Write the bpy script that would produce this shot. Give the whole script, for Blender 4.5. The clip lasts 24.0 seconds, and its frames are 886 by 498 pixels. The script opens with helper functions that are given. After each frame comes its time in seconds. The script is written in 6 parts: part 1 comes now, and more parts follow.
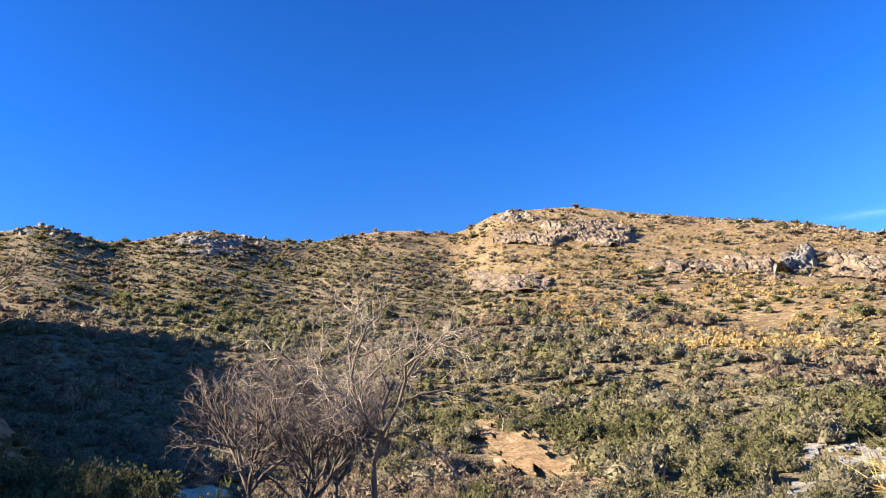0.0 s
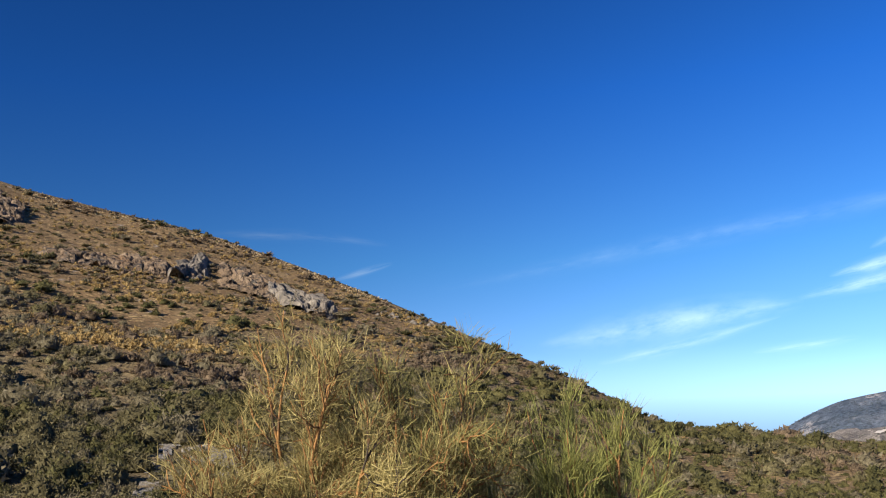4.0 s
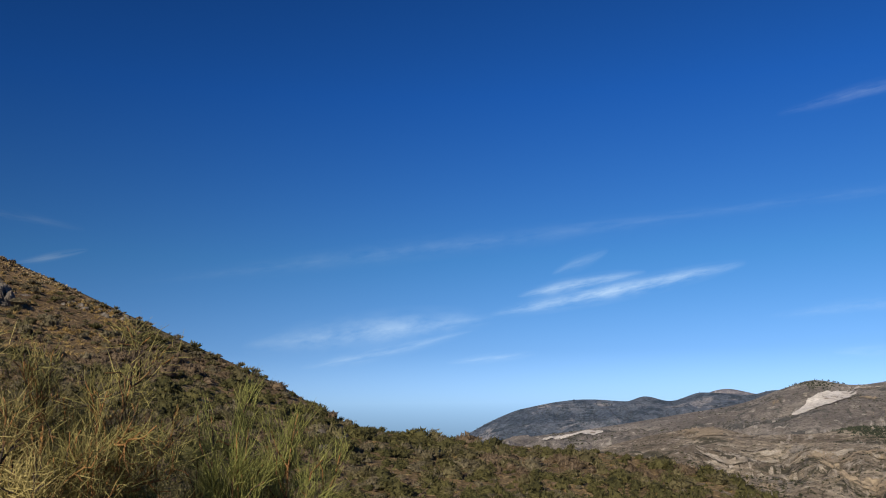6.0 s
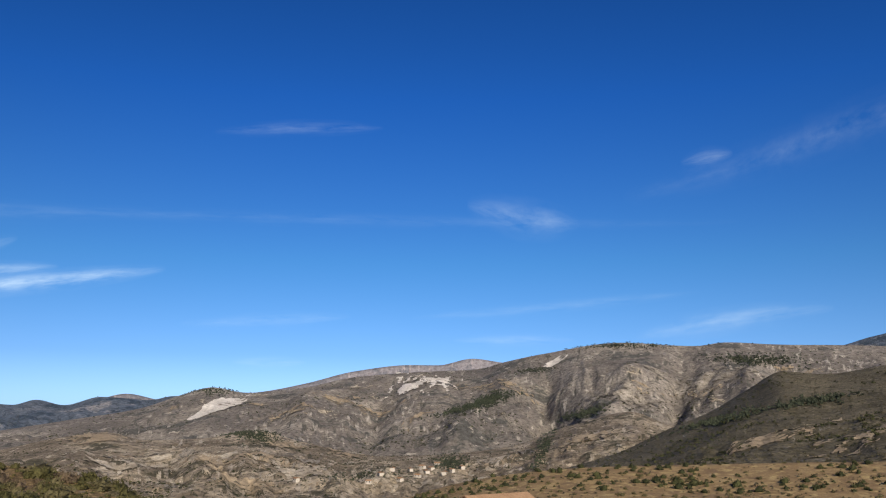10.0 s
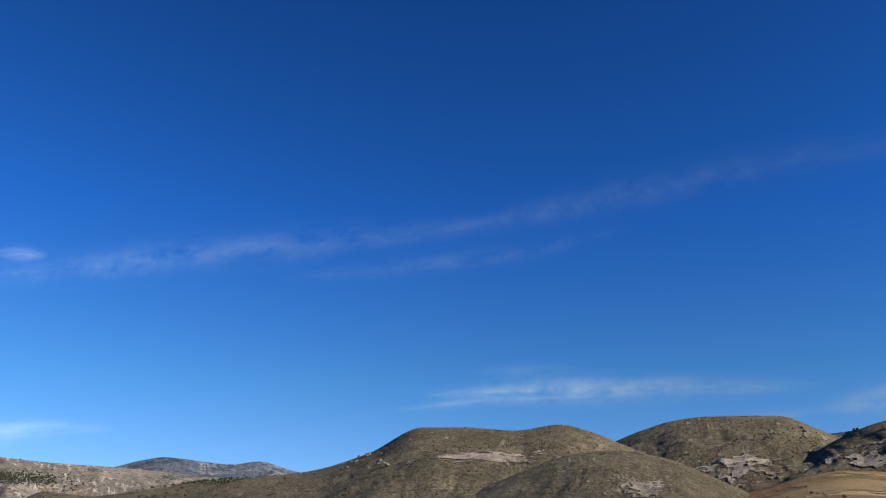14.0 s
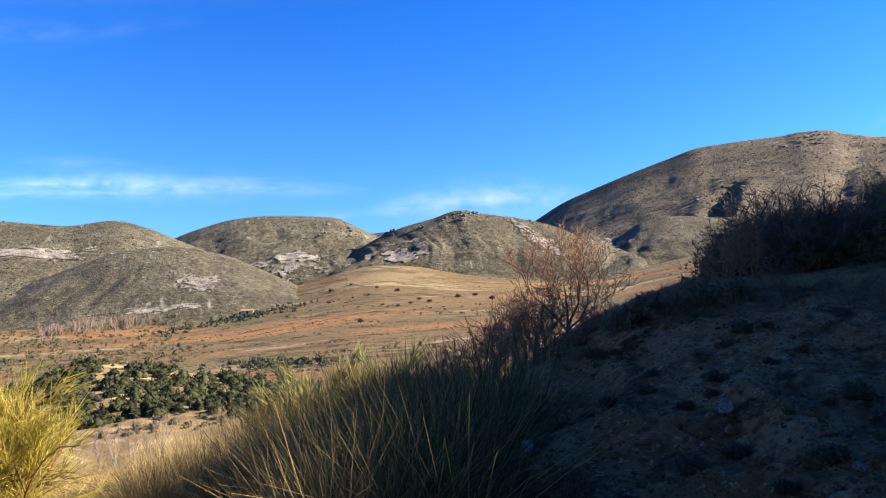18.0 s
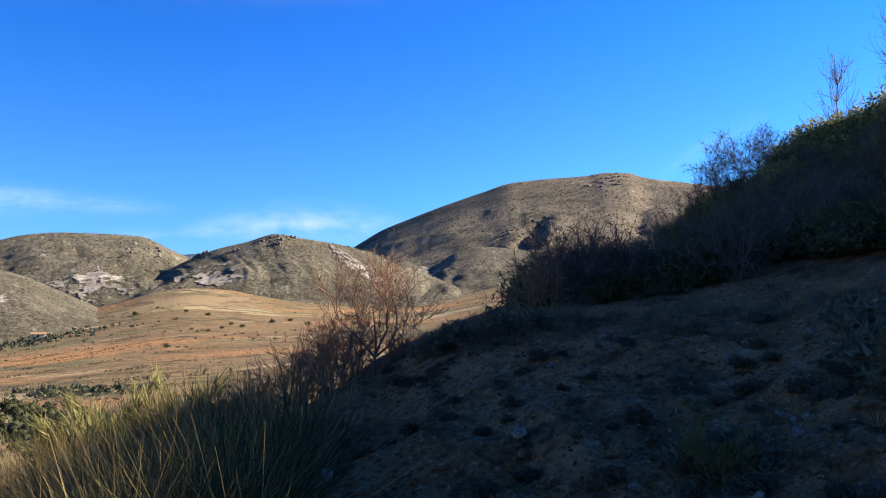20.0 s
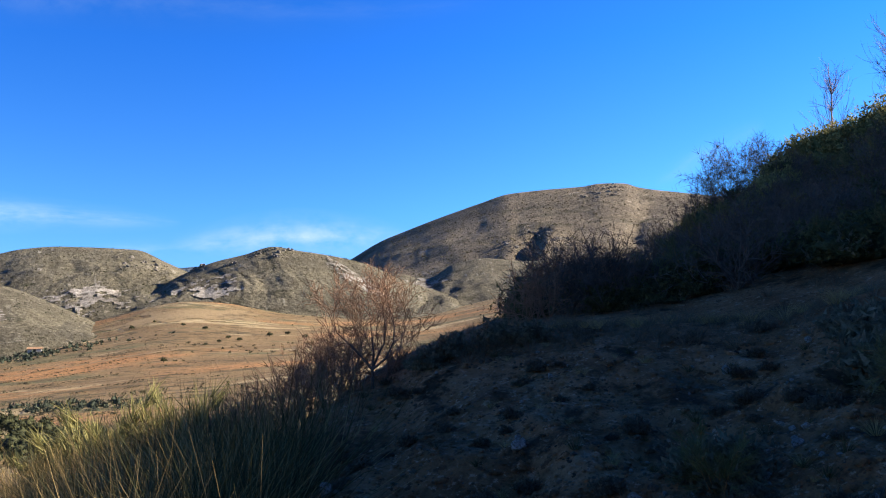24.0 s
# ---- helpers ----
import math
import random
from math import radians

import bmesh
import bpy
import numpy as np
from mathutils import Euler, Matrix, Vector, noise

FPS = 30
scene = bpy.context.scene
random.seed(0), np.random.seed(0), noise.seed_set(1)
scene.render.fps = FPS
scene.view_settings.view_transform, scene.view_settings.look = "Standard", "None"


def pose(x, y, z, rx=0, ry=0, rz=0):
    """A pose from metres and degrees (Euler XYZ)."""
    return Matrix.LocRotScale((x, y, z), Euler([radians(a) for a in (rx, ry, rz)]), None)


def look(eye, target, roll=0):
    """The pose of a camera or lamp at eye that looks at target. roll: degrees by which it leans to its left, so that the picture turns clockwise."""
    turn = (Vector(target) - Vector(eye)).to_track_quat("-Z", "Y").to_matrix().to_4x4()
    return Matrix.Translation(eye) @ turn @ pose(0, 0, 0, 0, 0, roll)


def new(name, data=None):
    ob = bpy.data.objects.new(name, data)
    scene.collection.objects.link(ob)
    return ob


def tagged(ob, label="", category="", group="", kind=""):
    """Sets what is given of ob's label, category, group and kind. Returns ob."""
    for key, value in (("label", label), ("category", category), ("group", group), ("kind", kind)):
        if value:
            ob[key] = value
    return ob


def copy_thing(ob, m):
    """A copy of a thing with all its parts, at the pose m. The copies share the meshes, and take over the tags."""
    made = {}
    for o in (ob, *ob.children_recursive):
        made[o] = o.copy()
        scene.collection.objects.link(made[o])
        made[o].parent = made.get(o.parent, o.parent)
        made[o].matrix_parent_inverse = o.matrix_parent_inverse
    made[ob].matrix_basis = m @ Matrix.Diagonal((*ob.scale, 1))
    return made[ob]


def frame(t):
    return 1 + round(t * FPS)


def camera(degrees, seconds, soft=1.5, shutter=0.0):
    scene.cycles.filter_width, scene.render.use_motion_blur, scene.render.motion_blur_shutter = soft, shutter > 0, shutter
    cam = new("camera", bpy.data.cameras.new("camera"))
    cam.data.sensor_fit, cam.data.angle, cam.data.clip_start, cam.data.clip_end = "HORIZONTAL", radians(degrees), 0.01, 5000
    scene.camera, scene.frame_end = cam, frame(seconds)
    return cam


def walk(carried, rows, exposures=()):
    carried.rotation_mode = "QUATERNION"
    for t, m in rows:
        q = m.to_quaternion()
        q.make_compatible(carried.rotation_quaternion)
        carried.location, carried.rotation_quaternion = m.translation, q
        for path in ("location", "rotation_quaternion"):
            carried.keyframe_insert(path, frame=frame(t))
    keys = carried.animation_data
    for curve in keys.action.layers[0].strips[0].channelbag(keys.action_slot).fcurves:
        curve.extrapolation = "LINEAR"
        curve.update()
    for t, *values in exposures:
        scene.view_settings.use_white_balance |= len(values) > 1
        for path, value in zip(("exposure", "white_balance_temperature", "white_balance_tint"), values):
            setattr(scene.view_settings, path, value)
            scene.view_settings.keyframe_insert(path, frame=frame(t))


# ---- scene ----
# ---- camera: a phone held out in front of somebody turning on the spot ----
EYE = 1.6
ARM = 0.45
cam = camera(56.69, 24.0, soft=1.1)
TURN = [  # seconds, yaw, pitch, roll
    (0, 0.00, 12.87, -3.67), (0.5, -5.24, 12.45, -3.16), (1, -11.15, 12.13, -2.99),
    (1.5, -15.07, 11.69, -3.13), (3.5, -34.77, 11.35, -2.19), (4, -40.75, 10.80, -1.98),
    (4.5, -45.86, 10.41, -1.60), (5, -51.29, 10.45, -1.17), (5.5, -55.66, 10.68, -0.85),
    (6, -60.90, 10.61, -0.56), (6.5, -65.45, 10.28, -0.25), (7, -71.15, 9.81, 0.78),
    (7.5, -76.58, 9.88, 1.15), (8, -83.44, 10.39, 1.59), (8.5, -87.72, 10.32, 1.47),
    (9, -92.43, 10.35, 1.22), (9.5, -96.41, 10.77, 0.73), (11.5, -112.67, 12.28, 0.52),
    (12, -117.06, 14.35, 1.01), (12.5, -122.89, 16.65, 1.40), (13, -131.52, 18.33, 1.44),
    (13.5, -140.10, 19.50, 1.04), (14, -147.35, 19.26, 0.61), (14.5, -154.72, 19.46, -0.23),
    (15, -160.35, 17.51, -0.71), (15.5, -165.01, 15.08, -1.41), (16, -169.47, 11.67, -2.28),
    (16.5, -172.65, 10.03, -2.58), (17, -175.78, 7.43, -2.49), (17.5, -177.22, 5.94, -2.34),
    (18, -177.28, 5.01, -1.94), (18.5, -179.40, 5.51, -1.81), (19, -184.30, 6.30, -1.65),
    (19.5, -187.41, 6.34, -1.52), (21.5, -194.99, 7.04, -1.53), (22, -194.30, 6.41, -1.98),
    (22.5, -193.33, 6.46, -2.06), (23, -193.11, 7.14, -1.58), (23.5, -192.92, 7.63, -1.51),
    (24, -190.25, 7.27, -1.90),
]


def gaze(yaw, pitch, roll):
    a, p = radians(yaw), radians(pitch)
    eye = Vector((-math.sin(a) * ARM, math.cos(a) * ARM, EYE))
    ahead = Vector((-math.sin(a) * math.cos(p), math.cos(a) * math.cos(p), math.sin(p)))
    return look(eye, eye + 10 * ahead, roll)


walk(cam, [(t, gaze(*r)) for t, *r in TURN],
     exposures=[(0, 2.5), (1.5, 2.35), (3.5, 1.4), (4, 1.02), (5, 0.56), (6, 0.24), (7, -0.05), (7.6, 0.2), (8, 0.25), (9.5, 0.3), (12, 0.44), (14, 0.74), (15.2, 1.0), (16.5, 1.5), (17, 1.58), (18, 1.85), (24, 1.8)])

# ---- light: low winter sun behind the near hill ----
SUN_BEARING, SUN_HEIGHT = 262.0, 24.0
world = bpy.data.worlds.new("world")
scene.world = world
world.use_nodes = True
wn = world.node_tree.nodes
sky = wn.new("ShaderNodeTexSky")
sky.sky_type = "NISHITA"
sky.sun_disc = False
sky.sun_elevation = radians(SUN_HEIGHT)
sky.sun_rotation = radians(SUN_BEARING)
sky.altitude = 1500
sky.air_density, sky.dust_density, sky.ozone_density = 1.0, 0.2, 4.0
wn["Background"].inputs["Strength"].default_value = 0.175
# the clear, deeply blue mountain sky: each colour deepened by itself
split = wn.new("ShaderNodeSeparateColor")
join = wn.new("ShaderNodeCombineColor")
world.node_tree.links.new(sky.outputs["Color"], split.inputs[0])
for channel, (depth, gain) in enumerate(((1.6, 0.2), (1.52, 0.47), (1.45, 1.0))):
    power, times = wn.new("ShaderNodeMath"), wn.new("ShaderNodeMath")
    power.operation, times.operation = "POWER", "MULTIPLY"
    power.inputs[1].default_value, times.inputs[1].default_value = depth, gain
    world.node_tree.links.new(split.outputs[channel], power.inputs[0])
    world.node_tree.links.new(power.outputs[0], times.inputs[0])
    world.node_tree.links.new(times.outputs[0], join.inputs[channel])
# the hue goes from pale blue over the horizon to deep blue overhead, at the sky model's brightness
grey, geo, sep = wn.new("ShaderNodeRGBToBW"), wn.new("ShaderNodeTexCoord"), wn.new("ShaderNodeSeparateXYZ")
hue, paint = wn.new("ShaderNodeValToRGB"), wn.new("ShaderNodeMix")
world.node_tree.links.new(join.outputs[0], grey.inputs[0])
world.node_tree.links.new(geo.outputs["Generated"], sep.inputs[0])
world.node_tree.links.new(sep.outputs["Z"], hue.inputs["Fac"])
while len(hue.color_ramp.elements) < 6:
    hue.color_ramp.elements.new(0.5)
for k, (at, rg, bg, lift) in enumerate(((0.0, 0.60, 1.5, 0.97), (0.06, 0.44, 1.95, 0.82), (0.17, 0.26, 2.45, 0.96), (0.36, 0.13, 4.1, 1.06), (0.62, 0.12, 4.5, 1.06), (1.0, 0.34, 2.3, 0.92))):
    lum = 0.2126 * rg + 0.7152 + 0.0722 * bg
    hue.color_ramp.elements[k].position = at
    hue.color_ramp.elements[k].color = (lift * rg / lum / 4, lift / lum / 4, lift * bg / lum / 4, 1)
paint.data_type, paint.blend_type = "RGBA", "MULTIPLY"
paint.inputs["Factor"].default_value = 1.0
world.node_tree.links.new(hue.outputs["Color"], paint.inputs[6])
world.node_tree.links.new(grey.outputs[0], paint.inputs[7])
# and grows a little brighter towards the far end of the valley
lean, swell, final = wn.new("ShaderNodeVectorMath"), wn.new("ShaderNodeMath"), wn.new("ShaderNodeMix")
lean.operation, swell.operation = "DOT_PRODUCT", "MULTIPLY_ADD"
lean.inputs[1].default_value = (math.sin(radians(165)), math.cos(radians(165)), 0)
swell.inputs[1].default_value, swell.inputs[2].default_value = 0.28, 1.0
final.data_type, final.blend_type = "RGBA", "MULTIPLY"
final.inputs["Factor"].default_value = 1.0
world.node_tree.links.new(geo.outputs["Generated"], lean.inputs[0])
world.node_tree.links.new(lean.outputs["Value"], swell.inputs[0])
world.node_tree.links.new(paint.outputs[2], final.inputs[6])
world.node_tree.links.new(swell.outputs[0], final.inputs[7])
world.node_tree.links.new(final.outputs[2], wn["Background"].inputs["Color"])
sun = new("sun", bpy.data.lights.new("sun", "SUN"))
sun.data.energy = 5.0
sun.data.angle = radians(0.6)
sun.data.color = (1.0, 0.86, 0.68)
sb, sh = radians(SUN_BEARING), radians(SUN_HEIGHT)
sun.matrix_world = look((math.sin(sb) * 300, math.cos(sb) * 300, 300 * math.tan(sh)), (0, 0, 0))


# ---- materials ----
def nodes_of(name):
    m = bpy.data.materials.new(name)
    m.use_nodes = True
    return m, m.node_tree.nodes, m.node_tree.links, m.node_tree.nodes["Principled BSDF"]


def noise_node(n, l, src, scale, detail=5.0, rough=0.6, stretch=None):
    t = n.new("ShaderNodeTexNoise")
    t.inputs["Scale"].default_value = scale
    t.inputs["Detail"].default_value = detail
    t.inputs["Roughness"].default_value = rough
    if stretch:
        mp = n.new("ShaderNodeMapping")
        mp.inputs["Scale"].default_value = stretch
        l.new(src, mp.inputs["Vector"])
        src = mp.outputs["Vector"]
    l.new(src, t.inputs["Vector"])
    return t.outputs["Fac"]


def ramp_node(n, l, fac, stops):
    r = n.new("ShaderNodeValToRGB")
    e = r.color_ramp.elements
    while len(e) < len(stops):
        e.new(0.5)
    for k, (p, c) in enumerate(stops):
        e[k].position, e[k].color = p, (*c, 1) if len(c) == 3 else (c[0], c[0], c[0], 1)
    l.new(fac, r.inputs["Fac"])
    return r.outputs["Color"]


def mix_node(n, l, fac, a, b):
    m = n.new("ShaderNodeMix")
    m.data_type = "RGBA"
    l.new(fac, m.inputs["Factor"])
    for sock, v in ((m.inputs[6], a), (m.inputs[7], b)):
        if isinstance(v, tuple):
            sock.default_value = (*v, 1)
        else:
            l.new(v, sock)
    return m.outputs[2]


def earth(name, base, spots, size, bump=0.4, grain=4.0, stretch=None, zone=None, rills=(), contrast=0.24):
    """Open ground: base is a ramp of colours over a broad noise; spots are (colour, scale, low, high) laid over it."""
    m, n, l, b = nodes_of(name)
    src = n.new("ShaderNodeTexCoord").outputs["Object"]
    broad = noise_node(n, l, src, 1.0 / size, 6, 0.65, stretch)
    k = len(base)
    col = ramp_node(n, l, broad, [(0.32 + 0.36 * i / max(1, k - 1), c) for i, c in enumerate(base)])
    for c, scale, lo, hi in spots:
        f = noise_node(n, l, src, scale, 5, 0.68, stretch)
        col = mix_node(n, l, ramp_node(n, l, f, [(lo, (0, 0, 0)), (hi, (1, 1, 1))]), col, c)
    for c, size, lo, hi, spread_scale, floor in rills:  # streaks that run down the slope, in some parts of it
        down = n.new("ShaderNodeUVMap").outputs["UV"]
        f = ramp_node(n, l, noise_node(n, l, down, 1.0, 5, 0.62, (1 / size, 0.16 / size, 1)), [(lo, (0, 0, 0)), (hi, (1, 1, 1))])
        where = ramp_node(n, l, noise_node(n, l, src, spread_scale, 4, 0.6), [(floor, (0, 0, 0)), (floor + 0.07, (1, 1, 1))])
        both = n.new("ShaderNodeMath")
        both.operation = "MULTIPLY"
        l.new(f, both.inputs[0])
        l.new(where, both.inputs[1])
        col = mix_node(n, l, both.outputs[0], col, c)
    if zone:  # another ground cover where the mesh's attribute says so
        at = n.new("ShaderNodeAttribute")
        at.attribute_name = zone[0]
        other = ramp_node(n, l, broad, [(0.3, zone[1]), (0.7, zone[2])])
        col = mix_node(n, l, at.outputs["Fac"], col, other)
    fine = noise_node(n, l, src, grain, 6, 0.7)
    shade = ramp_node(n, l, fine, [(0.34, (1 - contrast,) * 3), (0.66, (1 + contrast,) * 3)])
    mul = n.new("ShaderNodeMix")
    mul.data_type, mul.blend_type = "RGBA", "MULTIPLY"
    mul.inputs["Factor"].default_value = 1.0
    l.new(col, mul.inputs[6])
    l.new(shade, mul.inputs[7])
    l.new(mul.outputs[2], b.inputs["Base Color"])
    b.inputs["Roughness"].default_value = 0.95
    b.inputs["Specular IOR Level"].default_value = 0.15
    bp = n.new("ShaderNodeBump")
    bp.inputs["Strength"].default_value = bump
    bp.inputs["Distance"].default_value = 1.0 / grain
    l.new(fine, bp.inputs["Height"])
    l.new(bp.outputs["Normal"], b.inputs["Normal"])
    return m


def leafy(name, dark, light, trans=0.25, rough=0.8, scale=3.0, mottle=0.0):
    """Leaves, twigs and blades: colour varies from piece to piece and over the plant."""
    m, n, l, b = nodes_of(name)
    g = n.new("ShaderNodeNewGeometry")
    src = n.new("ShaderNodeTexCoord").outputs["Object"]
    f = noise_node(n, l, src, scale, 3)
    add = n.new("ShaderNodeMath")
    add.operation = "MULTIPLY_ADD"
    add.inputs[1].default_value = 0.4
    l.new(g.outputs["Random Per Island"], add.inputs[0])
    half = n.new("ShaderNodeMath")
    half.operation = "MULTIPLY"
    half.inputs[1].default_value = 0.65
    l.new(f, half.inputs[0])
    l.new(half.outputs[0], add.inputs[2])
    col = ramp_node(n, l, add.outputs[0], [(0.28, dark), (0.78, light)])
    if mottle:
        fine = noise_node(n, l, src, mottle, 4, 0.7)
        mul = n.new("ShaderNodeMix")
        mul.data_type, mul.blend_type = "RGBA", "MULTIPLY"
        mul.inputs["Factor"].default_value = 1.0
        l.new(col, mul.inputs[6])
        l.new(ramp_node(n, l, fine, [(0.34, (0.55, 0.55, 0.55)), (0.66, (1.35, 1.35, 1.35))]), mul.inputs[7])
        col = mul.outputs[2]
        bp = n.new("ShaderNodeBump")
        bp.inputs["Strength"].default_value = 0.9
        bp.inputs["Distance"].default_value = 0.6 / mottle
        l.new(fine, bp.inputs["Height"])
        l.new(bp.outputs["Normal"], b.inputs["Normal"])
    l.new(col, b.inputs["Base Color"])
    b.inputs["Roughness"].default_value = rough
    b.inputs["Specular IOR Level"].default_value = 0.2
    if trans:
        t = n.new("ShaderNodeBsdfTranslucent")
        l.new(col, t.inputs["Color"])
        mx = n.new("ShaderNodeMixShader")
        mx.inputs[0].default_value = trans
        l.new(b.outputs[0], mx.inputs[1])
        l.new(t.outputs[0], mx.inputs[2])
        l.new(mx.outputs[0], n["Material Output"].inputs["Surface"])
    return m


M_GROUND = earth("dry_ground", [(0.16, 0.11, 0.065), (0.24, 0.17, 0.09), (0.33, 0.25, 0.13)], [((0.42, 0.33, 0.16), 0.35, 0.52, 0.66)], 6, 0.5, 5)
M_HILL = earth("hill_soil", [(0.125, 0.083, 0.045), (0.195, 0.132, 0.069), (0.255, 0.181, 0.097)], [((0.33, 0.25, 0.135), 0.25, 0.55, 0.68), ((0.11, 0.08, 0.042), 0.5, 0.52, 0.62), ((0.35, 0.26, 0.13), 1.3, 0.56, 0.64), ((0.085, 0.065, 0.034), 1.7, 0.55, 0.62), ((0.3, 0.27, 0.23), 0.3, 0.62, 0.7)], 14, 0.9, 2.6, zone=("litter", (0.10, 0.08, 0.045), (0.22, 0.175, 0.10)), contrast=0.4)
M_FIELD = earth("orange_field_soil", [(0.145, 0.098, 0.05), (0.22, 0.15, 0.075), (0.30, 0.21, 0.108)], [((0.13, 0.12, 0.06), 0.02, 0.53, 0.6), ((0.085, 0.07, 0.037), 0.1, 0.55, 0.61), ((0.35, 0.185, 0.078), 0.012, 0.52, 0.6), ((0.38, 0.30, 0.17), 0.03, 0.57, 0.63), ((0.07, 0.055, 0.03), 0.3, 0.57, 0.62), ((0.10, 0.075, 0.04), 0.9, 0.55, 0.62)], 50, 0.9, 1.2, (0.4, 1, 1), contrast=0.4)
M_DOME = earth("marl_slope", [(0.088, 0.08, 0.056), (0.13, 0.116, 0.08), (0.18, 0.16, 0.112)], [((0.27, 0.25, 0.205), 0.03, 0.61, 0.69), ((0.066, 0.062, 0.04), 0.06, 0.55, 0.64), ((0.25, 0.22, 0.165), 0.16, 0.6, 0.66), ((0.06, 0.056, 0.036), 0.3, 0.57, 0.63)], 60, 1.0, 0.35, rills=[((0.33, 0.31, 0.265), 8.0, 0.58, 0.7, 0.012, 0.52), ((0.075, 0.07, 0.045), 10.0, 0.55, 0.66, 0.02, 0.46)], contrast=0.38)
M_MOUNT = earth("scrub_mountain", [(0.12, 0.10, 0.072), (0.16, 0.132, 0.094), (0.205, 0.17, 0.122)], [((0.085, 0.078, 0.053), 0.014, 0.53, 0.63), ((0.28, 0.245, 0.20), 0.025, 0.62, 0.68), ((0.085, 0.075, 0.05), 0.12, 0.56, 0.63)], 160, 1.0, 0.15, rills=[((0.24, 0.205, 0.155), 18.0, 0.58, 0.7, 0.006, 0.52), ((0.09, 0.08, 0.055), 20.0, 0.56, 0.68, 0.006, 0.48)], contrast=0.36)
M_RANGE = earth("range_slope", [(0.145, 0.122, 0.093), (0.245, 0.205, 0.155), (0.39, 0.335, 0.255)], [((0.45, 0.39, 0.30), 0.012, 0.53, 0.59), ((0.105, 0.098, 0.07), 0.013, 0.55, 0.61), ((0.5, 0.44, 0.36), 0.05, 0.59, 0.63), ((0.085, 0.08, 0.055), 0.16, 0.56, 0.61)], 150, 1.0, 0.12, rills=[((0.47, 0.42, 0.345), 10.0, 0.55, 0.62, 0.006, 0.5), ((0.10, 0.09, 0.062), 12.0, 0.56, 0.63, 0.009, 0.48)], contrast=0.4)
# haze of distance is painted into the next three: greyer, then bluer
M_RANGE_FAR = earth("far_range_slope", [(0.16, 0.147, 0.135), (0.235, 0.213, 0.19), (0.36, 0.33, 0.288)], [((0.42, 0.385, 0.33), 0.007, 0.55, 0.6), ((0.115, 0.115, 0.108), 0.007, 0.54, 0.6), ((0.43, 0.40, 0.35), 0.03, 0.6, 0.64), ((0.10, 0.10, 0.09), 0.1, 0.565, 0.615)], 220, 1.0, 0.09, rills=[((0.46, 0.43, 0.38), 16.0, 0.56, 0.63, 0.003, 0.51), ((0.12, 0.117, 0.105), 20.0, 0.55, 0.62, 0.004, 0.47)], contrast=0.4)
M_BLUE = earth("distant_haze_scrub", [(0.085, 0.115, 0.165), (0.125, 0.155, 0.205), (0.205, 0.225, 0.26)], [((0.30, 0.30, 0.315), 0.005, 0.56, 0.62), ((0.055, 0.08, 0.115), 0.008, 0.53, 0.59), ((0.06, 0.084, 0.115), 0.03, 0.55, 0.61)], 300, 1.0, 0.05, rills=[((0.28, 0.28, 0.295), 22.0, 0.56, 0.65, 0.003, 0.48), ((0.06, 0.084, 0.12), 22.0, 0.54, 0.64, 0.003, 0.42)], contrast=0.4)
M_PINK = earth("bare_hazy_summit", [(0.19, 0.19, 0.215), (0.26, 0.245, 0.26)], [((0.15, 0.155, 0.18), 0.01, 0.52, 0.6)], 300, 0.7, 0.06, rills=[((0.36, 0.33, 0.33), 24.0, 0.55, 0.63, 0.003, 0.46)], contrast=0.35)
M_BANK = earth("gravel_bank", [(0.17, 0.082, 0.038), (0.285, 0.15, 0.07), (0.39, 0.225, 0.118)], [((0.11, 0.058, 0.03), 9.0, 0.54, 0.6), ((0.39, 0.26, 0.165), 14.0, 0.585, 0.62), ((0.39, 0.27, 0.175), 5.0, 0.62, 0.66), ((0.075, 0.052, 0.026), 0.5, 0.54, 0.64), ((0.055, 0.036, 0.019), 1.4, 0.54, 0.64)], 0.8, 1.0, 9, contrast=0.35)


# ---- shapes shared by the land ----
def hash2(ix, iy, seed):
    v = np.sin(ix * 127.1 + iy * 311.7 + seed * 74.7) * 43758.5453
    return v - np.floor(v)


def vnoise(x, y, seed=0):
    ix, iy = np.floor(x), np.floor(y)
    fx, fy = x - ix, y - iy
    ux, uy = fx * fx * (3 - 2 * fx), fy * fy * (3 - 2 * fy)
    a, b = hash2(ix, iy, seed), hash2(ix + 1, iy, seed)
    c, d = hash2(ix, iy + 1, seed), hash2(ix + 1, iy + 1, seed)
    return (a * (1 - ux) + b * ux) * (1 - uy) + (c * (1 - ux) + d * ux) * uy - 0.5


def fbm(x, y, octaves=5, seed=0, gain=0.5):
    out, amp = 0.0, 1.0
    for k in range(octaves):
        out = out + amp * vnoise(x * 2**k + 17 * k, y * 2**k - 9 * k, seed + k)
        amp *= gain
    return out


def ridged(x, y, octaves=4, seed=0):
    out, amp = 0.0, 1.0
    for k in range(octaves):
        out = out - amp * np.abs(vnoise(x * 2**k + 5 * k, y * 2**k + 3 * k, seed + k)) * 2
        amp *= 0.5
    return out + 0.6


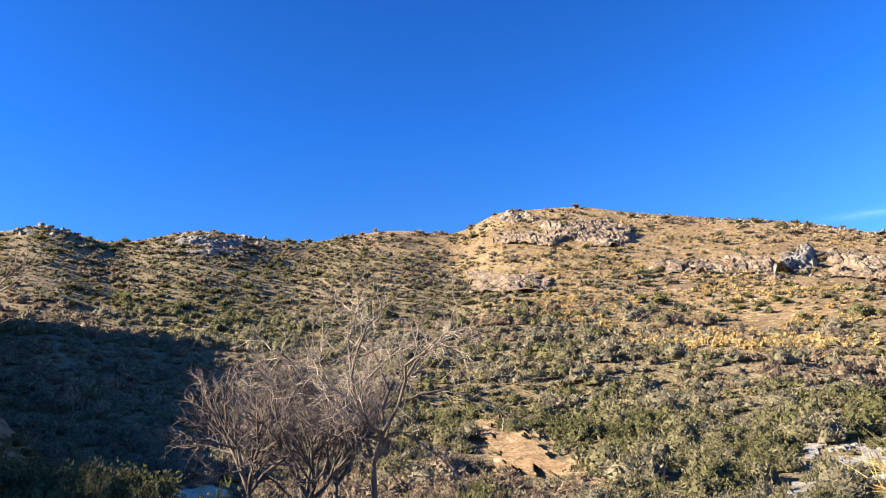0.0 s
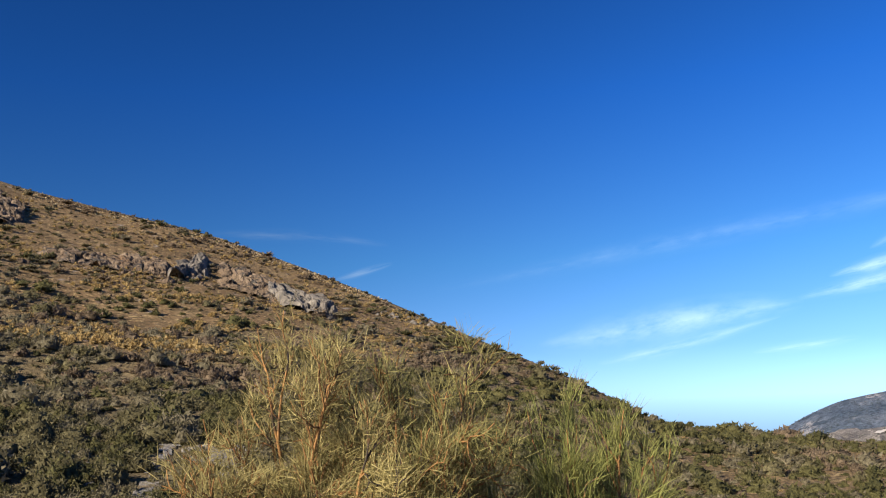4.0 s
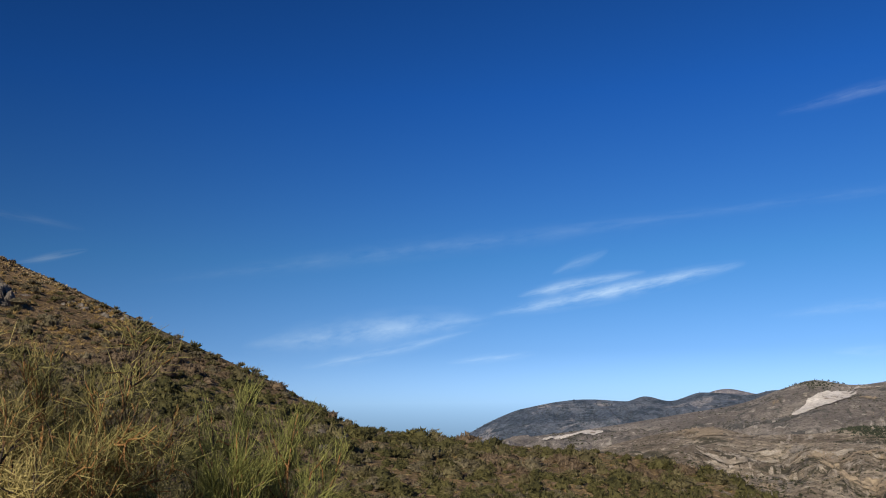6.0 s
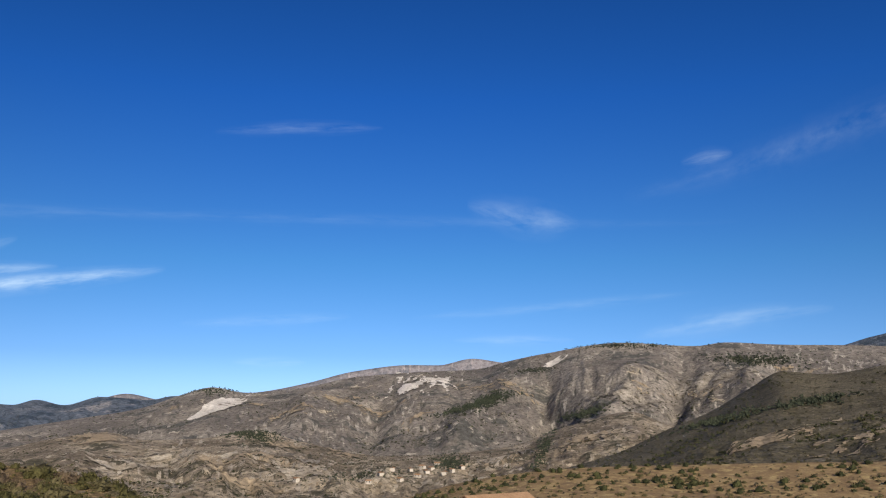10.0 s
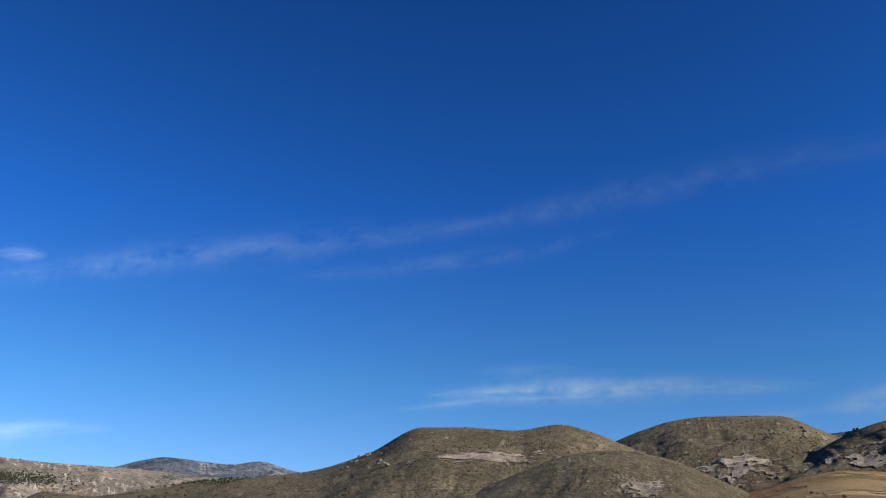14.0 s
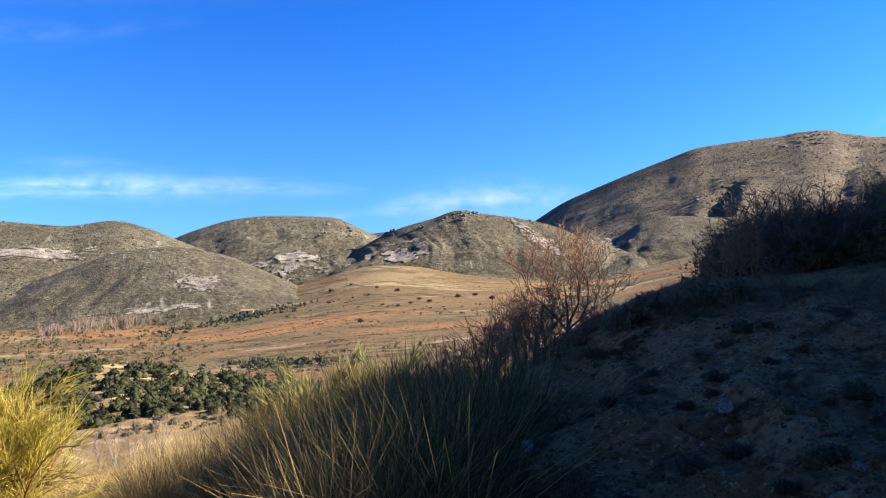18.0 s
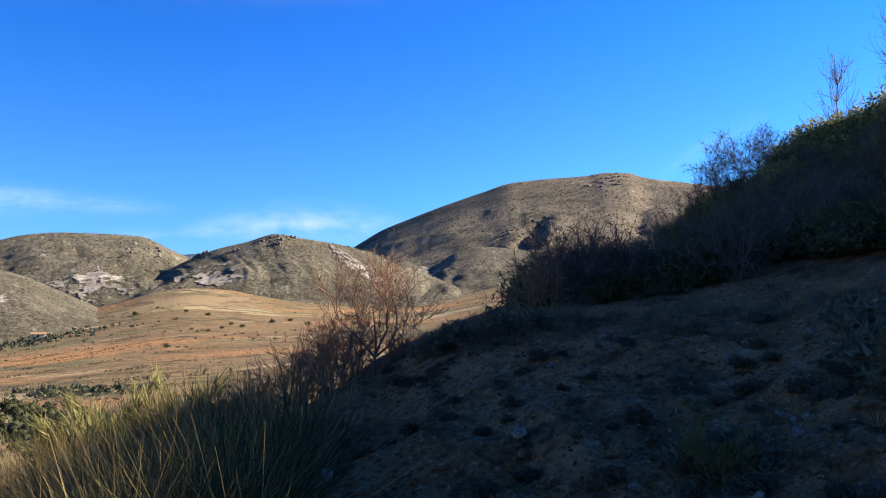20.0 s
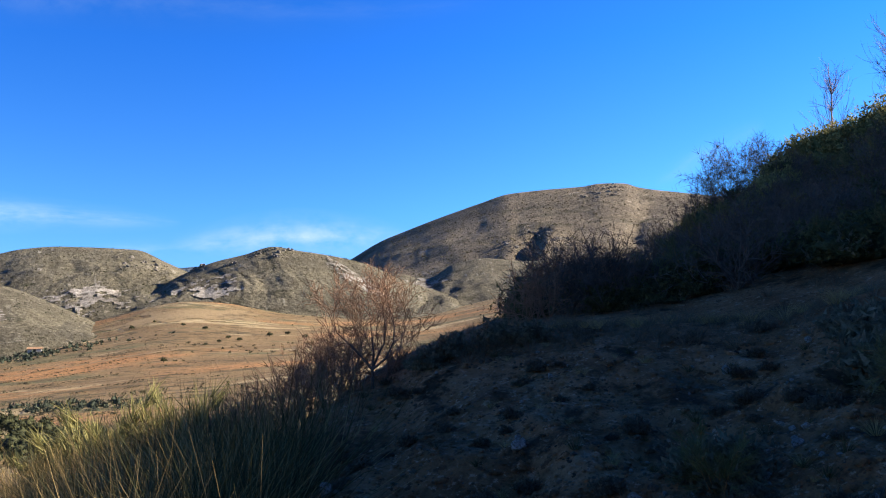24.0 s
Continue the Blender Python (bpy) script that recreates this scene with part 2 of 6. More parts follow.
def smooth_rows(b, kb, kv):
    """A curve through the rows with no overshoot (monotone cubic)."""
    h = np.diff(kb)
    d = np.diff(kv) / h
    m = np.zeros(len(kb))
    same = d[:-1] * d[1:] > 0
    w1, w2 = 2 * h[1:] + h[:-1], h[1:] + 2 * h[:-1]
    with np.errstate(divide="ignore", invalid="ignore"):
        m[1:-1] = np.where(same, (w1 + w2) / (w1 / d[:-1] + w2 / d[1:]), 0)
    m[0], m[-1] = d[0], d[-1]
    b = np.clip(b, kb[0], kb[-1])
    k = np.clip(np.searchsorted(kb, b, side="right") - 1, 0, len(h) - 1)
    t = (b - kb[k]) / h[k]
    return ((1 + 2 * t) * (1 - t) ** 2 * kv[k] + t * (1 - t) ** 2 * h[k] * m[k] + t * t * (3 - 2 * t) * kv[k + 1] + t * t * (t - 1) * h[k] * m[k + 1])


class Land:
    """A slope seen across the view: rows of bearing, foot distance, foot height angle, crest distance, crest height angle."""

    def __init__(self, rows, lump=0.02, lumpsize=30.0, gully=0.0, gullysize=60.0, curve=1.0, seed=0, rill=0.0, rillsize=40.0, cuts=()):
        self.rows = np.array(rows, float)
        self.back = 0.45
        self.blend = (self.rows[-1, 0] - self.rows[0, 0]) * 0.09
        self.lump, self.lumpsize, self.gully, self.gullysize, self.curve, self.seed = lump, lumpsize, gully, gullysize, curve, seed
        self.rill, self.rillsize, self.cuts = rill, rillsize, cuts
        self.wide, self.long = np.radians(1) * self.rows[:, 3].mean(), (self.rows[:, 3] - self.rows[:, 1]).mean()

    def at(self, b, s):
        b, s = np.broadcast_arrays(np.asarray(b, float), np.asarray(s, float))
        q = self.rows
        rf, ef, rc, ec = (smooth_rows(b, q[:, 0], q[:, k]) for k in (1, 2, 3, 4))
        broad = sum(np.interp(b + o, q[:, 0], q[:, 4]) for o in np.linspace(-self.blend, self.blend, 9)) / 9
        sc = np.clip(s, 0, 1)
        r = rf * (rc / rf) ** s
        el = np.radians(ef + (broad - ef) * sc**self.curve + (ec - broad) * sc**3)
        x, y = r * np.sin(np.radians(b)), r * np.cos(np.radians(b))
        top = EYE + rc * np.tan(np.radians(ec))
        z = np.where(s <= 1, EYE + r * np.tan(el), top - (r - rc) * self.back)
        z = z - np.where(s < 0, (rf - r) * 0.35, 0)
        keep = np.clip(1.15 - np.clip(s, 0, 1), 0.15, 1)
        z = z + self.lump * rc * 0.25 * keep * fbm(x / self.lumpsize, y / self.lumpsize, 6, self.seed)
        if self.gully:
            body = np.clip(np.sin(np.pi * np.clip(s, 0, 1)), 0, 1)
            z = z + self.gully * body * ridged(x / self.gullysize, y / self.gullysize, 4, self.seed + 40)
        if self.rill:  # gullies that run down the slope
            u, v, size = b * self.wide, s * self.long, self.rillsize
            u = u + 0.9 * size * fbm(u / (2.5 * size), v / (4 * size), 3, self.seed + 50)
            body = np.clip(np.sin(np.pi * np.clip(s, 0, 1) ** 0.8), 0, 1) ** 0.7
            z = z - self.rill * body * ridged(u / size, v / (size * 4.5), 4, self.seed + 60)
        for b0, s0, b1, s1, half, deep in self.cuts:  # single ravines (deep < 0) and spurs
            t = np.clip((s - s0) / (s1 - s0), 0, 1)
            wander = half * 0.8 * fbm(s * 9 + b0, s * 0 + b1, 3, self.seed + 70)
            z = z + deep * np.exp(-np.abs((b - b0 - (b1 - b0) * t + wander) / half) ** 1.5) * np.sin(np.pi * t) ** 0.6
        return np.stack([x, y, z], -1)


def land_by_angle(land, b, el):
    """The point of a slope that shows at this bearing and height angle, and how far up the slope it lies."""
    s = np.linspace(0, 1, 120)
    p = land.at(np.full(120, b), s)
    e = np.degrees(np.arctan2(p[:, 2] - EYE, np.hypot(p[:, 0], p[:, 1])))
    k = int(np.argmax(np.maximum.accumulate(e) >= el)) if e.max() >= el else 119
    return p[k], s[k]


def sheet_mesh(name, grid):
    """A mesh from a grid of points, rows by columns."""
    n, m = grid.shape[:2]
    me = bpy.data.meshes.new(name)
    idx = np.arange(n * m).reshape(n, m)
    quads = np.stack([idx[:-1, :-1], idx[1:, :-1], idx[1:, 1:], idx[:-1, 1:]], -1).reshape(-1, 4)
    fill_mesh(me, grid.reshape(-1, 3), quads)
    me.polygons.foreach_set("use_smooth", np.ones(len(quads), bool))
    return me


def fill_mesh(me, verts, faces):
    faces = np.asarray(faces)
    k = faces.shape[1]
    me.vertices.add(len(verts))
    me.vertices.foreach_set("co", np.asarray(verts, np.float32).ravel())
    me.loops.add(faces.size)
    me.loops.foreach_set("vertex_index", faces.astype(np.int32).ravel())
    me.polygons.add(len(faces))
    me.polygons.foreach_set("loop_start", np.arange(0, faces.size, k, dtype=np.int32))
    me.polygons.foreach_set("loop_total", np.full(len(faces), k, np.int32))
    me.update(calc_edges=True)
    return me


def build_land(name, land, material, nb, ns, label, category, low=-0.2, high=1.4):
    b = np.linspace(land.rows[0, 0], land.rows[-1, 0], nb)
    s = np.concatenate([np.linspace(low, 1, ns, endpoint=False), np.linspace(1, high, max(4, ns // 6))])
    ob = new(name, sheet_mesh(name, land.at(b[:, None], s[None, :])[:, ::-1]))
    ob.data.materials.append(material)
    uv = ob.data.uv_layers.new(name="UVMap")  # metres across and up the slope
    idx = np.zeros(len(ob.data.loops), np.int32)
    ob.data.loops.foreach_get("vertex_index", idx)
    across, up = np.broadcast_arrays((b * land.wide)[:, None], (s * land.long)[None, ::-1])
    uv.data.foreach_set("uv", np.stack([across.ravel()[idx], up.ravel()[idx]], -1).astype(np.float32).ravel())
    return tagged(ob, label, category, kind="structure")


# ---- the land, near to far ----
HILL = Land([(-62, 20, -4, 120, 9), (-45, 22, -4.3, 130, 13), (-29, 24, -4.3, 140, 14.1), (-26.6, 24, -4.3, 140, 14.5), (-22.3, 24, -4.3, 145, 13.7),
             (-16.9, 24, -4.4, 150, 14.5), (-9.8, 24, -4.5, 160, 13.7), (-3.7, 24, -4.6, 165, 14.3), (0.7, 24, -4.8, 170, 13.9), (4.7, 24, -5, 170, 15.1),
             (8.9, 24, -5.2, 170, 15.0), (13.9, 24, -5.5, 168, 14.05), (17.6, 23, -6, 165, 13.3), (23.9, 22, -6.5, 155, 12.0), (29.4, 22, -7, 145, 10.2),
             (35.7, 22, -8, 130, 7.7), (42.9, 24, -9, 112, 4.45), (49.5, 26, -10, 98, 1.4), (55.3, 28, -10, 88, -1.6), (60.5, 30, -10, 84, -2.4),
             (65.8, 30, -11, 80, -2.9), (75, 32, -11, 76, -3.8), (78.1, 32, -11, 74, -4.5), (83.2, 32, -12, 70, -6.8), (90, 30, -14, 62, -10)],
            lump=0.02, lumpsize=16, gully=1.2, gullysize=26, curve=1.0, seed=3)
FIELD = Land([(126, 150, -7, 420, -4), (138, 150, -6, 500, -1.2), (147, 120, -6, 520, 0.8), (153, 110, -6, 540, 1.2), (159, 100, -6, 560, 1.3), (166, 95, -6, 600, 2.5),
              (173, 90, -6, 640, 4.0), (180, 85, -5, 680, 3.2), (187, 80, -4, 700, 2.7), (196, 80, -3, 700, 4), (212, 80, -2, 700, 5)],
             lump=0.006, lumpsize=90, seed=9)
FRONT_DOME = Land([(146, 430, -0.5, 560, 1.0), (150, 450, 0, 600, 3.0), (153, 450, 0.3, 600, 4.2), (156, 450, 0.5, 600, 5.2), (159, 450, 0.8, 600, 5.5),
                   (162, 450, 1, 600, 5.0), (165, 460, 1.2, 600, 3.8), (168, 480, 1.3, 600, 2.4), (172, 500, 1.4, 600, 1.0)], lump=0.02, lumpsize=60, gully=2, gullysize=55, seed=12, curve=0.75, rill=2.2, rillsize=38)
DOME_ONE = Land([(130, 500, -3.5, 820, 1.5), (134, 500, -2.5, 850, 3.3), (138.7, 500, -1, 850, 4.0), (142.4, 500, -.2, 850, 5.2), (146.2, 510, 0.3, 850, 7.0), (149, 510, 0.5, 850, 7.0),
                 (152.4, 520, 0.8, 850, 6.8), (155.4, 520, 1, 850, 7.2), (157.5, 530, 1, 850, 6.7), (159, 540, 1, 850, 6.1), (162, 560, 1, 850, 4.8), (167, 580, 1, 850, 2)],
                lump=0.015, lumpsize=80, gully=5, gullysize=80, seed=21, curve=0.8, rill=3.2, rillsize=60)
DOME_TWO = Land([(155, 700, 2, 1000, 3.2), (159, 690, 2, 1000, 6.0), (161, 680, 2.2, 1000, 6.8), (163, 670, 2.4, 1000, 7.35), (165.1, 660, 2.5, 1000, 7.55), (169.6, 650, 2.8, 1000, 7.4),
                 (171.5, 650, 3, 1000, 6.6), (172.8, 650, 3, 1000, 6.0), (175, 650, 3, 1000, 5), (179, 650, 3, 1000, 3)], lump=0.015, lumpsize=80, gully=5, gullysize=70, seed=31, curve=0.7, rill=4.5, rillsize=50)
CONE = Land([(164, 600, 2.0, 780, 2.2), (169, 620, 2.6, 800, 4.1), (171, 640, 3.2, 800, 5.0), (173, 650, 3.4, 800, 6.0), (174.5, 650, 3.4, 800, 6.6), (176.5, 650, 3.3, 800, 7.1),
             (178.5, 650, 3.2, 800, 7.65), (180, 650, 3.1, 800, 7.4), (183.7, 650, 2.8, 800, 6.7), (185.5, 650, 2.7, 800, 6.1), (187.1, 650, 2.6, 800, 5.3), (190, 660, 2.6, 800, 4.3), (194, 670, 2.6, 800, 3)],
            lump=0.012, lumpsize=70, gully=3, gullysize=60, seed=41, curve=0.75, rill=5.5, rillsize=50)
FOOTHILL = Land([(184, 680, 2.4, 900, 4.2), (187, 690, 2.5, 900, 5.6), (189, 700, 2.6, 900, 5.2), (191, 700, 2.7, 900, 6.2), (193, 700, 2.9, 900, 6.5), (196, 700, 3.2, 900, 6.2), (204, 700, 4, 900, 6.0), (216, 700, 4, 900, 6)],
                lump=0.014, lumpsize=70, gully=5, gullysize=60, seed=51, curve=0.8, rill=3.5, rillsize=50)
BIG = Land([(176, 900, 2, 1500, 2.5), (180, 900, 2.5, 1600, 4.6), (183.7, 900, 3, 1700, 6.65), (185.9, 900, 3, 1700, 7.9), (187.7, 900, 3, 1700, 8.6), (190.2, 900, 3.2, 1700, 9.5), (193, 900, 3.5, 1700, 10.35),
            (195.1, 900, 4, 1700, 10.9), (199.3, 900, 4, 1700, 11.1), (200.2, 900, 4, 1700, 11.12), (201.3, 900, 4, 1700, 11.25), (203, 900, 4, 1700, 11.15), (204, 900, 4, 1700, 10.8),
            (206.9, 900, 4, 1700, 10.2), (216, 900, 4, 1700, 8.5), (226, 900, 3, 1700, 5)], lump=0.016, lumpsize=160, gully=12, gullysize=420, seed=61, curve=0.85, rill=4, rillsize=120, cuts=((197.0, 0.62, 195.2, 0.02, 0.6, -15), (198.2, 0.62, 196.6, 0.05, 0.9, 8), (204.5, 0.9, 203.0, 0.2, 0.8, -10)))
SLOPE = Land([(104, 260, -9, 900, -5.5), (108, 270, -8.5, 930, -4.2), (112, 290, -8, 950, -3), (115.4, 300, -7.5, 950, -1.4), (118, 300, -7, 950, -.3), (120.5, 300, -7, 950, 1.2), (122.6, 300, -7, 950, 2.3), (125, 300, -7, 950, 2.1),
              (128.5, 300, -6.5, 950, 2.6), (131, 300, -6.5, 950, 3.0), (134, 300, -6, 950, 3.4), (139, 300, -6, 950, 3.7), (143, 300, -5, 950, 3.5), (148, 300, -5, 950, 1)],
             lump=0.02, lumpsize=110, gully=7, gullysize=130, seed=71, curve=0.9, rill=4, rillsize=70)
MIDHILLS = Land([(52, 500, -9, 1300, -5), (62, 500, -9, 1350, -3.8), (70, 520, -9, 1400, -3.2), (76, 540, -9, 1400, -2.0), (78.5, 540, -9, 1400, -1.7), (81, 540, -9, 1400, -2.2), (84.5, 540, -9, 1400, -2.1), (88, 540, -9, 1400, -1.7),
                 (91, 540, -9, 1400, -2.4), (96, 540, -9, 1400, -3.3), (100, 540, -9, 1400, -3.2), (105, 540, -9, 1450, -2.6), (109, 540, -8, 1500, -1.2), (113, 540, -8, 1500, -0.3), (116, 540, -8, 1500, -1.2),
                 (121, 540, -7, 1500, -0.5), (130, 540, -6, 1500, 0)], lump=0.02, lumpsize=150, gully=20, gullysize=150, seed=81, curve=0.75, rill=12, rillsize=70)
RANGE = Land([(64, 1500, -4, 2600, -2.6), (70, 1500, -4, 2700, -1.9), (76, 1500, -4, 2800, -1.0), (80.5, 1500, -4, 2800, -0.2), (83, 1500, -4, 2800, 0.7), (84.9, 1500, -4, 2800, 1.2), (87.1, 1500, -4, 2800, 0.85), (90.9, 1500, -4, 2800, 1.2),
              (94, 1500, -4, 2800, 1.9), (98.3, 1500, -4, 2800, 2.3), (103, 1500, -4, 2800, 2.6), (104.5, 1500, -4, 2700, 3.0), (107.1, 1500, -4, 2600, 3.55), (112.5, 1500, -4, 2500, 4.3), (117.4, 1500, -3, 2500, 4.0), (119.2, 1500, -3, 2500, 4.2),
              (122.5, 1500, -3, 2500, 4.0), (126.8, 1500, -3, 2600, 3.85), (132, 1500, -3, 2600, 3.5), (142, 1500, -3, 2600, 3)], lump=0.02, lumpsize=300, gully=22, gullysize=290, seed=91, curve=0.8, rill=20, rillsize=110, cuts=((105.0, 0.8, 101.0, 0.02, 1.6, 40), (107.8, 0.95, 107.0, 0.02, 0.9, -34), (113.5, 0.85, 110.5, 0.02, 1.6, 38), (116.5, 0.97, 115.5, 0.1, 0.9, -30), (96.5, 0.9, 95.0, 0.02, 1.0, -30), (91.5, 0.9, 90.0, 0.02, 1.5, 32), (121.5, 0.9, 119.5, 0.1, 1.3, 30)))
FAR = Land([(58, 3300, -3.5, 4300, -3.2), (62.4, 3300, -3.5, 4300, -2.1), (64, 3300, -3.3, 4300, -1.3), (66.1, 3300, -3, 4300, -0.5), (70.5, 3300, -3, 4300, 0.12), (73.1, 3300, -3, 4300, 0.0), (74.4, 3300, -3, 4300, 0.32), (76, 3300, -3, 4300, 0.02),
            (78.1, 3300, -3, 4300, 0.52), (81, 3300, -3, 4300, 0.35), (82.5, 3300, -3, 4300, 0.6), (85, 3300, -3, 4300, 0.5), (91, 3300, -3, 4300, 0.8), (105, 3300, -2, 4300, 1)], lump=0.03, lumpsize=300, gully=30, gullysize=420, seed=101, rill=24, rillsize=170)
PALE = Land([(77.5, 4300, -1, 4650, 0.2), (79.6, 4300, -1, 4650, 0.72), (82, 4300, -1, 4650, 0.3), (88, 4300, -1, 4650, 0.9), (91, 4300, -1, 4650, 1.5), (94.3, 4300, -1, 4650, 2.35), (98.2, 4300, -1, 4650, 2.8),
             (100, 4300, -1, 4650, 2.8), (102.4, 4300, -1, 4650, 3.25), (104.4, 4300, -1, 4650, 3.0), (109, 4300, -1, 4650, 2.4)], lump=0.006, lumpsize=400, seed=111)
EAST = Land([(121, 3300, 1, 4000, 3), (126, 3300, 1, 4000, 3.8), (127.9, 3300, 1, 4000, 4.35), (129.3, 3300, 1, 4000, 4.6), (133.4, 3300, 1, 4000, 4.28), (135.3, 3300, 1, 4000, 4.52), (137, 3300, 1, 4000, 4.1), (142, 3300, 1, 4000, 3)],
            lump=0.008, lumpsize=300, gully=15, gullysize=300, seed=121, rill=22, rillsize=120)
NOTCH = Land([(169, 2000, 3, 2500, 5.2), (172.6, 2000, 3, 2500, 6.25), (174, 2000, 3, 2500, 6.35), (177, 2000, 3, 2500, 5.2)], lump=0.008, lumpsize=200, seed=131)
# the near hill that keeps the sun off the track bank: it goes on round behind the camera
UPPER = Land([(174, 13, -9, 15, -9.5), (180, 13, -5, 17, -5.5), (184, 13, -1.8, 20, -1.8), (187, 13, -0.2, 23, -0.2), (193, 13, 1.0, 26, 2.0), (197, 13, 1.4, 27, 3.0), (201, 13, 1.4, 29, 4.2), (205, 13, 1.4, 31, 5.8), (207.5, 13, 1.4, 32, 7.4), (210, 13, 1.6, 33, 9.2), (214, 13, 2.2, 34, 10.8),
              (219, 13, 3.4, 35, 12.3), (226, 13, 4, 37, 15.5), (236, 13, 5, 40, 20.0), (243, 12.5, 5, 42, 21.7), (247, 12, 5, 43, 22.5), (252, 12, 5, 44.5, 23.1), (257, 12, 5, 46, 22.3), (268, 12, 5, 48, 22.5), (276, 12, 4, 49, 22.2), (283, 12, 4, 50, 21.0), (290, 12, 3, 53, 18.5), (296, 12, 3, 55, 15.5), (302, 12, 3, 56, 12.5), (310, 12, 2, 60, 11), (318, 12, 1, 70, 12.5), (325, 12, 0, 80, 14.5), (329, 12, -3, 72, 8.5), (331, 12, -4.5, 40, 4), (334, 12, -6, 30, 0.5), (338, 12, -7, 25, -3), (343, 12, -8, 20, -6)],
             lump=0.05, lumpsize=7, seed=141, curve=0.9)
UPPER.blend = 3.0
BANK = Land([(164, 5.2, -17, 6.2, -15.5), (170, 5.2, -17, 6.5, -15), (174, 5.2, -17, 7.0, -13), (177, 5.2, -17, 8.0, -10), (179, 5.2, -17, 9.5, -8), (181.3, 5.2, -17, 11, -4), (184, 5.2, -17, 11.5, -2.3), (186.7, 5.2, -17, 12, -1.2), (191, 5.2, -17, 12, 0.6), (197, 5.2, -17, 12, 1.5), (209.6, 5.2, -17, 12, 1.4), (218.5, 5.2, -17, 12, 3.2),
             (228, 5.2, -17, 12, 4), (260, 5.2, -17, 12, 4.5), (300, 5.2, -17, 12, 3), (325, 5.2, -17, 12, 0.5), (334, 5.2, -17, 12, -1), (341, 5.2, -17, 11, -3.2), (346, 5.2, -17, 9, -9)],
            lump=0.1, lumpsize=1.6, gully=0.4, gullysize=1.8, seed=151, curve=0.8)
BANK.blend, BANK.back = 2.0, 0.03

ground_rows = np.array([
    (-50, 0, 0, -0.6, -2, -6, -20, -60, -120), (10, 0, 0, -0.8, -3, -8, -25, -60, -120), (40, 0, -0.3, -2, -6, -20, -60, -150, -200),
    (60, 0, -0.8, -4, -10, -30, -75, -130, -190), (85, 0, -1.2, -5, -14, -40, -90, -140, -300), (110, 0, -1.2, -5, -14, -38, -80, -110, -240),
    (135, 0, -0.5, -3.5, -12, -26, -40, -60, -120), (155, 0, -0.25, -2.2, -8, -14, -12, -30, -80), (172, 0, -0.15, -1.8, -7, -14, -12, -30, -80),
    (190, 0, -0.2, -0.5, -4, -14, -12, -30, -80), (250, 0, -0.2, -0.5, -2, -6, -20, -60, -120), (310, 0, 0, -0.6, -2, -6, -20, -60, -120)])
ground_r = np.array([4.0, 10, 25, 60, 200, 600, 1500, 4800])


def ground_z(x, y):
    x, y = np.asarray(x, float), np.asarray(y, float)
    b = (np.degrees(np.arctan2(x, y)) + 50) % 360 - 50
    r = np.hypot(x, y)
    lr = np.interp(np.log(np.maximum(r, 4)), np.log(ground_r), np.arange(8))
    k = np.clip(lr.astype(int), 0, 6)
    f = lr - k
    ring = np.vstack([ground_rows, ground_rows[0] + np.array([360] + [0] * 8)])
    cols = np.stack([np.interp(b, ring[:, 0], ring[:, c + 1]) for c in range(8)], -1)
    za = np.take_along_axis(cols, k[..., None], -1)[..., 0]
    zb = np.take_along_axis(cols, k[..., None] + 1, -1)[..., 0]
    return za * (1 - f) + zb * f + np.minimum(r / 20, 1) * 0.25 * fbm(x / 3.0, y / 3.0, 4, 5)


gb, gr = np.radians(np.linspace(0, 360, 361)), np.concatenate([[0.01], np.geomspace(0.5, 4850, 110)])
gx, gy = gr[None, :] * np.sin(gb[:, None]), gr[None, :] * np.cos(gb[:, None])
ground = new("ground", sheet_mesh("ground", np.stack([gx, gy, ground_z(gx, gy)], -1)[:, ::-1]))
ground.data.materials.append(M_GROUND)
tagged(ground, "dry brown earth with sparse straw-coloured grass", "ground", kind="structure")



def hill_cover(b):
    """The height angle up to which shrubs cover the hill closely."""
    return np.interp(b, [-35, -8, 0, 4, 10, 16, 26, 38, 42, 48, 90], [15, 14.5, 12, 8.6, 6.2, 4.6, 3.4, 3.4, 6, 6, 6])


hillside = build_land("hillside", HILL, M_HILL, 460, 150, "sunlit scrub hillside of brown earth, tufts and shrubs", "hillside")
hv = np.zeros(len(hillside.data.vertices) * 3, np.float32)
hillside.data.vertices.foreach_get("co", hv)
hv = hv.reshape(-1, 3)
hbear = np.degrees(np.arctan2(hv[:, 0], hv[:, 1]))
helev = np.degrees(np.arctan2(hv[:, 2] - EYE, np.hypot(hv[:, 0], hv[:, 1])))
litter = np.clip((hill_cover(hbear) - helev) / 1.6 + 0.5 + 2.2 * fbm(hv[:, 0] / 7, hv[:, 1] / 7, 4, 33), 0, 1) * np.where(hbear > 44, 0.3, 0.9)
hillside.data.attributes.new("litter", "FLOAT", "POINT").data.foreach_set("value", litter.astype(np.float32))
build_land("field", FIELD, M_FIELD, 200, 120, "gently sloping orange-brown terraced field", "field")
build_land("marl_hill", FRONT_DOME, M_DOME, 220, 110, "rounded olive-brown marl hill with pale gullies", "hill")
build_land("marl_hill", DOME_ONE, M_DOME, 320, 120, "broad rounded marl hill with a scrubby crest", "hill")
build_land("marl_hill", DOME_TWO, M_DOME, 240, 120, "domed dark scrub hill over white cliffs", "hill")
build_land("marl_hill", CONE, M_DOME, 300, 120, "cone-shaped marl hill with pale eroded gullies", "hill")
build_land("foothill", FOOTHILL, M_DOME, 140, 60, "low olive foothill with white outcrops", "hill")
build_land("mountain", BIG, M_MOUNT, 380, 170, "large bare brown mountain with a rocky top", "mountain")
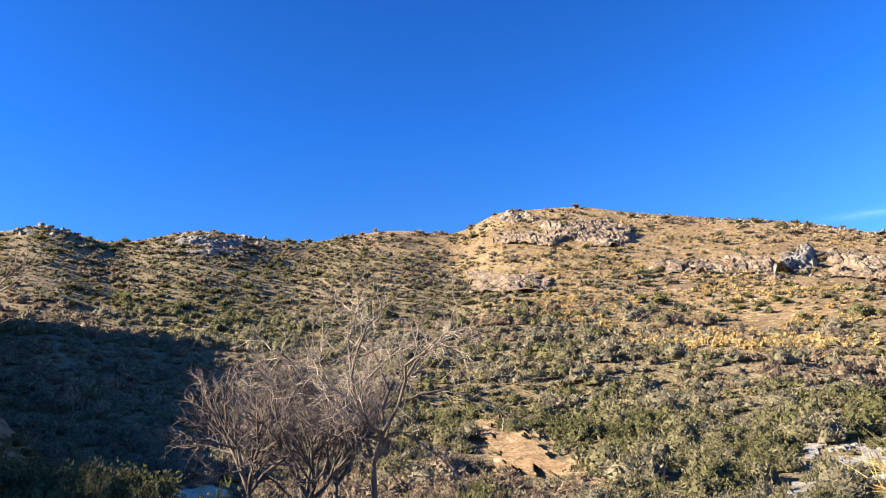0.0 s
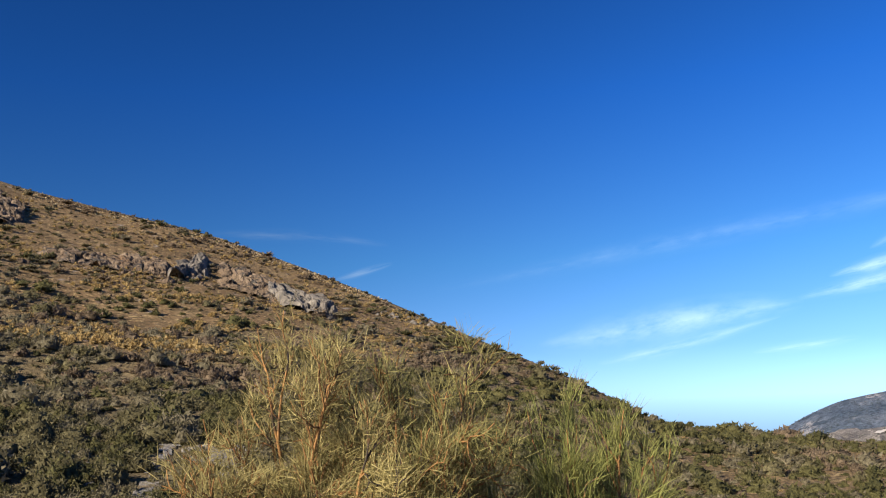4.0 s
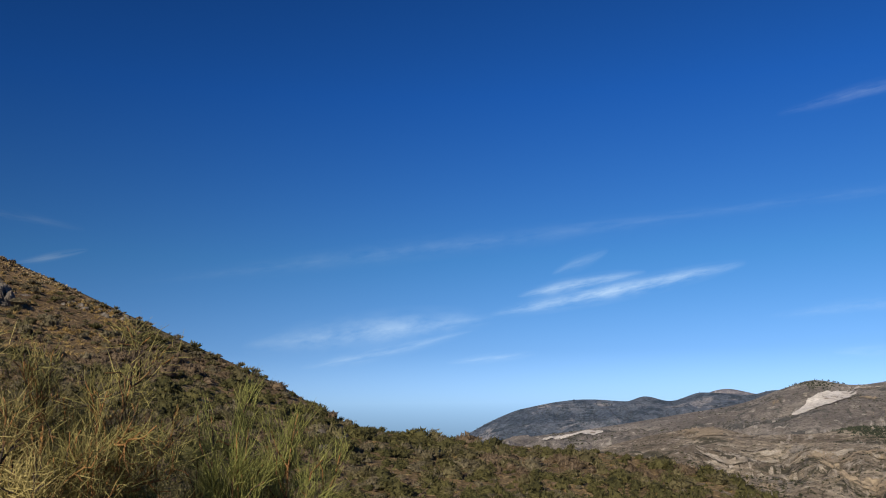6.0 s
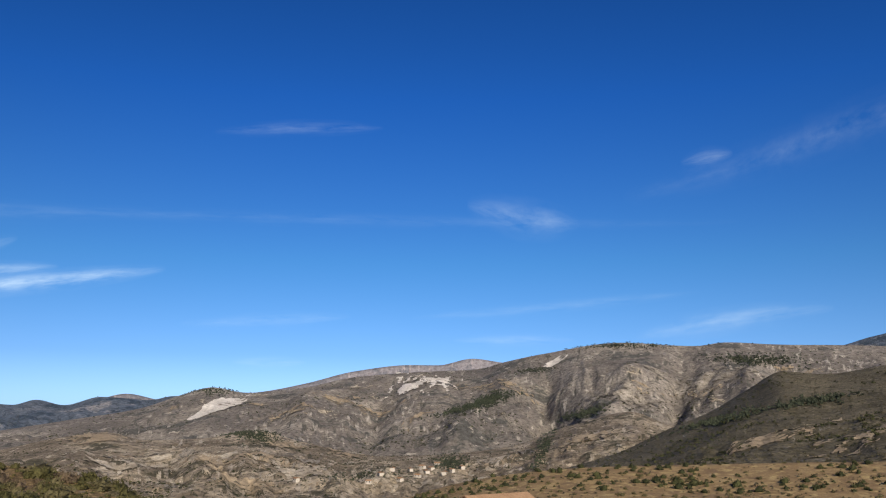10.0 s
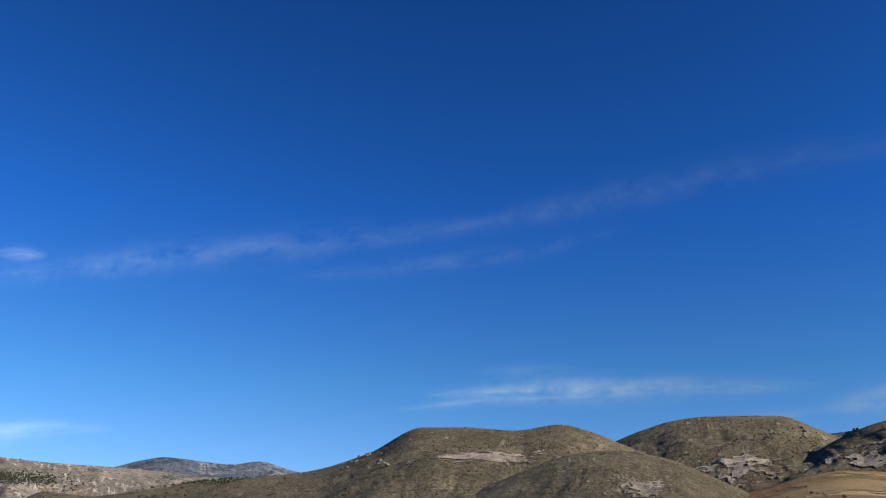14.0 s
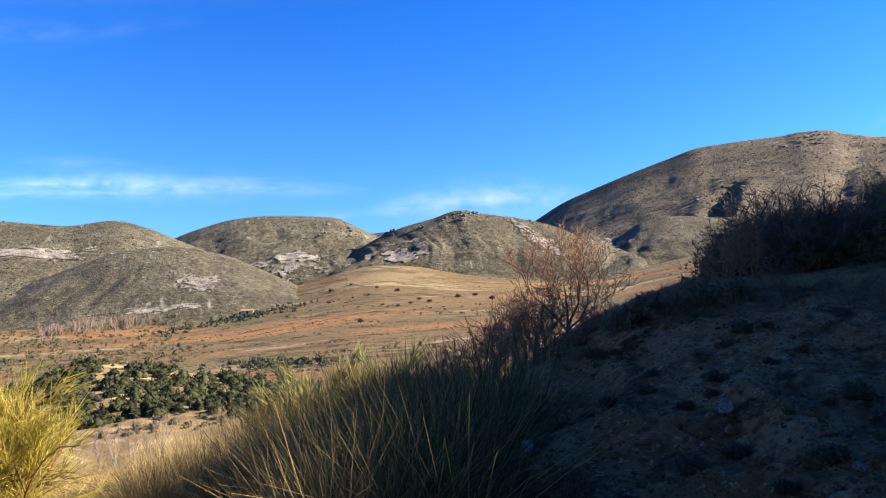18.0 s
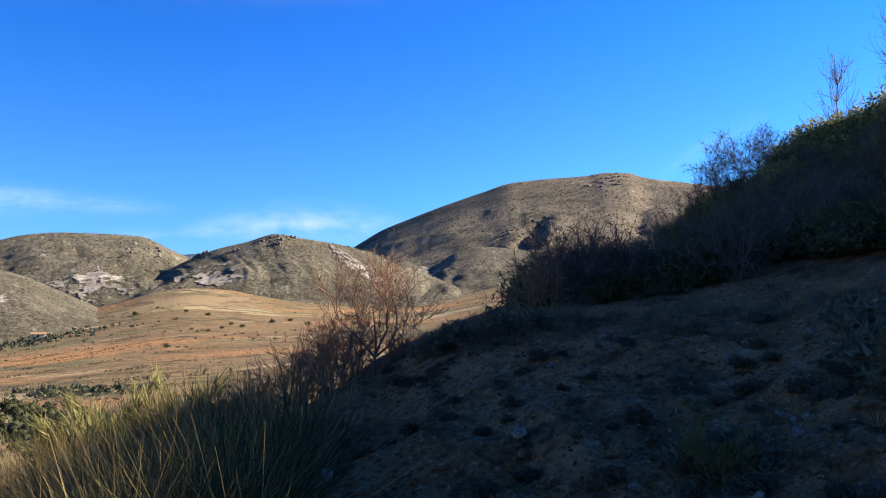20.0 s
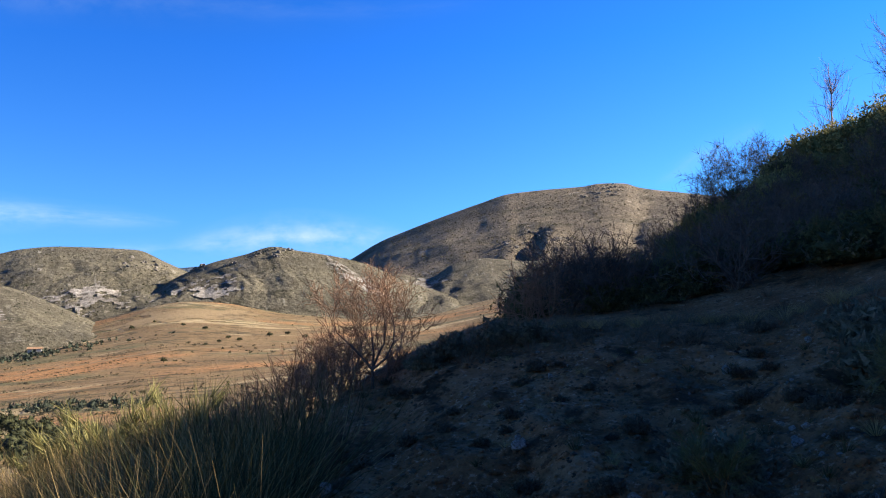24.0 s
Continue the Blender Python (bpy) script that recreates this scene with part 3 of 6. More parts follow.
build_land("valley_slope", SLOPE, M_DOME, 240, 130, "dark scrub slope running down to the valley", "hill")
build_land("valley_hills", MIDHILLS, M_RANGE, 520, 150, "eroded pale valley hills with olive terraces", "hill")
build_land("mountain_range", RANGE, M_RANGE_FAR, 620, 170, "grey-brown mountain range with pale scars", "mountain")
build_land("far_mountain", FAR, M_BLUE, 380, 80, "distant wooded mountain, blue-grey from painted haze", "mountain")
build_land("far_summit", PALE, M_PINK, 160, 20, "pale bare summits on the horizon, haze put into the colour", "mountain")
build_land("far_mountain", EAST, M_BLUE, 120, 40, "distant mountain behind the range, painted haze blue", "mountain")
build_land("far_mountain", NOTCH, M_BLUE, 40, 24, "distant peak seen in a saddle, painted haze blue", "mountain")
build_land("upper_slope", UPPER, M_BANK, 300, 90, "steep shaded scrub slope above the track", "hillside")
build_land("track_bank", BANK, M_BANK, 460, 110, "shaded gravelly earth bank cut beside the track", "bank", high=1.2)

SPUR = Land([(92, 150, -10, 240, -8.5), (96, 150, -10, 250, -6.8), (100, 150, -9.5, 260, -5.4), (104, 150, -9, 260, -4.6), (108, 150, -9, 260, -4.1), (115, 150, -9, 260, -3.7), (124, 150, -9, 260, -3.3), (130, 150, -9, 260, -3.1), (135, 150, -9, 260, -3.5), (142, 150, -8, 250, -4.6), (152, 140, -7, 220, -6)],
            lump=0.03, lumpsize=40, seed=161)
HILLOCK = Land([(145, 70, -7, 98, -6), (150, 70, -7, 105, -3.2), (154, 70, -6.8, 110, -1.9), (157, 70, -6.5, 110, -2.2), (161, 70, -6.5, 108, -3.0), (165, 70, -6, 105, -3.6), (170, 70, -6, 100, -4.6), (176, 66, -6, 90, -5)],
               lump=0.03, lumpsize=14, seed=163)
build_land("spur", SPUR, M_GROUND, 200, 70, "brown grassy spur with dark bushes above the valley", "hill")
build_land("hillock", HILLOCK, M_GROUND, 140, 60, "small rocky hillock grown over with dark oaks", "hill")


# ---- shared builders for plants and stones ----
rng = np.random.default_rng(7)
M_SHRUB_GREEN = leafy("olive_green_leaves", (0.095, 0.086, 0.044), (0.205, 0.185, 0.097), 0.4, scale=0.9, mottle=9.0)
M_SHRUB_GREY = leafy("grey_green_leaves", (0.12, 0.108, 0.068), (0.235, 0.208, 0.135), 0.4, scale=0.9, mottle=9.0)
M_SHRUB_BROWN = leafy("dry_twig_brown", (0.12, 0.092, 0.062), (0.235, 0.18, 0.12), 0.35, scale=0.9, mottle=9.0)
M_SHRUB_DARK = leafy("dark_green_leaves", (0.055, 0.058, 0.025), (0.15, 0.14, 0.055), 0.35, scale=0.9, mottle=9.0)
M_SCRUB = leafy("dull_olive_scrub", (0.06, 0.056, 0.033), (0.13, 0.115, 0.065), 0.1, scale=0.05, mottle=0.8)
M_OAK = leafy("dark_oak_leaves", (0.02, 0.026, 0.012), (0.075, 0.08, 0.032), 0.12, scale=0.4, mottle=7.0)
M_STRAW = leafy("straw_grass", (0.24, 0.165, 0.065), (0.54, 0.40, 0.175), 0.3, scale=0.5)
M_STRAW_HILL = leafy("golden_hill_grass", (0.22, 0.155, 0.06), (0.47, 0.35, 0.155), 0.3, scale=0.5)
# straw made paler than the rest to stand for sunlight on the ridge
M_STRAW_SUNLIT = leafy("sun_paled_ridge_grass", (0.42, 0.34, 0.2), (0.72, 0.62, 0.42), 0.3, scale=0.5)
M_REED = leafy("green_reed_grass", (0.02, 0.025, 0.01), (0.115, 0.107, 0.04), 0.25, scale=1.0)
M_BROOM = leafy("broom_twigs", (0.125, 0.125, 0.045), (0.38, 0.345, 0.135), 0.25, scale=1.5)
M_BROOM_DRY = leafy("half_dry_broom_twigs", (0.12, 0.108, 0.042), (0.46, 0.40, 0.175), 0.25, scale=3.0)
M_BROOM_GREEN = leafy("green_broom_twigs", (0.10, 0.12, 0.038), (0.32, 0.33, 0.105), 0.25, scale=1.5)
# broom for shaded ground: the shade is put into a darker colour
M_BROOM_SHADE = leafy("shade_broom_twigs", (0.07, 0.07, 0.028), (0.22, 0.20, 0.078), 0.2, scale=1.5)
M_BROOM_YELLOW = leafy("yellow_broom_twigs", (0.25, 0.21, 0.04), (0.55, 0.46, 0.10), 0.3, scale=1.5)
M_BARK_PALE = earth("pale_bark", [(0.16, 0.13, 0.10), (0.3, 0.26, 0.21), (0.42, 0.37, 0.31)], [], 0.25, 0.6, 40)
M_BARK_DARK = earth("dark_bark", [(0.05, 0.04, 0.032), (0.10, 0.08, 0.065), (0.17, 0.14, 0.115)], [], 0.3, 0.6, 40)
M_STEM = earth("orange_broom_stem", [(0.10, 0.055, 0.028), (0.27, 0.15, 0.062), (0.42, 0.25, 0.105)], [((0.06, 0.05, 0.042), 3.0, 0.5, 0.58)], 0.3, 0.5, 40)
M_TWIG_RED = earth("red_brown_twig", [(0.18, 0.10, 0.065), (0.36, 0.23, 0.15)], [], 0.5, 0.3, 40)
M_TWIG_DARK = earth("dark_grey_twig", [(0.06, 0.05, 0.042), (0.16, 0.135, 0.115)], [], 0.5, 0.3, 40)
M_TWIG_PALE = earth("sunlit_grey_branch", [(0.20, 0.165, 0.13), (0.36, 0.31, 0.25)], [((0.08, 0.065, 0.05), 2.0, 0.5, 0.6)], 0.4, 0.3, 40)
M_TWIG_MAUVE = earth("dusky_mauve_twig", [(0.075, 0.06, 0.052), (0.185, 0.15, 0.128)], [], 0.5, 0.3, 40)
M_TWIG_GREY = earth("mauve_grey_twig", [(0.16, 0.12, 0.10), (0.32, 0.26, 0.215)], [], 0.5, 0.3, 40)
M_ROCK = earth("weathered_limestone", [(0.07, 0.054, 0.04), (0.165, 0.122, 0.084), (0.265, 0.205, 0.145)], [((0.08, 0.072, 0.064), 0.5, 0.54, 0.62), ((0.30, 0.19, 0.105), 0.3, 0.6, 0.7), ((0.05, 0.04, 0.03), 1.2, 0.56, 0.61)], 2.2, 1.0, 2.5, contrast=0.35)
M_ROCK_DARK = earth("dark_grey_rock", [(0.08, 0.075, 0.068), (0.16, 0.145, 0.125), (0.26, 0.235, 0.20)], [], 2.0, 0.9, 2.5)
M_STONE = earth("pale_bank_stone", [(0.17, 0.15, 0.13), (0.26, 0.235, 0.205), (0.37, 0.335, 0.295)], [((0.12, 0.09, 0.065), 8.0, 0.52, 0.6)], 0.2, 0.6, 20)
M_SCREE = earth("pale_grey_scree", [(0.15, 0.143, 0.13), (0.21, 0.20, 0.185), (0.29, 0.275, 0.25)], [((0.15, 0.12, 0.08), 0.6, 0.52, 0.6)], 2.5, 0.8, 5)
M_CUT = earth("orange_sand_bank", [(0.17, 0.108, 0.052), (0.28, 0.185, 0.095), (0.38, 0.275, 0.16)], [((0.15, 0.10, 0.055), 0.9, 0.52, 0.62), ((0.46, 0.37, 0.26), 0.5, 0.6, 0.68), ((0.12, 0.085, 0.045), 2.2, 0.56, 0.62)], 1.6, 1.0, 6, contrast=0.4)
M_TRACK = earth("pale_dirt_track", [(0.36, 0.28, 0.2), (0.5, 0.41, 0.31)], [], 1.5, 0.3, 8)


def link_mesh(name, verts, faces, material, parent=None, smooth=False):
    me = fill_mesh(bpy.data.meshes.new(name), verts, faces)
    if smooth:
        me.polygons.foreach_set("use_smooth", np.ones(len(faces), bool))
    me.materials.append(material)
    ob = new(name, me)
    ob.parent = parent
    return ob


def unit(v):
    return v / (np.linalg.norm(v, axis=-1, keepdims=True) + 1e-9)


def tubes(segs, sides=5):
    """Tapered limbs: rows of start, end, start radius, end radius."""
    a = np.array(segs, float)
    p, q, r0, r1 = a[:, :3], a[:, 3:6], a[:, 6], a[:, 7]
    d = unit(q - p)
    side = unit(np.cross(d, np.where(np.abs(d[:, 2:3]) > 0.9, [[1.0, 0, 0]], [[0, 0, 1.0]])))
    up = np.cross(d, side)
    ang = np.arange(sides) * 2 * np.pi / sides
    ring = side[:, None, :] * np.cos(ang)[None, :, None] + up[:, None, :] * np.sin(ang)[None, :, None]
    verts = np.concatenate([p[:, None] + ring * r0[:, None, None], q[:, None] + ring * r1[:, None, None]], 1)
    k = np.arange(sides)
    f = np.stack([k, (k + 1) % sides, (k + 1) % sides + sides, k + sides], -1)
    faces = f[None] + (np.arange(len(a)) * 2 * sides)[:, None, None]
    return verts.reshape(-1, 3), faces.reshape(-1, 4)


def blades(base, ahead, length, width, bend, joints=3):
    """Thin blades or twigs from base along ahead, bending over by their own weight."""
    n = len(base)
    ahead = unit(ahead)
    length, width, bend = (np.broadcast_to(np.asarray(v, float), (n,)) for v in (length, width, bend))
    side = unit(np.cross(ahead, unit(rng.normal(size=(n, 3)))))
    flat = ahead * [1, 1, 0]
    rows = []
    for j in range(joints + 1):
        t = j / joints
        c = base + ahead * (length * t)[:, None] + flat * (length * bend * t * t)[:, None] - np.array([0, 0, 1.0]) * (length * bend * 0.6 * t * t)[:, None]
        w = (width * (1 - 0.85 * t) * 0.5)[:, None]
        rows += [c - side * w, c + side * w]
    verts = np.stack(rows, 1)
    f = np.array([[2 * j, 2 * j + 1, 2 * j + 3, 2 * j + 2] for j in range(joints)])
    faces = f[None] + (np.arange(n) * 2 * (joints + 1))[:, None, None]
    return verts.reshape(-1, 3), faces.reshape(-1, 4)


def spread(templates, places, scales, turns=None, squash=None):
    """One set of vertices and faces with a template at each place."""
    which = rng.integers(0, len(templates), len(places))
    turns = rng.uniform(0, 2 * np.pi, len(places)) if turns is None else turns
    vs, fs, off = [], [], 0
    for k, (tv, tf) in enumerate(templates):
        i = np.where(which == k)[0]
        if not len(i):
            continue
        c, s = np.cos(turns[i])[:, None], np.sin(turns[i])[:, None]
        sc = scales[i][:, None]
        x, y, z = tv[None, :, 0], tv[None, :, 1], tv[None, :, 2]
        zz = z * (1 if squash is None else squash[i][:, None])
        v = np.stack([(x * c - y * s) * sc, (x * s + y * c) * sc, np.broadcast_to(zz * sc, (len(i), tv.shape[0]))], -1) + places[i][:, None, :]
        vs.append(v.reshape(-1, 3))
        fs.append((tf[None] + (np.arange(len(i)) * len(tv))[:, None, None] + off).reshape(-1, tf.shape[1]))
        off += v.shape[0] * v.shape[1]
    return np.concatenate(vs), np.concatenate(fs)


def stuff(name, templates, places, scales, material, label, category, squash=None):
    v, f = spread(templates, np.asarray(places), np.asarray(scales), squash=squash)
    return tagged(link_mesh(name, v, f, material), label, category, kind="stuff")


def leaf_shell(at, out, size, ragged=0.45):
    """Leaf clumps that lie along the surface of a crown, out being the way it faces."""
    n = len(at)
    nrm = unit(unit(out) + rng.normal(size=(n, 3)) * ragged)
    a = unit(np.cross(nrm, rng.normal(size=(n, 3))))
    b = np.cross(nrm, a)
    s = np.broadcast_to(np.asarray(size, float), (n,))[:, None]
    verts = np.stack([at - a * s, at - b * s * 0.6 + nrm * s * 0.2, at + a * s, at + b * s * 0.6 - nrm * s * 0.15], 1)
    return verts.reshape(-1, 3), np.arange(4)[None] + (np.arange(n) * 4)[:, None]


def blob_template(sub, leaf_n, leaf_size, lumps=8, tall=0.8, jitter=0.1, low=-0.3):
    """A cushion one unit in radius: a lumpy, broken body with leaf clumps standing off it; triangles only."""
    bm = bmesh.new()
    bmesh.ops.create_icosphere(bm, subdivisions=sub, radius=1)
    bmesh.ops.delete(bm, geom=[x for x in bm.verts if x.co.z < low], context="VERTS")
    d = np.array([x.co[:] for x in bm.verts])
    bm.verts.index_update()
    faces = np.array([[x.index for x in f.verts] for f in bm.faces])
    bm.free()
    cen = unit(rng.normal(size=(lumps, 3))) * rng.uniform(0.35, 0.62, (lumps, 1))
    cen[:, 2] = np.abs(cen[:, 2]) * tall
    rad = rng.uniform(0.26, 0.5, lumps)
    along = d @ cen.T
    off = rad[None] ** 2 - ((cen**2).sum(1)[None] - along**2)
    reach = np.where(off > 0, along + np.sqrt(np.maximum(off, 0)), 0.3).max(1)
    v = d * (reach * (1 + rng.normal(0, jitter, len(d))))[:, None]
    v[:, 2] = np.maximum(v[:, 2] * 0.9, -0.05)
    if not leaf_n:
        return v, faces
    f = faces[rng.integers(0, len(faces), leaf_n)]
    w = rng.dirichlet((1, 1, 1), leaf_n)
    at = (v[f] * w[..., None]).sum(1) * rng.uniform(0.6, 1.1, (leaf_n, 1))
    at[:, 2] = np.maximum(at[:, 2], 0.02)
    nrm = unit(rng.normal(size=at.shape) * 0.9 + unit(at) * 0.6 + [0, 0, 0.3])
    a = unit(np.cross(nrm, rng.normal(size=at.shape)))
    s = (rng.uniform(0.5, 1.3, leaf_n) * leaf_size)[:, None]
    lv = np.stack([at - a * s * 0.38 - nrm * s * 0.4, at + a * s * 0.38 - nrm * s * 0.4, at + nrm * s], 1).reshape(-1, 3)
    lf = np.arange(leaf_n * 3).reshape(-1, 3) + len(v)
    return np.concatenate([v * [0.72, 0.72, 0.76], lv]), np.concatenate([faces, lf])


def tuft_template(n, bend=0.5, width=0.05):
    ang = rng.uniform(0, 2 * np.pi, n)
    out = rng.uniform(0.1, 0.9, n)
    ahead = np.stack([np.cos(ang) * out, np.sin(ang) * out, np.ones(n)], -1)
    base = np.stack([np.cos(ang) * out * 0.18, np.sin(ang) * out * 0.18, np.zeros(n)], -1)
    return blades(base, ahead, rng.uniform(0.6, 1.1, n), width, bend, 2)


def grow(base, ahead, length, radius, levels, kids, r, wander=0.25, lift=0.15, segs=None, tips=None, shrink=0.62, open_angle=0.75):
    """Limbs of a bare tree, forking level by level; returns the limbs and the twig ends."""
    segs = [] if segs is None else segs
    tips = [] if tips is None else tips
    p, d, steps = np.array(base, float), unit(np.array(ahead, float)), 3 if levels > 0 else 2
    points = [p]
    for k in range(steps):
        d = unit(d + r.normal(size=3) * wander / steps + np.array([0, 0, lift / steps]))
        q = p + d * length / steps
        r0, r1 = radius * (1 - 0.4 * k / steps), radius * (1 - 0.4 * (k + 1) / steps)
        segs.append([*p, *q, max(r0, 0.0035), max(r1, 0.003)])
        p = q
        points.append(p)
    if levels == 0:
        tips.append((p, d))
        return segs, tips
    for k in range(kids):
        t = 0.35 + 0.65 * (k + 1) / kids
        i = min(int(t * steps), steps)
        side = unit(np.cross(d, r.normal(size=3)))
        turn = open_angle * r.uniform(0.6, 1.2)
        grow(points[i], d * math.cos(turn) + side * math.sin(turn), length * shrink * r.uniform(0.75, 1.2), radius * 0.55, levels - 1, kids, r, wander, lift, segs, tips, shrink, open_angle)
    grow(p, d + r.normal(size=3) * 0.15, length * shrink, radius * 0.58, levels - 1, kids, r, wander, lift, segs, tips, shrink, open_angle)
    return segs, tips


def at_bearing(b, r, z):
    return Vector((r * math.sin(radians(b)), r * math.cos(radians(b)), z))


def thing(name, place, label, category, group=""):
    ob = new(name)
    ob.empty_display_size = 0.2
    ob.location = place
    return tagged(ob, label, category, group)


def bare_tree(place, height, label, seed, bark, twig, lean=(0, 0), trunk=0.28, radius=0.12, levels=4, kids=3, wander=0.35, lift=0.1, open_angle=0.8, shrink=0.62, twigs=2, name="bare_tree", thin=1.0):
    r = np.random.default_rng(seed)
    tree = thing(name, place, label, "tree")
    segs, tips = [], []
    top = np.array([lean[0], lean[1], 1.0])
    bole = height * trunk
    grow((0, 0, -0.15), top, bole + 0.15, radius, 0, 0, r, 0.1, 0.05, segs, [])
    fork = np.array(segs[-1][3:6])
    for k in range(kids + 1):
        a = 2 * math.pi * (k + r.uniform(-0.3, 0.3)) / (kids + 1)
        d = np.array([math.cos(a) * open_angle, math.sin(a) * open_angle, 0.9]) + [lean[0], lean[1], 0]
        grow(fork, d, height * 0.33, radius * 0.6, levels - 1, kids, r, wander, lift, segs, tips, shrink, open_angle)
    s = np.array(segs)
    big = s[:, 6] > (0.012 if radius > 0.05 else radius * 0.5)
    v, f = tubes(s[big], 7)
    link_mesh("trunk", v, f, bark, tree, True)
    small = s[~big]
    if len(small):
        v, f = tubes(small, 3)
        if twigs:
            tp = np.repeat(np.array([t[0] for t in tips]), twigs, 0)
            td = np.repeat(np.array([t[1] for t in tips]), twigs, 0) + r.normal(size=(len(tips) * twigs, 3)) * 0.6
            v2, f2 = blades(tp, td, r.uniform(0.12, 0.35, len(tp)) * height / 5, 0.006 * thin, 0.0, 1)
            f = np.concatenate([f, f2 + len(v)])
            v = np.concatenate([v, v2])
        link_mesh("crown", v, f, twig, tree)
    return tree


def broom(place, height, width, label, seed, foliage, stems=14, tufts=420, per=11, twig=0.22, stem_material=None, wide=0.004, name="broom_bush", bare=0.0, levels=2, loose=0.4, joints=2, up=0.35, stout=1.0):
    """A broom: woody stems that fork upwards and end in brushes of thin green twigs."""
    r = np.random.default_rng(seed)
    bush = thing(name, place, label, "bush")
    segs, tips = [], []
    for k in range(stems):
        a, o = r.uniform(0, 2 * math.pi), math.sqrt(r.uniform(0, 1))
        d = np.array([math.cos(a) * o * width / height, math.sin(a) * o * width / height, 1.0])
        grow((math.cos(a) * o * 0.06, math.sin(a) * o * 0.06, -0.1), d, height * 0.5 * r.uniform(0.6, 1.0), 0.02 * stout * height / 2, levels, 3, r, 0.8, 0.12, segs, tips, 0.6, 0.75)
    s = np.array(segs)
    s[:, [2, 5]] *= (height - twig * 0.6) / s[:, 5].max()
    s[:, [0, 1, 3, 4]] *= width / np.percentile(np.hypot(s[:, 3], s[:, 4]), 95)
    s[:, 6:8] = np.maximum(s[:, 6:8], 0.002)
    v, f = tubes(s, 4)
    link_mesh("woody_frame", v, f, stem_material or M_STEM, bush)
    n = tufts * per
    ok = (s[:, 2] > height * bare) & (s[:, 6] <= np.percentile(s[:, 6], 75))
    live = np.where(ok)[0]
    pick = live[r.integers(0, len(live), tufts)]
    t = r.uniform(0.2, 1, (tufts, 1))
    at = np.repeat(s[pick, :3] * (1 - t) + s[pick, 3:6] * t, per, 0)
    d = np.repeat(unit(s[pick, 3:6] - s[pick, :3]), per, 0) + r.normal(size=(n, 3)) * loose + [0, 0, up]
    v, f = blades(at + r.normal(size=(n, 3)) * 0.03, d, r.uniform(0.5, 1.4, n) * twig, wide, 0.08, joints)
    link_mesh("foliage", v, f, foliage, bush)
    return bush


def stone_mesh(seed, flat=0.7, name="stone", material=None, fine=2):
    """A broken, faceted stone about one unit across."""
    r = np.random.default_rng(seed)
    bm = bmesh.new()
    bmesh.ops.create_icosphere(bm, subdivisions=fine, radius=0.55)
    cuts = [(Vector(unit(r.normal(size=3))), r.uniform(0.2, 0.42)) for _ in range(13)]
    for vert in bm.verts:
        c = vert.co.copy()
        for nrm, dist in cuts:
            over = c.dot(nrm) - dist
            if over > 0:
                c -= nrm * over
        c *= 1 + 0.2 * noise.noise(c * 4 + Vector((seed, 0, 0)))
        vert.co = Vector((c.x, c.y, c.z * flat))
    me = bpy.data.meshes.new(name)
    bm.to_mesh(me)
    bm.free()
    me.materials.append(material)
    return me


STONES = [stone_mesh(k, 0.75 + 0.1 * (k % 4), "boulder", M_ROCK, 3) for k in range(7)]
STONES_DARK = [stone_mesh(20 + k, 0.75 + 0.1 * (k % 3), "boulder", M_ROCK_DARK, 3) for k in range(5)]


def tri_template(me):
    v = np.array([x.co for x in me.vertices])
    f = np.array([p.vertices[:] for p in me.polygons])
    return v, f


def place_stone(pool, p, size, label, category="rock", name="boulder", group="", sink=0.25, tall=1.0):
    ob = new(name, pool[int(rng.integers(len(pool)))])
    ob.location = Vector(p) + Vector((0, 0, size * (0.25 - sink) * tall))
    ob.rotation_euler = (rng.uniform(-0.35, 0.35), rng.uniform(-0.35, 0.35), rng.uniform(0, 6.28))
    ob.scale = (size * rng.uniform(0.8, 1.3), size * rng.uniform(0.7, 1.1), size * tall * rng.uniform(0.8, 1.2))
    return tagged(ob, label, category, group)


def patch(name, land, b, el, db, de, material, label, category, tilt=0.0, rough=0.5, seed=0, lift=0.0012, kind="structure", n=72, frag=0.0):
    """A bare patch on a slope with a ragged outline, lying just over it; frag breaks it up into streaks."""
    s0 = land_by_angle(land, b, el)[1]
    rate = abs(land_by_angle(land, b, el + 0.3)[1] - land_by_angle(land, b, el - 0.3)[1]) / 0.6
    u, w = np.meshgrid(np.linspace(-1.7, 1.7, n), np.linspace(-1.7, 1.7, n), indexing="ij")
    ss = s0 + (w * de + u * tilt * de) * rate
    g = land.at(b + u * db, np.clip(ss, 0, 1))
    g[..., 2] += lift * np.hypot(g[..., 0], g[..., 1])
    inside = np.sqrt(u * u + w * w) + rough * fbm(u * 1.6 + seed, w * 1.6, 5, seed, 0.6) * 1.6 + frag * fbm(u * 5 + seed, w * 3.5 - u * 2, 4, seed + 9, 0.7) < 1 - 0.12 * frag
    inside &= (np.abs(u) < 1.65) & (np.abs(w) < 1.65)
    idx = np.arange(n * n).reshape(n, n)
    quads = np.stack([idx[:-1, :-1], idx[:-1, 1:], idx[1:, 1:], idx[1:, :-1]], -1)[inside[:-1, :-1] & inside[1:, 1:] & inside[:-1, 1:] & inside[1:, :-1]]
    used, inv = np.unique(quads, return_inverse=True)
    ob = link_mesh(name, g.reshape(-1, 3)[used], inv.reshape(-1, 4), material, None, True)
    return tagged(ob, label, category, kind=kind)


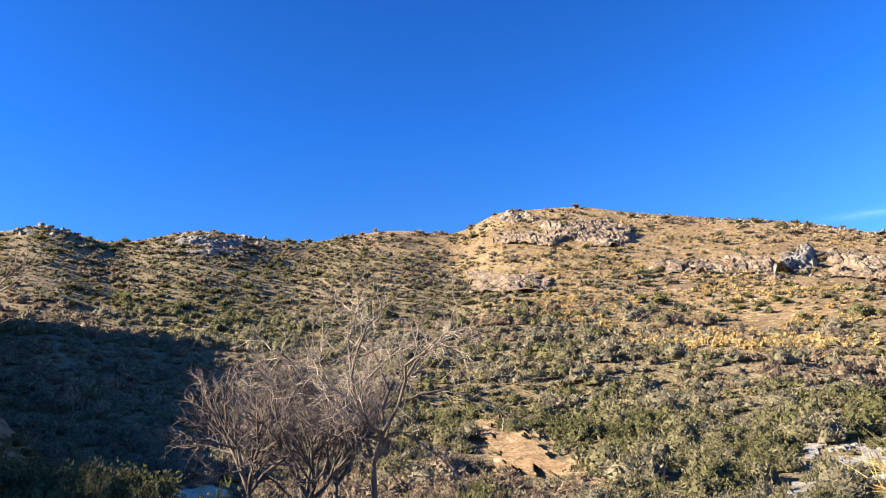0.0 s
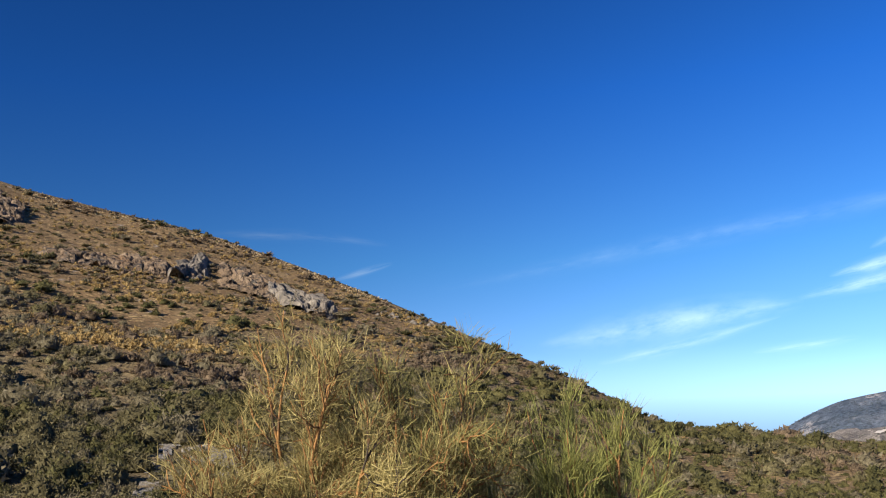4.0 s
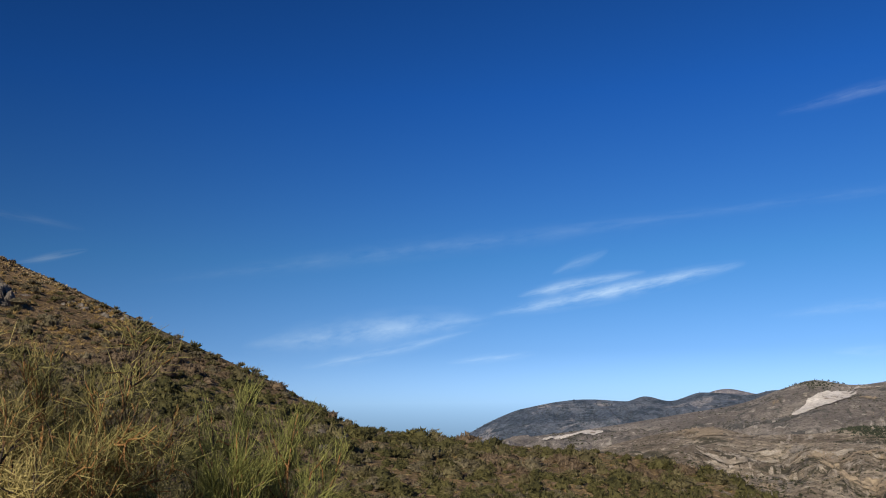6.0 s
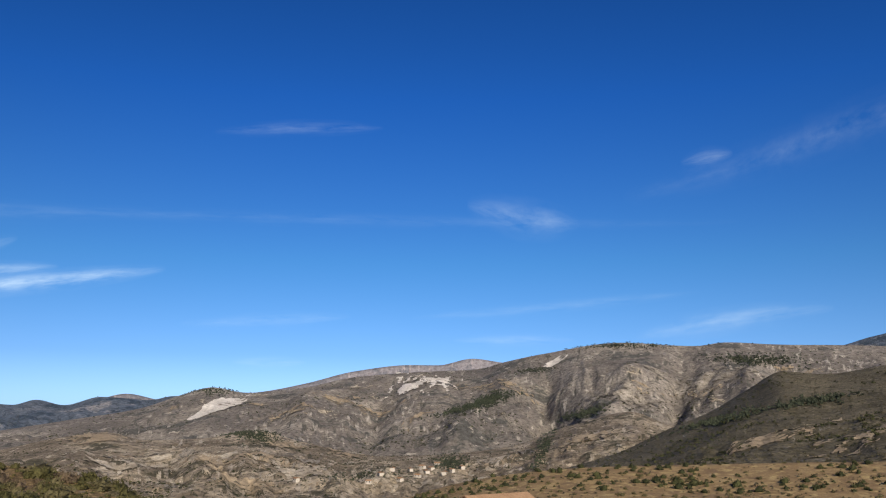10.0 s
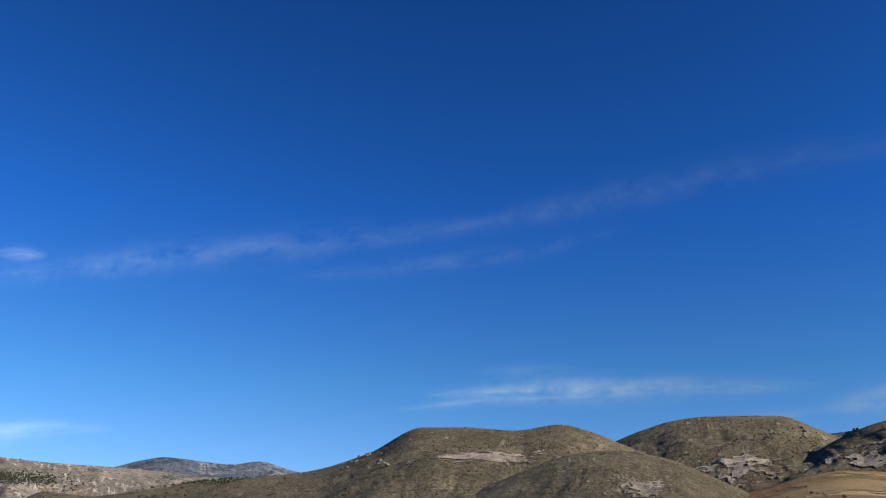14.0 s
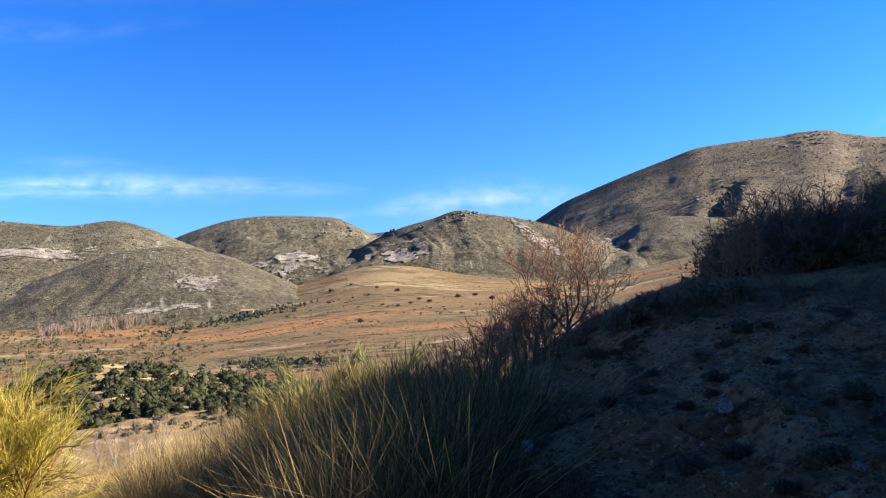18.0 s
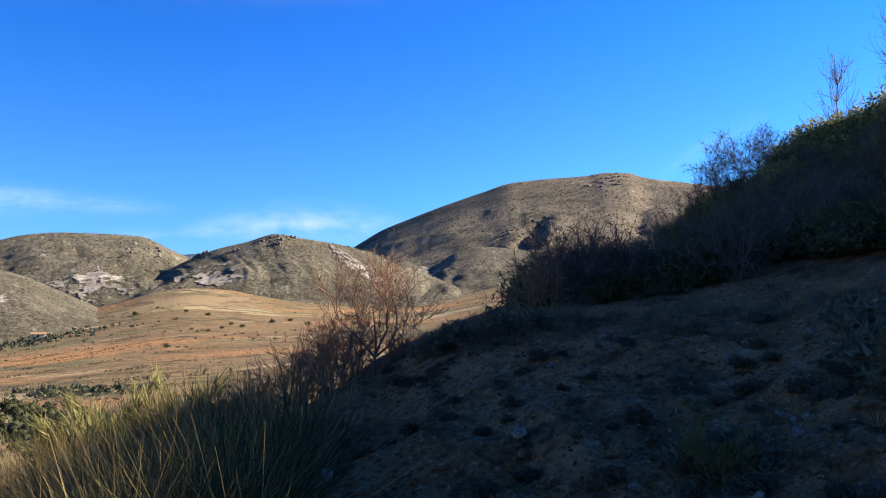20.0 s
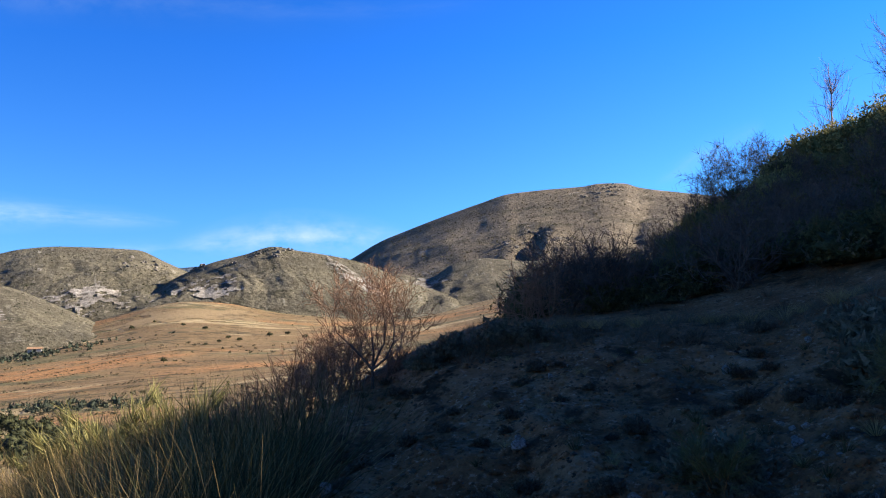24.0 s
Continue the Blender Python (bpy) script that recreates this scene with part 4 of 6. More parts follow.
# ---- the hillside: scree, cut bank, track, rocks ----
patch("scree", HILL, 25.5, -3.4, 5.5, 2.2, M_SCREE, "pale grey scree between shrubs on the hillside", "scree", rough=0.8, seed=3, frag=2.0)
patch("scree", HILL, 28.5, -5.5, 4.0, 1.6, M_SCREE, "pale grey scree low on the hillside", "scree", rough=0.8, seed=8, frag=2.0)
patch("dirt_track", HILL, -17.5, -3.0, 3.2, 0.75, M_TRACK, "pale sunlit dirt track below the trees", "track", rough=0.2, seed=4)
patch("cut_bank", HILL, 4.4, -1.6, 3.0, 1.15, M_CUT, "orange sandy bank cut into the hillside", "bank", tilt=-1.1, rough=0.75, seed=6, lift=0.006, frag=1.0)
patch("cut_bank", HILL, 8.4, -3.6, 1.1, 0.8, M_CUT, "small bare earth bank between shrubs", "bank", tilt=-0.5, rough=0.7, seed=7, lift=0.006)


def blocks(x, y, size, seed):
    """Broken rock: every cell has a height, a tilt and a crack round it."""
    gx_, gy_ = x / size, y / (size * 0.7)
    ix, iy = np.floor(gx_), np.floor(gy_)
    best, second = np.full(x.shape, 9.0), np.full(x.shape, 9.0)
    high = np.zeros(x.shape)
    for dx in (-1, 0, 1):
        for dy in (-1, 0, 1):
            cx, cy = ix + dx, iy + dy
            px, py = cx + hash2(cx, cy, seed), cy + hash2(cx, cy, seed + 1)
            d = np.hypot(gx_ - px, gy_ - py)
            h = hash2(cx, cy, seed + 2) + (gx_ - px) * (hash2(cx, cy, seed + 3) - 0.5) * 1.2 + (gy_ - py) * (hash2(cx, cy, seed + 4) - 0.2) * 1.2
            near = d < best
            second = np.where(near, best, np.minimum(second, d))
            high = np.where(near, h, high)
            best = np.where(near, d, best)
    return high - 0.7 * np.clip(1 - (second - best) / 0.16, 0, 1)


def cliff(b0, e0, b1, e1, deep, high, label, seed, material):
    """A band of broken rock that stands out of the hillside between two bearings."""
    mid = land_by_angle(HILL, (b0 + b1) / 2, (e0 + e1) / 2)[0]
    r = math.hypot(mid[0], mid[1])
    nb_, nv = int(abs(b1 - b0) * r * 0.01745 / 0.22), 44
    u, w = np.meshgrid(np.linspace(0, 1, nb_), np.linspace(-1, 1, nv), indexing="ij")
    b = b0 + (b1 - b0) * u
    s_low = [land_by_angle(HILL, bb, e0 + (e1 - e0) * k - deep)[1] for k, bb in ((0, b0), (0.5, (b0 + b1) / 2), (1, b1))]
    s_top = [land_by_angle(HILL, bb, e0 + (e1 - e0) * k + deep)[1] for k, bb in ((0, b0), (0.5, (b0 + b1) / 2), (1, b1))]
    lo, hi = np.interp(u, (0, 0.5, 1), s_low), np.interp(u, (0, 0.5, 1), s_top)
    g = HILL.at(b, np.clip(lo + (hi - lo) * (w + 1) / 2, 0, 0.99))
    across, up = u * abs(b1 - b0) * r * 0.01745, w * deep * r * 0.06
    rag = fbm(across / 7 + seed, up / 3.5, 4, seed)
    body = np.clip(1.15 - np.abs(w) ** 1.5 - np.abs(2 * u - 1) ** 6 + 3.4 * rag, -0.6, 1)
    lift = body * high * 0.8 * (0.35 + 0.6 * blocks(across, up, 2.6, seed) + 0.28 * blocks(across, up, 0.9, seed + 9))
    lift = np.where(body < 0.05, -0.4, lift)
    out = np.array([-math.sin(radians((b0 + b1) / 2)) * 0.7, -math.cos(radians((b0 + b1) / 2)) * 0.7, 0.75])
    me = sheet_mesh("rock_face", (g + lift[..., None] * out)[:, ::-1])
    me.polygons.foreach_set("use_smooth", np.zeros(len(me.polygons), bool))
    me.materials.append(material)
    return tagged(new("rock_face", me), label, "rock face", kind="structure")


def outcrop(b0, e0, b1, e1, thick, n, lo, hi, pool, label, group, tall=1.0, singly=0.6):
    """A band of boulders on the hillside; the smaller ones are joined."""
    rest = []
    for k in range(n):
        t = (k + rng.uniform(0, 1)) / n
        p, _ = land_by_angle(HILL, b0 + (b1 - b0) * t, e0 + (e1 - e0) * t + rng.uniform(-thick, thick))
        size = rng.uniform(lo, hi)
        if k < n * singly:
            place_stone(pool, p, size, label, "rock", "boulder", group, tall=tall)
        else:
            rest.append((p, size * 0.85))
    if rest:
        stuff("outcrop_rubble", [tri_template(m) for m in pool], np.array([q[0] for q in rest]), np.array([q[1] for q in rest]), pool[0].materials[0], label.replace("boulder", "rubble"), "rocks")


cliff(13.0, 10.3, 22.2, 9.3, 0.42, 1.35, "tan broken rock band across the hillside", 3, M_ROCK)
cliff(25.2, 8.9, 29.6, 7.6, 0.6, 1.6, "pale broken rock face on the hillside", 5, M_ROCK)
cliff(28.6, 7.9, 33.4, 6.5, 0.7, 1.9, "dark cracked rock face on the hillside", 6, M_ROCK_DARK)
cliff(22.0, 9.3, 24.6, 9.3, 0.6, 2.2, "grey rock face beside the dark hollow", 7, M_ROCK_DARK)
cliff(3.6, 13.7, 13.2, 12.6, 1.0, 1.35, "tan broken rock slope below the hilltop", 9, M_ROCK)
cliff(1.6, 10.2, 7.4, 9.9, 0.7, 0.8, "pale broken rock patch on the hillside", 11, M_ROCK)
cliff(-18.5, 13.3, -14.0, 13.2, 0.5, 1.1, "dark broken rock face under the ridge", 13, M_ROCK_DARK)
cliff(52.2, -2.5, 54.6, -2.7, 0.6, 1.1, "dark broken rock on the hill's shoulder", 15, M_ROCK_DARK)
outcrop(4.5, 14.2, 13, 12.2, 0.7, 40, 0.5, 1.4, STONES, "weathered tan limestone boulder near the hilltop", "hilltop boulders")
outcrop(4.2, 14.6, 6.5, 14.8, 0.3, 8, 1.2, 2.4, STONES_DARK, "grey boulder standing on the hilltop", "hilltop boulders")
outcrop(1.8, 10.0, 7.2, 9.6, 0.6, 24, 0.4, 1.0, STONES, "pale limestone boulder in a rocky patch", "pale outcrop boulders")
outcrop(13, 9.9, 22.5, 8.8, 0.5, 44, 0.4, 1.3, STONES, "tan limestone boulder of the long rock band", "rock band boulders")
outcrop(22.4, 9.5, 23.4, 9.6, 0.25, 5, 1.2, 2.0, STONES_DARK, "large grey boulder beside the dark hollow", "rock band boulders")
outcrop(21.5, 8.9, 25, 8.5, 0.3, 14, 0.9, 1.8, STONES, "pale boulder below the dark hollow", "rock band boulders")
outcrop(26, 8.3, 33, 6.0, 0.5, 36, 0.4, 1.3, STONES, "tan limestone boulder of the lower rock band", "rock band boulders")
outcrop(-18.3, 13.9, -12, 13.6, 0.4, 22, 0.9, 2.0, STONES_DARK, "dark boulder below the ridge", "ridge boulders")
outcrop(-28.5, 14.0, -25, 14.3, 0.3, 12, 1.2, 2.4, STONES_DARK, "dark boulder on the ridge", "ridge boulders")
outcrop(-7, 13.0, -3.5, 12.9, 0.5, 18, 0.7, 1.6, STONES, "grey boulder among shrubs on the hill", "ridge boulders")
outcrop(36, 6.6, 40, 5.4, 0.35, 18, 0.6, 1.4, STONES_DARK, "dark rock near the sloping ridge", "ridge boulders")
outcrop(56, -5, 72, -6, 1.0, 22, 0.25, 0.6, STONES, "pale stone among the shoulder's shrubs", "shoulder rocks")
# the dark hollow: two large rocks lean over it
for hb, he, hsize, htall in ((23.0, 9.6, 2.4, 0.9), (24.6, 9.7, 1.8, 0.8)):
    p, _ = land_by_angle(HILL, hb, he)
    place_stone(STONES_DARK, p, hsize, "large grey rock leaning over the dark hollow", "rock", sink=0.3, tall=htall)
sb_, ss_ = rng.uniform(20, 31, 2600), rng.uniform(0.0, 0.24, 2600)
sp_ = HILL.at(sb_, ss_)
sp_ = sp_[fbm(sp_[:, 0] / 2.5, sp_[:, 1] / 2.5, 3, 83) > -0.05]
SCREE_STONES = [stone_mesh(220 + k, 0.7, "stone", M_SCREE, 1) for k in range(5)]
stuff("scree_stones", [tri_template(m) for m in SCREE_STONES], sp_, rng.gamma(2.0, 0.06, len(sp_)) + 0.06, M_SCREE, "grey scree stones strewn between shrubs", "stones")
small = []
for _ in range(1500):
    b, el = rng.uniform(2, 40), rng.uniform(4, 13.5)
    small.append((b, (el + 4.5) / 19.5))
small = np.array(small)
pts = HILL.at(small[:, 0], np.clip(small[:, 1] * rng.uniform(0.9, 1.1, len(small)), 0.3, 0.985))
PEBBLES = [stone_mesh(200 + k, 0.75, "stone", M_ROCK, 1) for k in range(5)]
stuff("loose_stones", [tri_template(m) for m in PEBBLES], pts, rng.gamma(2.0, 0.16, len(pts)) + 0.12, M_ROCK, "scattered pale stones on the hillside", "stones")


# ---- the hillside: shrubs and grass ----
N = 104000
cb, cs = rng.uniform(-34, 86, N), rng.uniform(0.01, 1.0, N)
cp = HILL.at(cb, cs)
cr = np.hypot(cp[:, 0], cp[:, 1])
ce = np.degrees(np.arctan2(cp[:, 2] - EYE, cr))
thick = np.where(ce < hill_cover(cb) + 1.4 * fbm(cp[:, 0] / 9, cp[:, 1] / 9, 3, 77), 1.0, 0.10)
clear = fbm(cp[:, 0] / 11, cp[:, 1] / 11, 4, 55) > np.where(cb > 42, 0.02, 0.16)
scree_zone = (np.abs(cb - 25.5) < 5) & (np.abs(ce + 4) < 2.2)
cut_zone = (np.abs(cb - 4.4) < 3.3) & (np.abs(ce + 1.7 + (cb - 4.4) * 0.42) < 1.35)
track_zone = (np.abs(cb + 17.5) < 4.0) & (ce < -2.2)
chance = np.where(cb > 42, 0.42, 1.0) * (cr / 110) ** 1.7 * thick * np.where(clear, 0.25, 1) * np.where(scree_zone, 0.07, 1) * np.where(cut_zone | track_zone, 0, 1)
keep = rng.uniform(0, 1, N) < np.clip(chance * 2.4, 0, 1)
cb, cp, cr, ce = cb[keep], cp[keep], cr[keep], ce[keep]
# a second sowing on the near part of the slope, where the shrubs stand thickest
N = 9000
nb, ns = rng.uniform(-34, 84, N), rng.uniform(0.0, 0.5, N)
np_ = HILL.at(nb, ns)
nr = np.hypot(np_[:, 0], np_[:, 1])
ne = np.degrees(np.arctan2(np_[:, 2] - EYE, nr))
ok = (ne < hill_cover(nb)) & ~((np.abs(nb - 4.4) < 3.3) & (np.abs(ne + 1.7 + (nb - 4.4) * 0.42) < 1.35)) & ~((np.abs(nb + 17.5) < 4.0) & (ne < -2.2))
ok &= ~((np.abs(nb - 25.5) < 5) & (np.abs(ne + 4) < 2.2) & (rng.uniform(0, 1, N) < 0.93))
ok &= rng.uniform(0, 1, N) < np.clip((nr / 45) ** 1.3, 0, 1) * np.where(nb > 42, 0.28, 1.0)
cb, cp, cr, ce = (np.concatenate(x) for x in ((cb, nb[ok]), (cp, np_[ok]), (cr, nr[ok]), (ce, ne[ok])))
# no two shrubs on one spot
order = rng.permutation(len(cp))
cell = np.floor(cp[order, :2] / np.interp(cr[order], [24, 60, 150], [0.55, 0.7, 0.9])[:, None])
_, first = np.unique(cell[:, 0] * 100003 + cell[:, 1], return_index=True)
order = order[first]
cb, cp, cr, ce = cb[order], cp[order], cr[order], ce[order]
kind_noise = fbm(cp[:, 0] / 13, cp[:, 1] / 13, 3, 91) + rng.normal(0, 0.22, len(cp))
kind_of = np.where(kind_noise < -0.16, 2, np.where(kind_noise < 0.12, 1, 0))
kind_of = np.where((cb > 42) & (kind_noise > -0.35) & (kind_of == 2), 0, kind_of)
kind_of = np.where((kind_noise > np.where(cb > 42, -0.05, 0.42)) | ((np.abs(cb - 2) < 7) & (np.abs(ce - 7.8) < 0.7) & (kind_noise > -0.1)), 3, kind_of)
csize = rng.gamma(2.6, 0.22, len(cp)).clip(0.22, 1.7) * np.interp(cr, [24, 60, 160], [0.8, 0.9, 1.05]) * np.where(cb > 42, 1.0, 1.0)
NEAR_SHRUBS = [[blob_template(3, 1500, 0.075, 10, jitter=0.14) for _ in range(3)] for _ in range(4)]
MID_SHRUBS = [blob_template(2, 330, 0.12, 9, jitter=0.17) for _ in range(8)]
FAR_SHRUBS = [blob_template(2, 120, 0.2, 8, jitter=0.24) for _ in range(8)]
TINY_SHRUBS = [blob_template(1, 62, 0.27, 7, jitter=0.24) for _ in range(8)]
KINDS = [(M_SHRUB_GREEN, "olive-green", "shrub"), (M_SHRUB_GREY, "grey-green", "shrub"), (M_SHRUB_BROWN, "leafless brown", "shrub"), (M_SHRUB_DARK, "dark green", "shrub")]
nearest = np.argsort(cr)[:240]
shared = {}
for k, (mat, word, cat) in enumerate(KINDS):
    for j in range(3):
        v, f = NEAR_SHRUBS[k][j]
        me = fill_mesh(bpy.data.meshes.new("shrub"), v, f)
        me.materials.append(mat)
        shared[k, j] = me
for i in nearest:
    k = int(kind_of[i])
    ob = new("shrub", shared[k, int(rng.integers(3))])
    ob.location, ob.scale, ob.rotation_euler = cp[i], [csize[i]] * 2 + [csize[i] * rng.uniform(0.8, 1.3)], (0, 0, rng.uniform(0, 6.28))
    tagged(ob, KINDS[k][1] + " cushion shrub on the lower hillside", "shrub", "hillside shrubs")
rest = np.ones(len(cp), bool)
rest[nearest] = False
for k, (mat, word, cat) in enumerate(KINDS):
    for pool, sel in ((MID_SHRUBS, cr < 46), (FAR_SHRUBS, (cr >= 46) & (cr < 95)), (TINY_SHRUBS, cr >= 95)):
        i = np.where(rest & (kind_of == k) & sel)[0]
        if len(i):
            stuff("hillside_shrubs", pool, cp[i], csize[i], mat, word + " low shrubs covering the hillside", "shrubs", squash=rng.uniform(0.75, 1.25, len(i)))
TUFTS = [tuft_template(20, 0.4, 0.13) for _ in range(5)]
tb, ts = rng.uniform(-30, 84, 26000), rng.uniform(0.05, 0.99, 26000) ** 0.8
tp = HILL.at(tb, ts)
tr = np.hypot(tp[:, 0], tp[:, 1])
te = np.degrees(np.arctan2(tp[:, 2] - EYE, tr))
good = (rng.uniform(0, 1, 26000) < np.where(te > hill_cover(tb) - 0.5, 0.95, 0.05)) & (fbm(tp[:, 0] / 7, tp[:, 1] / 7, 3, 13) > -0.05)
good &= ~((np.abs(tb - 4.4) < 3.3) & (np.abs(te + 1.7 + (tb - 4.4) * 0.42) < 1.35)) & ~((np.abs(tb + 17.5) < 4.0) & (te < -2.2))
stuff("grass_tufts", TUFTS, tp[good], rng.gamma(3, 0.17, good.sum()).clip(0.2, 1.1) * np.interp(tr[good], [25, 60, 120], [0.4, 0.55, 0.75]) * np.where(tb[good] > 40, 0.6, 1.0), M_STRAW_HILL, "straw-coloured dry grass tufts on the hillside", "grass")

CLUMPS = [blob_template(1, 46, 0.5, 7, jitter=0.2) for _ in range(4)]
gb_, gs_ = rng.uniform(-6, 44, 9000), rng.uniform(0.3, 0.98, 9000)
gp = HILL.at(gb_, gs_)
ge = np.degrees(np.arctan2(gp[:, 2] - EYE, np.hypot(gp[:, 0], gp[:, 1])))
good = (ge > hill_cover(gb_) - 0.2) & (fbm(gp[:, 0] / 12, gp[:, 1] / 5, 3, 63) > 0.2)
stuff("grass_tufts", CLUMPS, gp[good], rng.uniform(0.25, 0.55, good.sum()), M_STRAW_HILL, "golden dry grass clumps on the upper hillside", "grass")

ridge = HILL.at(rng.uniform(13, 37, 900), rng.uniform(0.975, 1.0, 900))
stuff("grass_tufts", CLUMPS, ridge, rng.uniform(0.1, 0.24, 900), M_STRAW_SUNLIT, "grass along the ridge line, paled in colour for sunlight", "grass")

# ---- trees by the track ----
gz = lambda b, r: float(ground_z(r * math.sin(radians(b)), r * math.cos(radians(b))))
put = lambda b, r: at_bearing(b, r, gz(b, r))
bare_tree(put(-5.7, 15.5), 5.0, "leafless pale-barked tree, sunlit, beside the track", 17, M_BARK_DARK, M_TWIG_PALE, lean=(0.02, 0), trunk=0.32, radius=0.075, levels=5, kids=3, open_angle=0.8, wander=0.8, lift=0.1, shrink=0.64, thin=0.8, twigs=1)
for k, (b, r, h, ln) in enumerate([(-13.2, 16.5, 3.9, (-0.02, 0)), (-11.0, 16.0, 3.5, (0.25, 0)), (-8.2, 17, 4.3, (0.05, 0)), (-9.8, 18.5, 4.4, (-0.1, 0))]):
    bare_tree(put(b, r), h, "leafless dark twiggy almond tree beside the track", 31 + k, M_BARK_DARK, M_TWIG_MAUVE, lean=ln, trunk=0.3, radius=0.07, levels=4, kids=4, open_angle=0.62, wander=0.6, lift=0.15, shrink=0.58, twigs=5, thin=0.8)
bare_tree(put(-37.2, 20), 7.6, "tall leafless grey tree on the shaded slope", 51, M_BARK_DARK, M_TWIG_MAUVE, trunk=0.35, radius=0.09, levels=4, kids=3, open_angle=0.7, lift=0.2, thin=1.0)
bare_tree(put(-34.6, 13), 3.4, "leafless grey shrubby tree on the shaded slope", 52, M_BARK_PALE, M_TWIG_GREY, trunk=0.3, radius=0.05, levels=4, kids=3, open_angle=0.9, lift=-0.2, thin=0.8)
broom(put(-15.6, 20), 1.5, 1.0, "rounded yellow-green broom bush beside the track", 61, M_BROOM_GREEN, tufts=320, per=10, wide=0.012, twig=0.3)
broom(put(-3.0, 15), 0.95, 0.7, "pale straw-green broom beside the track", 62, M_BROOM_YELLOW, tufts=200, per=10, wide=0.008)
broom(put(12.5, 14), 0.85, 0.7, "pale straw-green broom beside the track", 63, M_BROOM_YELLOW, tufts=200, per=10, wide=0.008)

# ---- the brooms close by ----
broom(put(27.2, 5.2), 1.7, 0.5, "low straggly broom bush, half dry", 76, M_BROOM_DRY, stems=5, tufts=1200, per=6, twig=0.12, wide=0.0044, loose=0.6, bare=0.4, levels=4, up=0.2, stout=1.3)
broom(put(32.4, 5.5), 2.34, 0.85, "tall straggly broom bush with orange-brown stems", 71, M_BROOM_DRY, stems=7, tufts=3000, per=6, twig=0.12, wide=0.0044, loose=0.6, bare=0.42, levels=4, up=0.2, stout=1.5)
broom(put(38.4, 5.3), 2.2, 0.62, "straggly broom bush, sunlit, half dry", 75, M_BROOM, stems=6, tufts=2200, per=6, twig=0.12, wide=0.0044, loose=0.55, bare=0.38, levels=4, up=0.2, stout=1.4)
broom(put(44.8, 5.9), 1.8, 0.54, "bushy green broom with upright twigs", 73, M_BROOM_GREEN, stems=12, tufts=800, per=9, twig=0.17, wide=0.005, loose=0.38, bare=0.15, levels=2, up=0.5, joints=3, stout=1.1)
broom(put(49.4, 6.1), 2.05, 0.54, "tall green broom with upright twig tips", 74, M_BROOM_GREEN, stems=9, tufts=1000, per=9, twig=0.17, wide=0.005, loose=0.4, bare=0.3, levels=2, up=0.5, joints=3, stout=1.1)


# ---- the shaded bank, its stones and the grass in front of it ----
def upright_template(n, height=1.0, width=0.03, fan=0.55):
    """An upright broom-like brush one unit high."""
    ang, out = rng.uniform(0, 2 * np.pi, n), np.sqrt(rng.uniform(0, 1, n)) * fan
    base = np.stack([np.cos(ang) * out * 0.45, np.sin(ang) * out * 0.45, rng.uniform(0, 0.45, n)], -1)
    ahead = np.stack([np.cos(ang) * out, np.sin(ang) * out, np.ones(n)], -1) + rng.normal(size=(n, 3)) * 0.16
    return blades(base, ahead, rng.uniform(0.35, 0.65, n) * height, width, 0.06, 2)


def mesh_pool(name, templates, material):
    pool = []
    for v, f in templates:
        me = fill_mesh(bpy.data.meshes.new(name), v, f)
        me.materials.append(material)
        pool.append(me)
    return pool


def plant(name, pool, place, size, label, category, group, tall=1.0):
    if isinstance(pool[0], bpy.types.Object):
        m = Matrix.Translation(Vector(place)) @ Matrix.Rotation(rng.uniform(0, 6.28), 4, "Z") @ Matrix.Diagonal((size, size, size * tall, 1))
        return tagged(copy_thing(pool[int(rng.integers(len(pool)))], m), label, category, group)
    ob = new(name, pool[int(rng.integers(len(pool)))])
    ob.location, ob.rotation_euler = place, (0, 0, rng.uniform(0, 6.28))
    ob.scale = (size, size, size * tall)
    return tagged(ob, label, category, group)


# one broom in two copies: colour darkened for shade, lighter for sun
SHADE_BROOMS = [broom((0, 0, -60), 1.0, 0.5, "green broom bush darkened for shade", 400 + k, M_BROOM_SHADE, stems=9, tufts=280, per=8, twig=0.2, wide=0.007, loose=0.35, bare=0.1, joints=1, levels=1) for k in range(3)]
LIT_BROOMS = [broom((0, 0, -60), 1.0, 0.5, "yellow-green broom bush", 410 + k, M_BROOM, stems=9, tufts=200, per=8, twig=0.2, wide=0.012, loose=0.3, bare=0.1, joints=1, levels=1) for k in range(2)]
PATTERNS = SHADE_BROOMS + LIT_BROOMS


def thorn_template(seed, stems=7, radius=0.014, twigs=700, wide=0.008):
    """A leafless bush one unit high: forking stems and a haze of fine twigs."""
    r = np.random.default_rng(seed)
    segs, tips = [], []
    for k in range(stems):
        a, o = r.uniform(0, 6.28), r.uniform(0.2, 0.9)
        grow((math.cos(a) * 0.05, math.sin(a) * 0.05, 0), (math.cos(a) * o, math.sin(a) * o, 1.0), 0.5, radius, 2, 3, r, 0.7, 0.1, segs, tips, 0.66, 0.8)
    s = np.array(segs)
    s[:, 6:8] = np.maximum(s[:, 6:8] * radius / 0.014, radius * 0.16)
    s[:, [2, 5]] /= s[:, 5].max()
    v, f = tubes(s, 3)
    pk = r.integers(len(s) // 5, len(s), twigs)
    v2, f2 = blades(s[pk, 3:6], unit(s[pk, 3:6] - s[pk, :3]) + r.normal(size=(twigs, 3)) * 0.7, r.uniform(0.06, 0.2, twigs), wide, 0.0, 1)
    return np.concatenate([v, v2]), np.concatenate([f, f2 + len(v)])


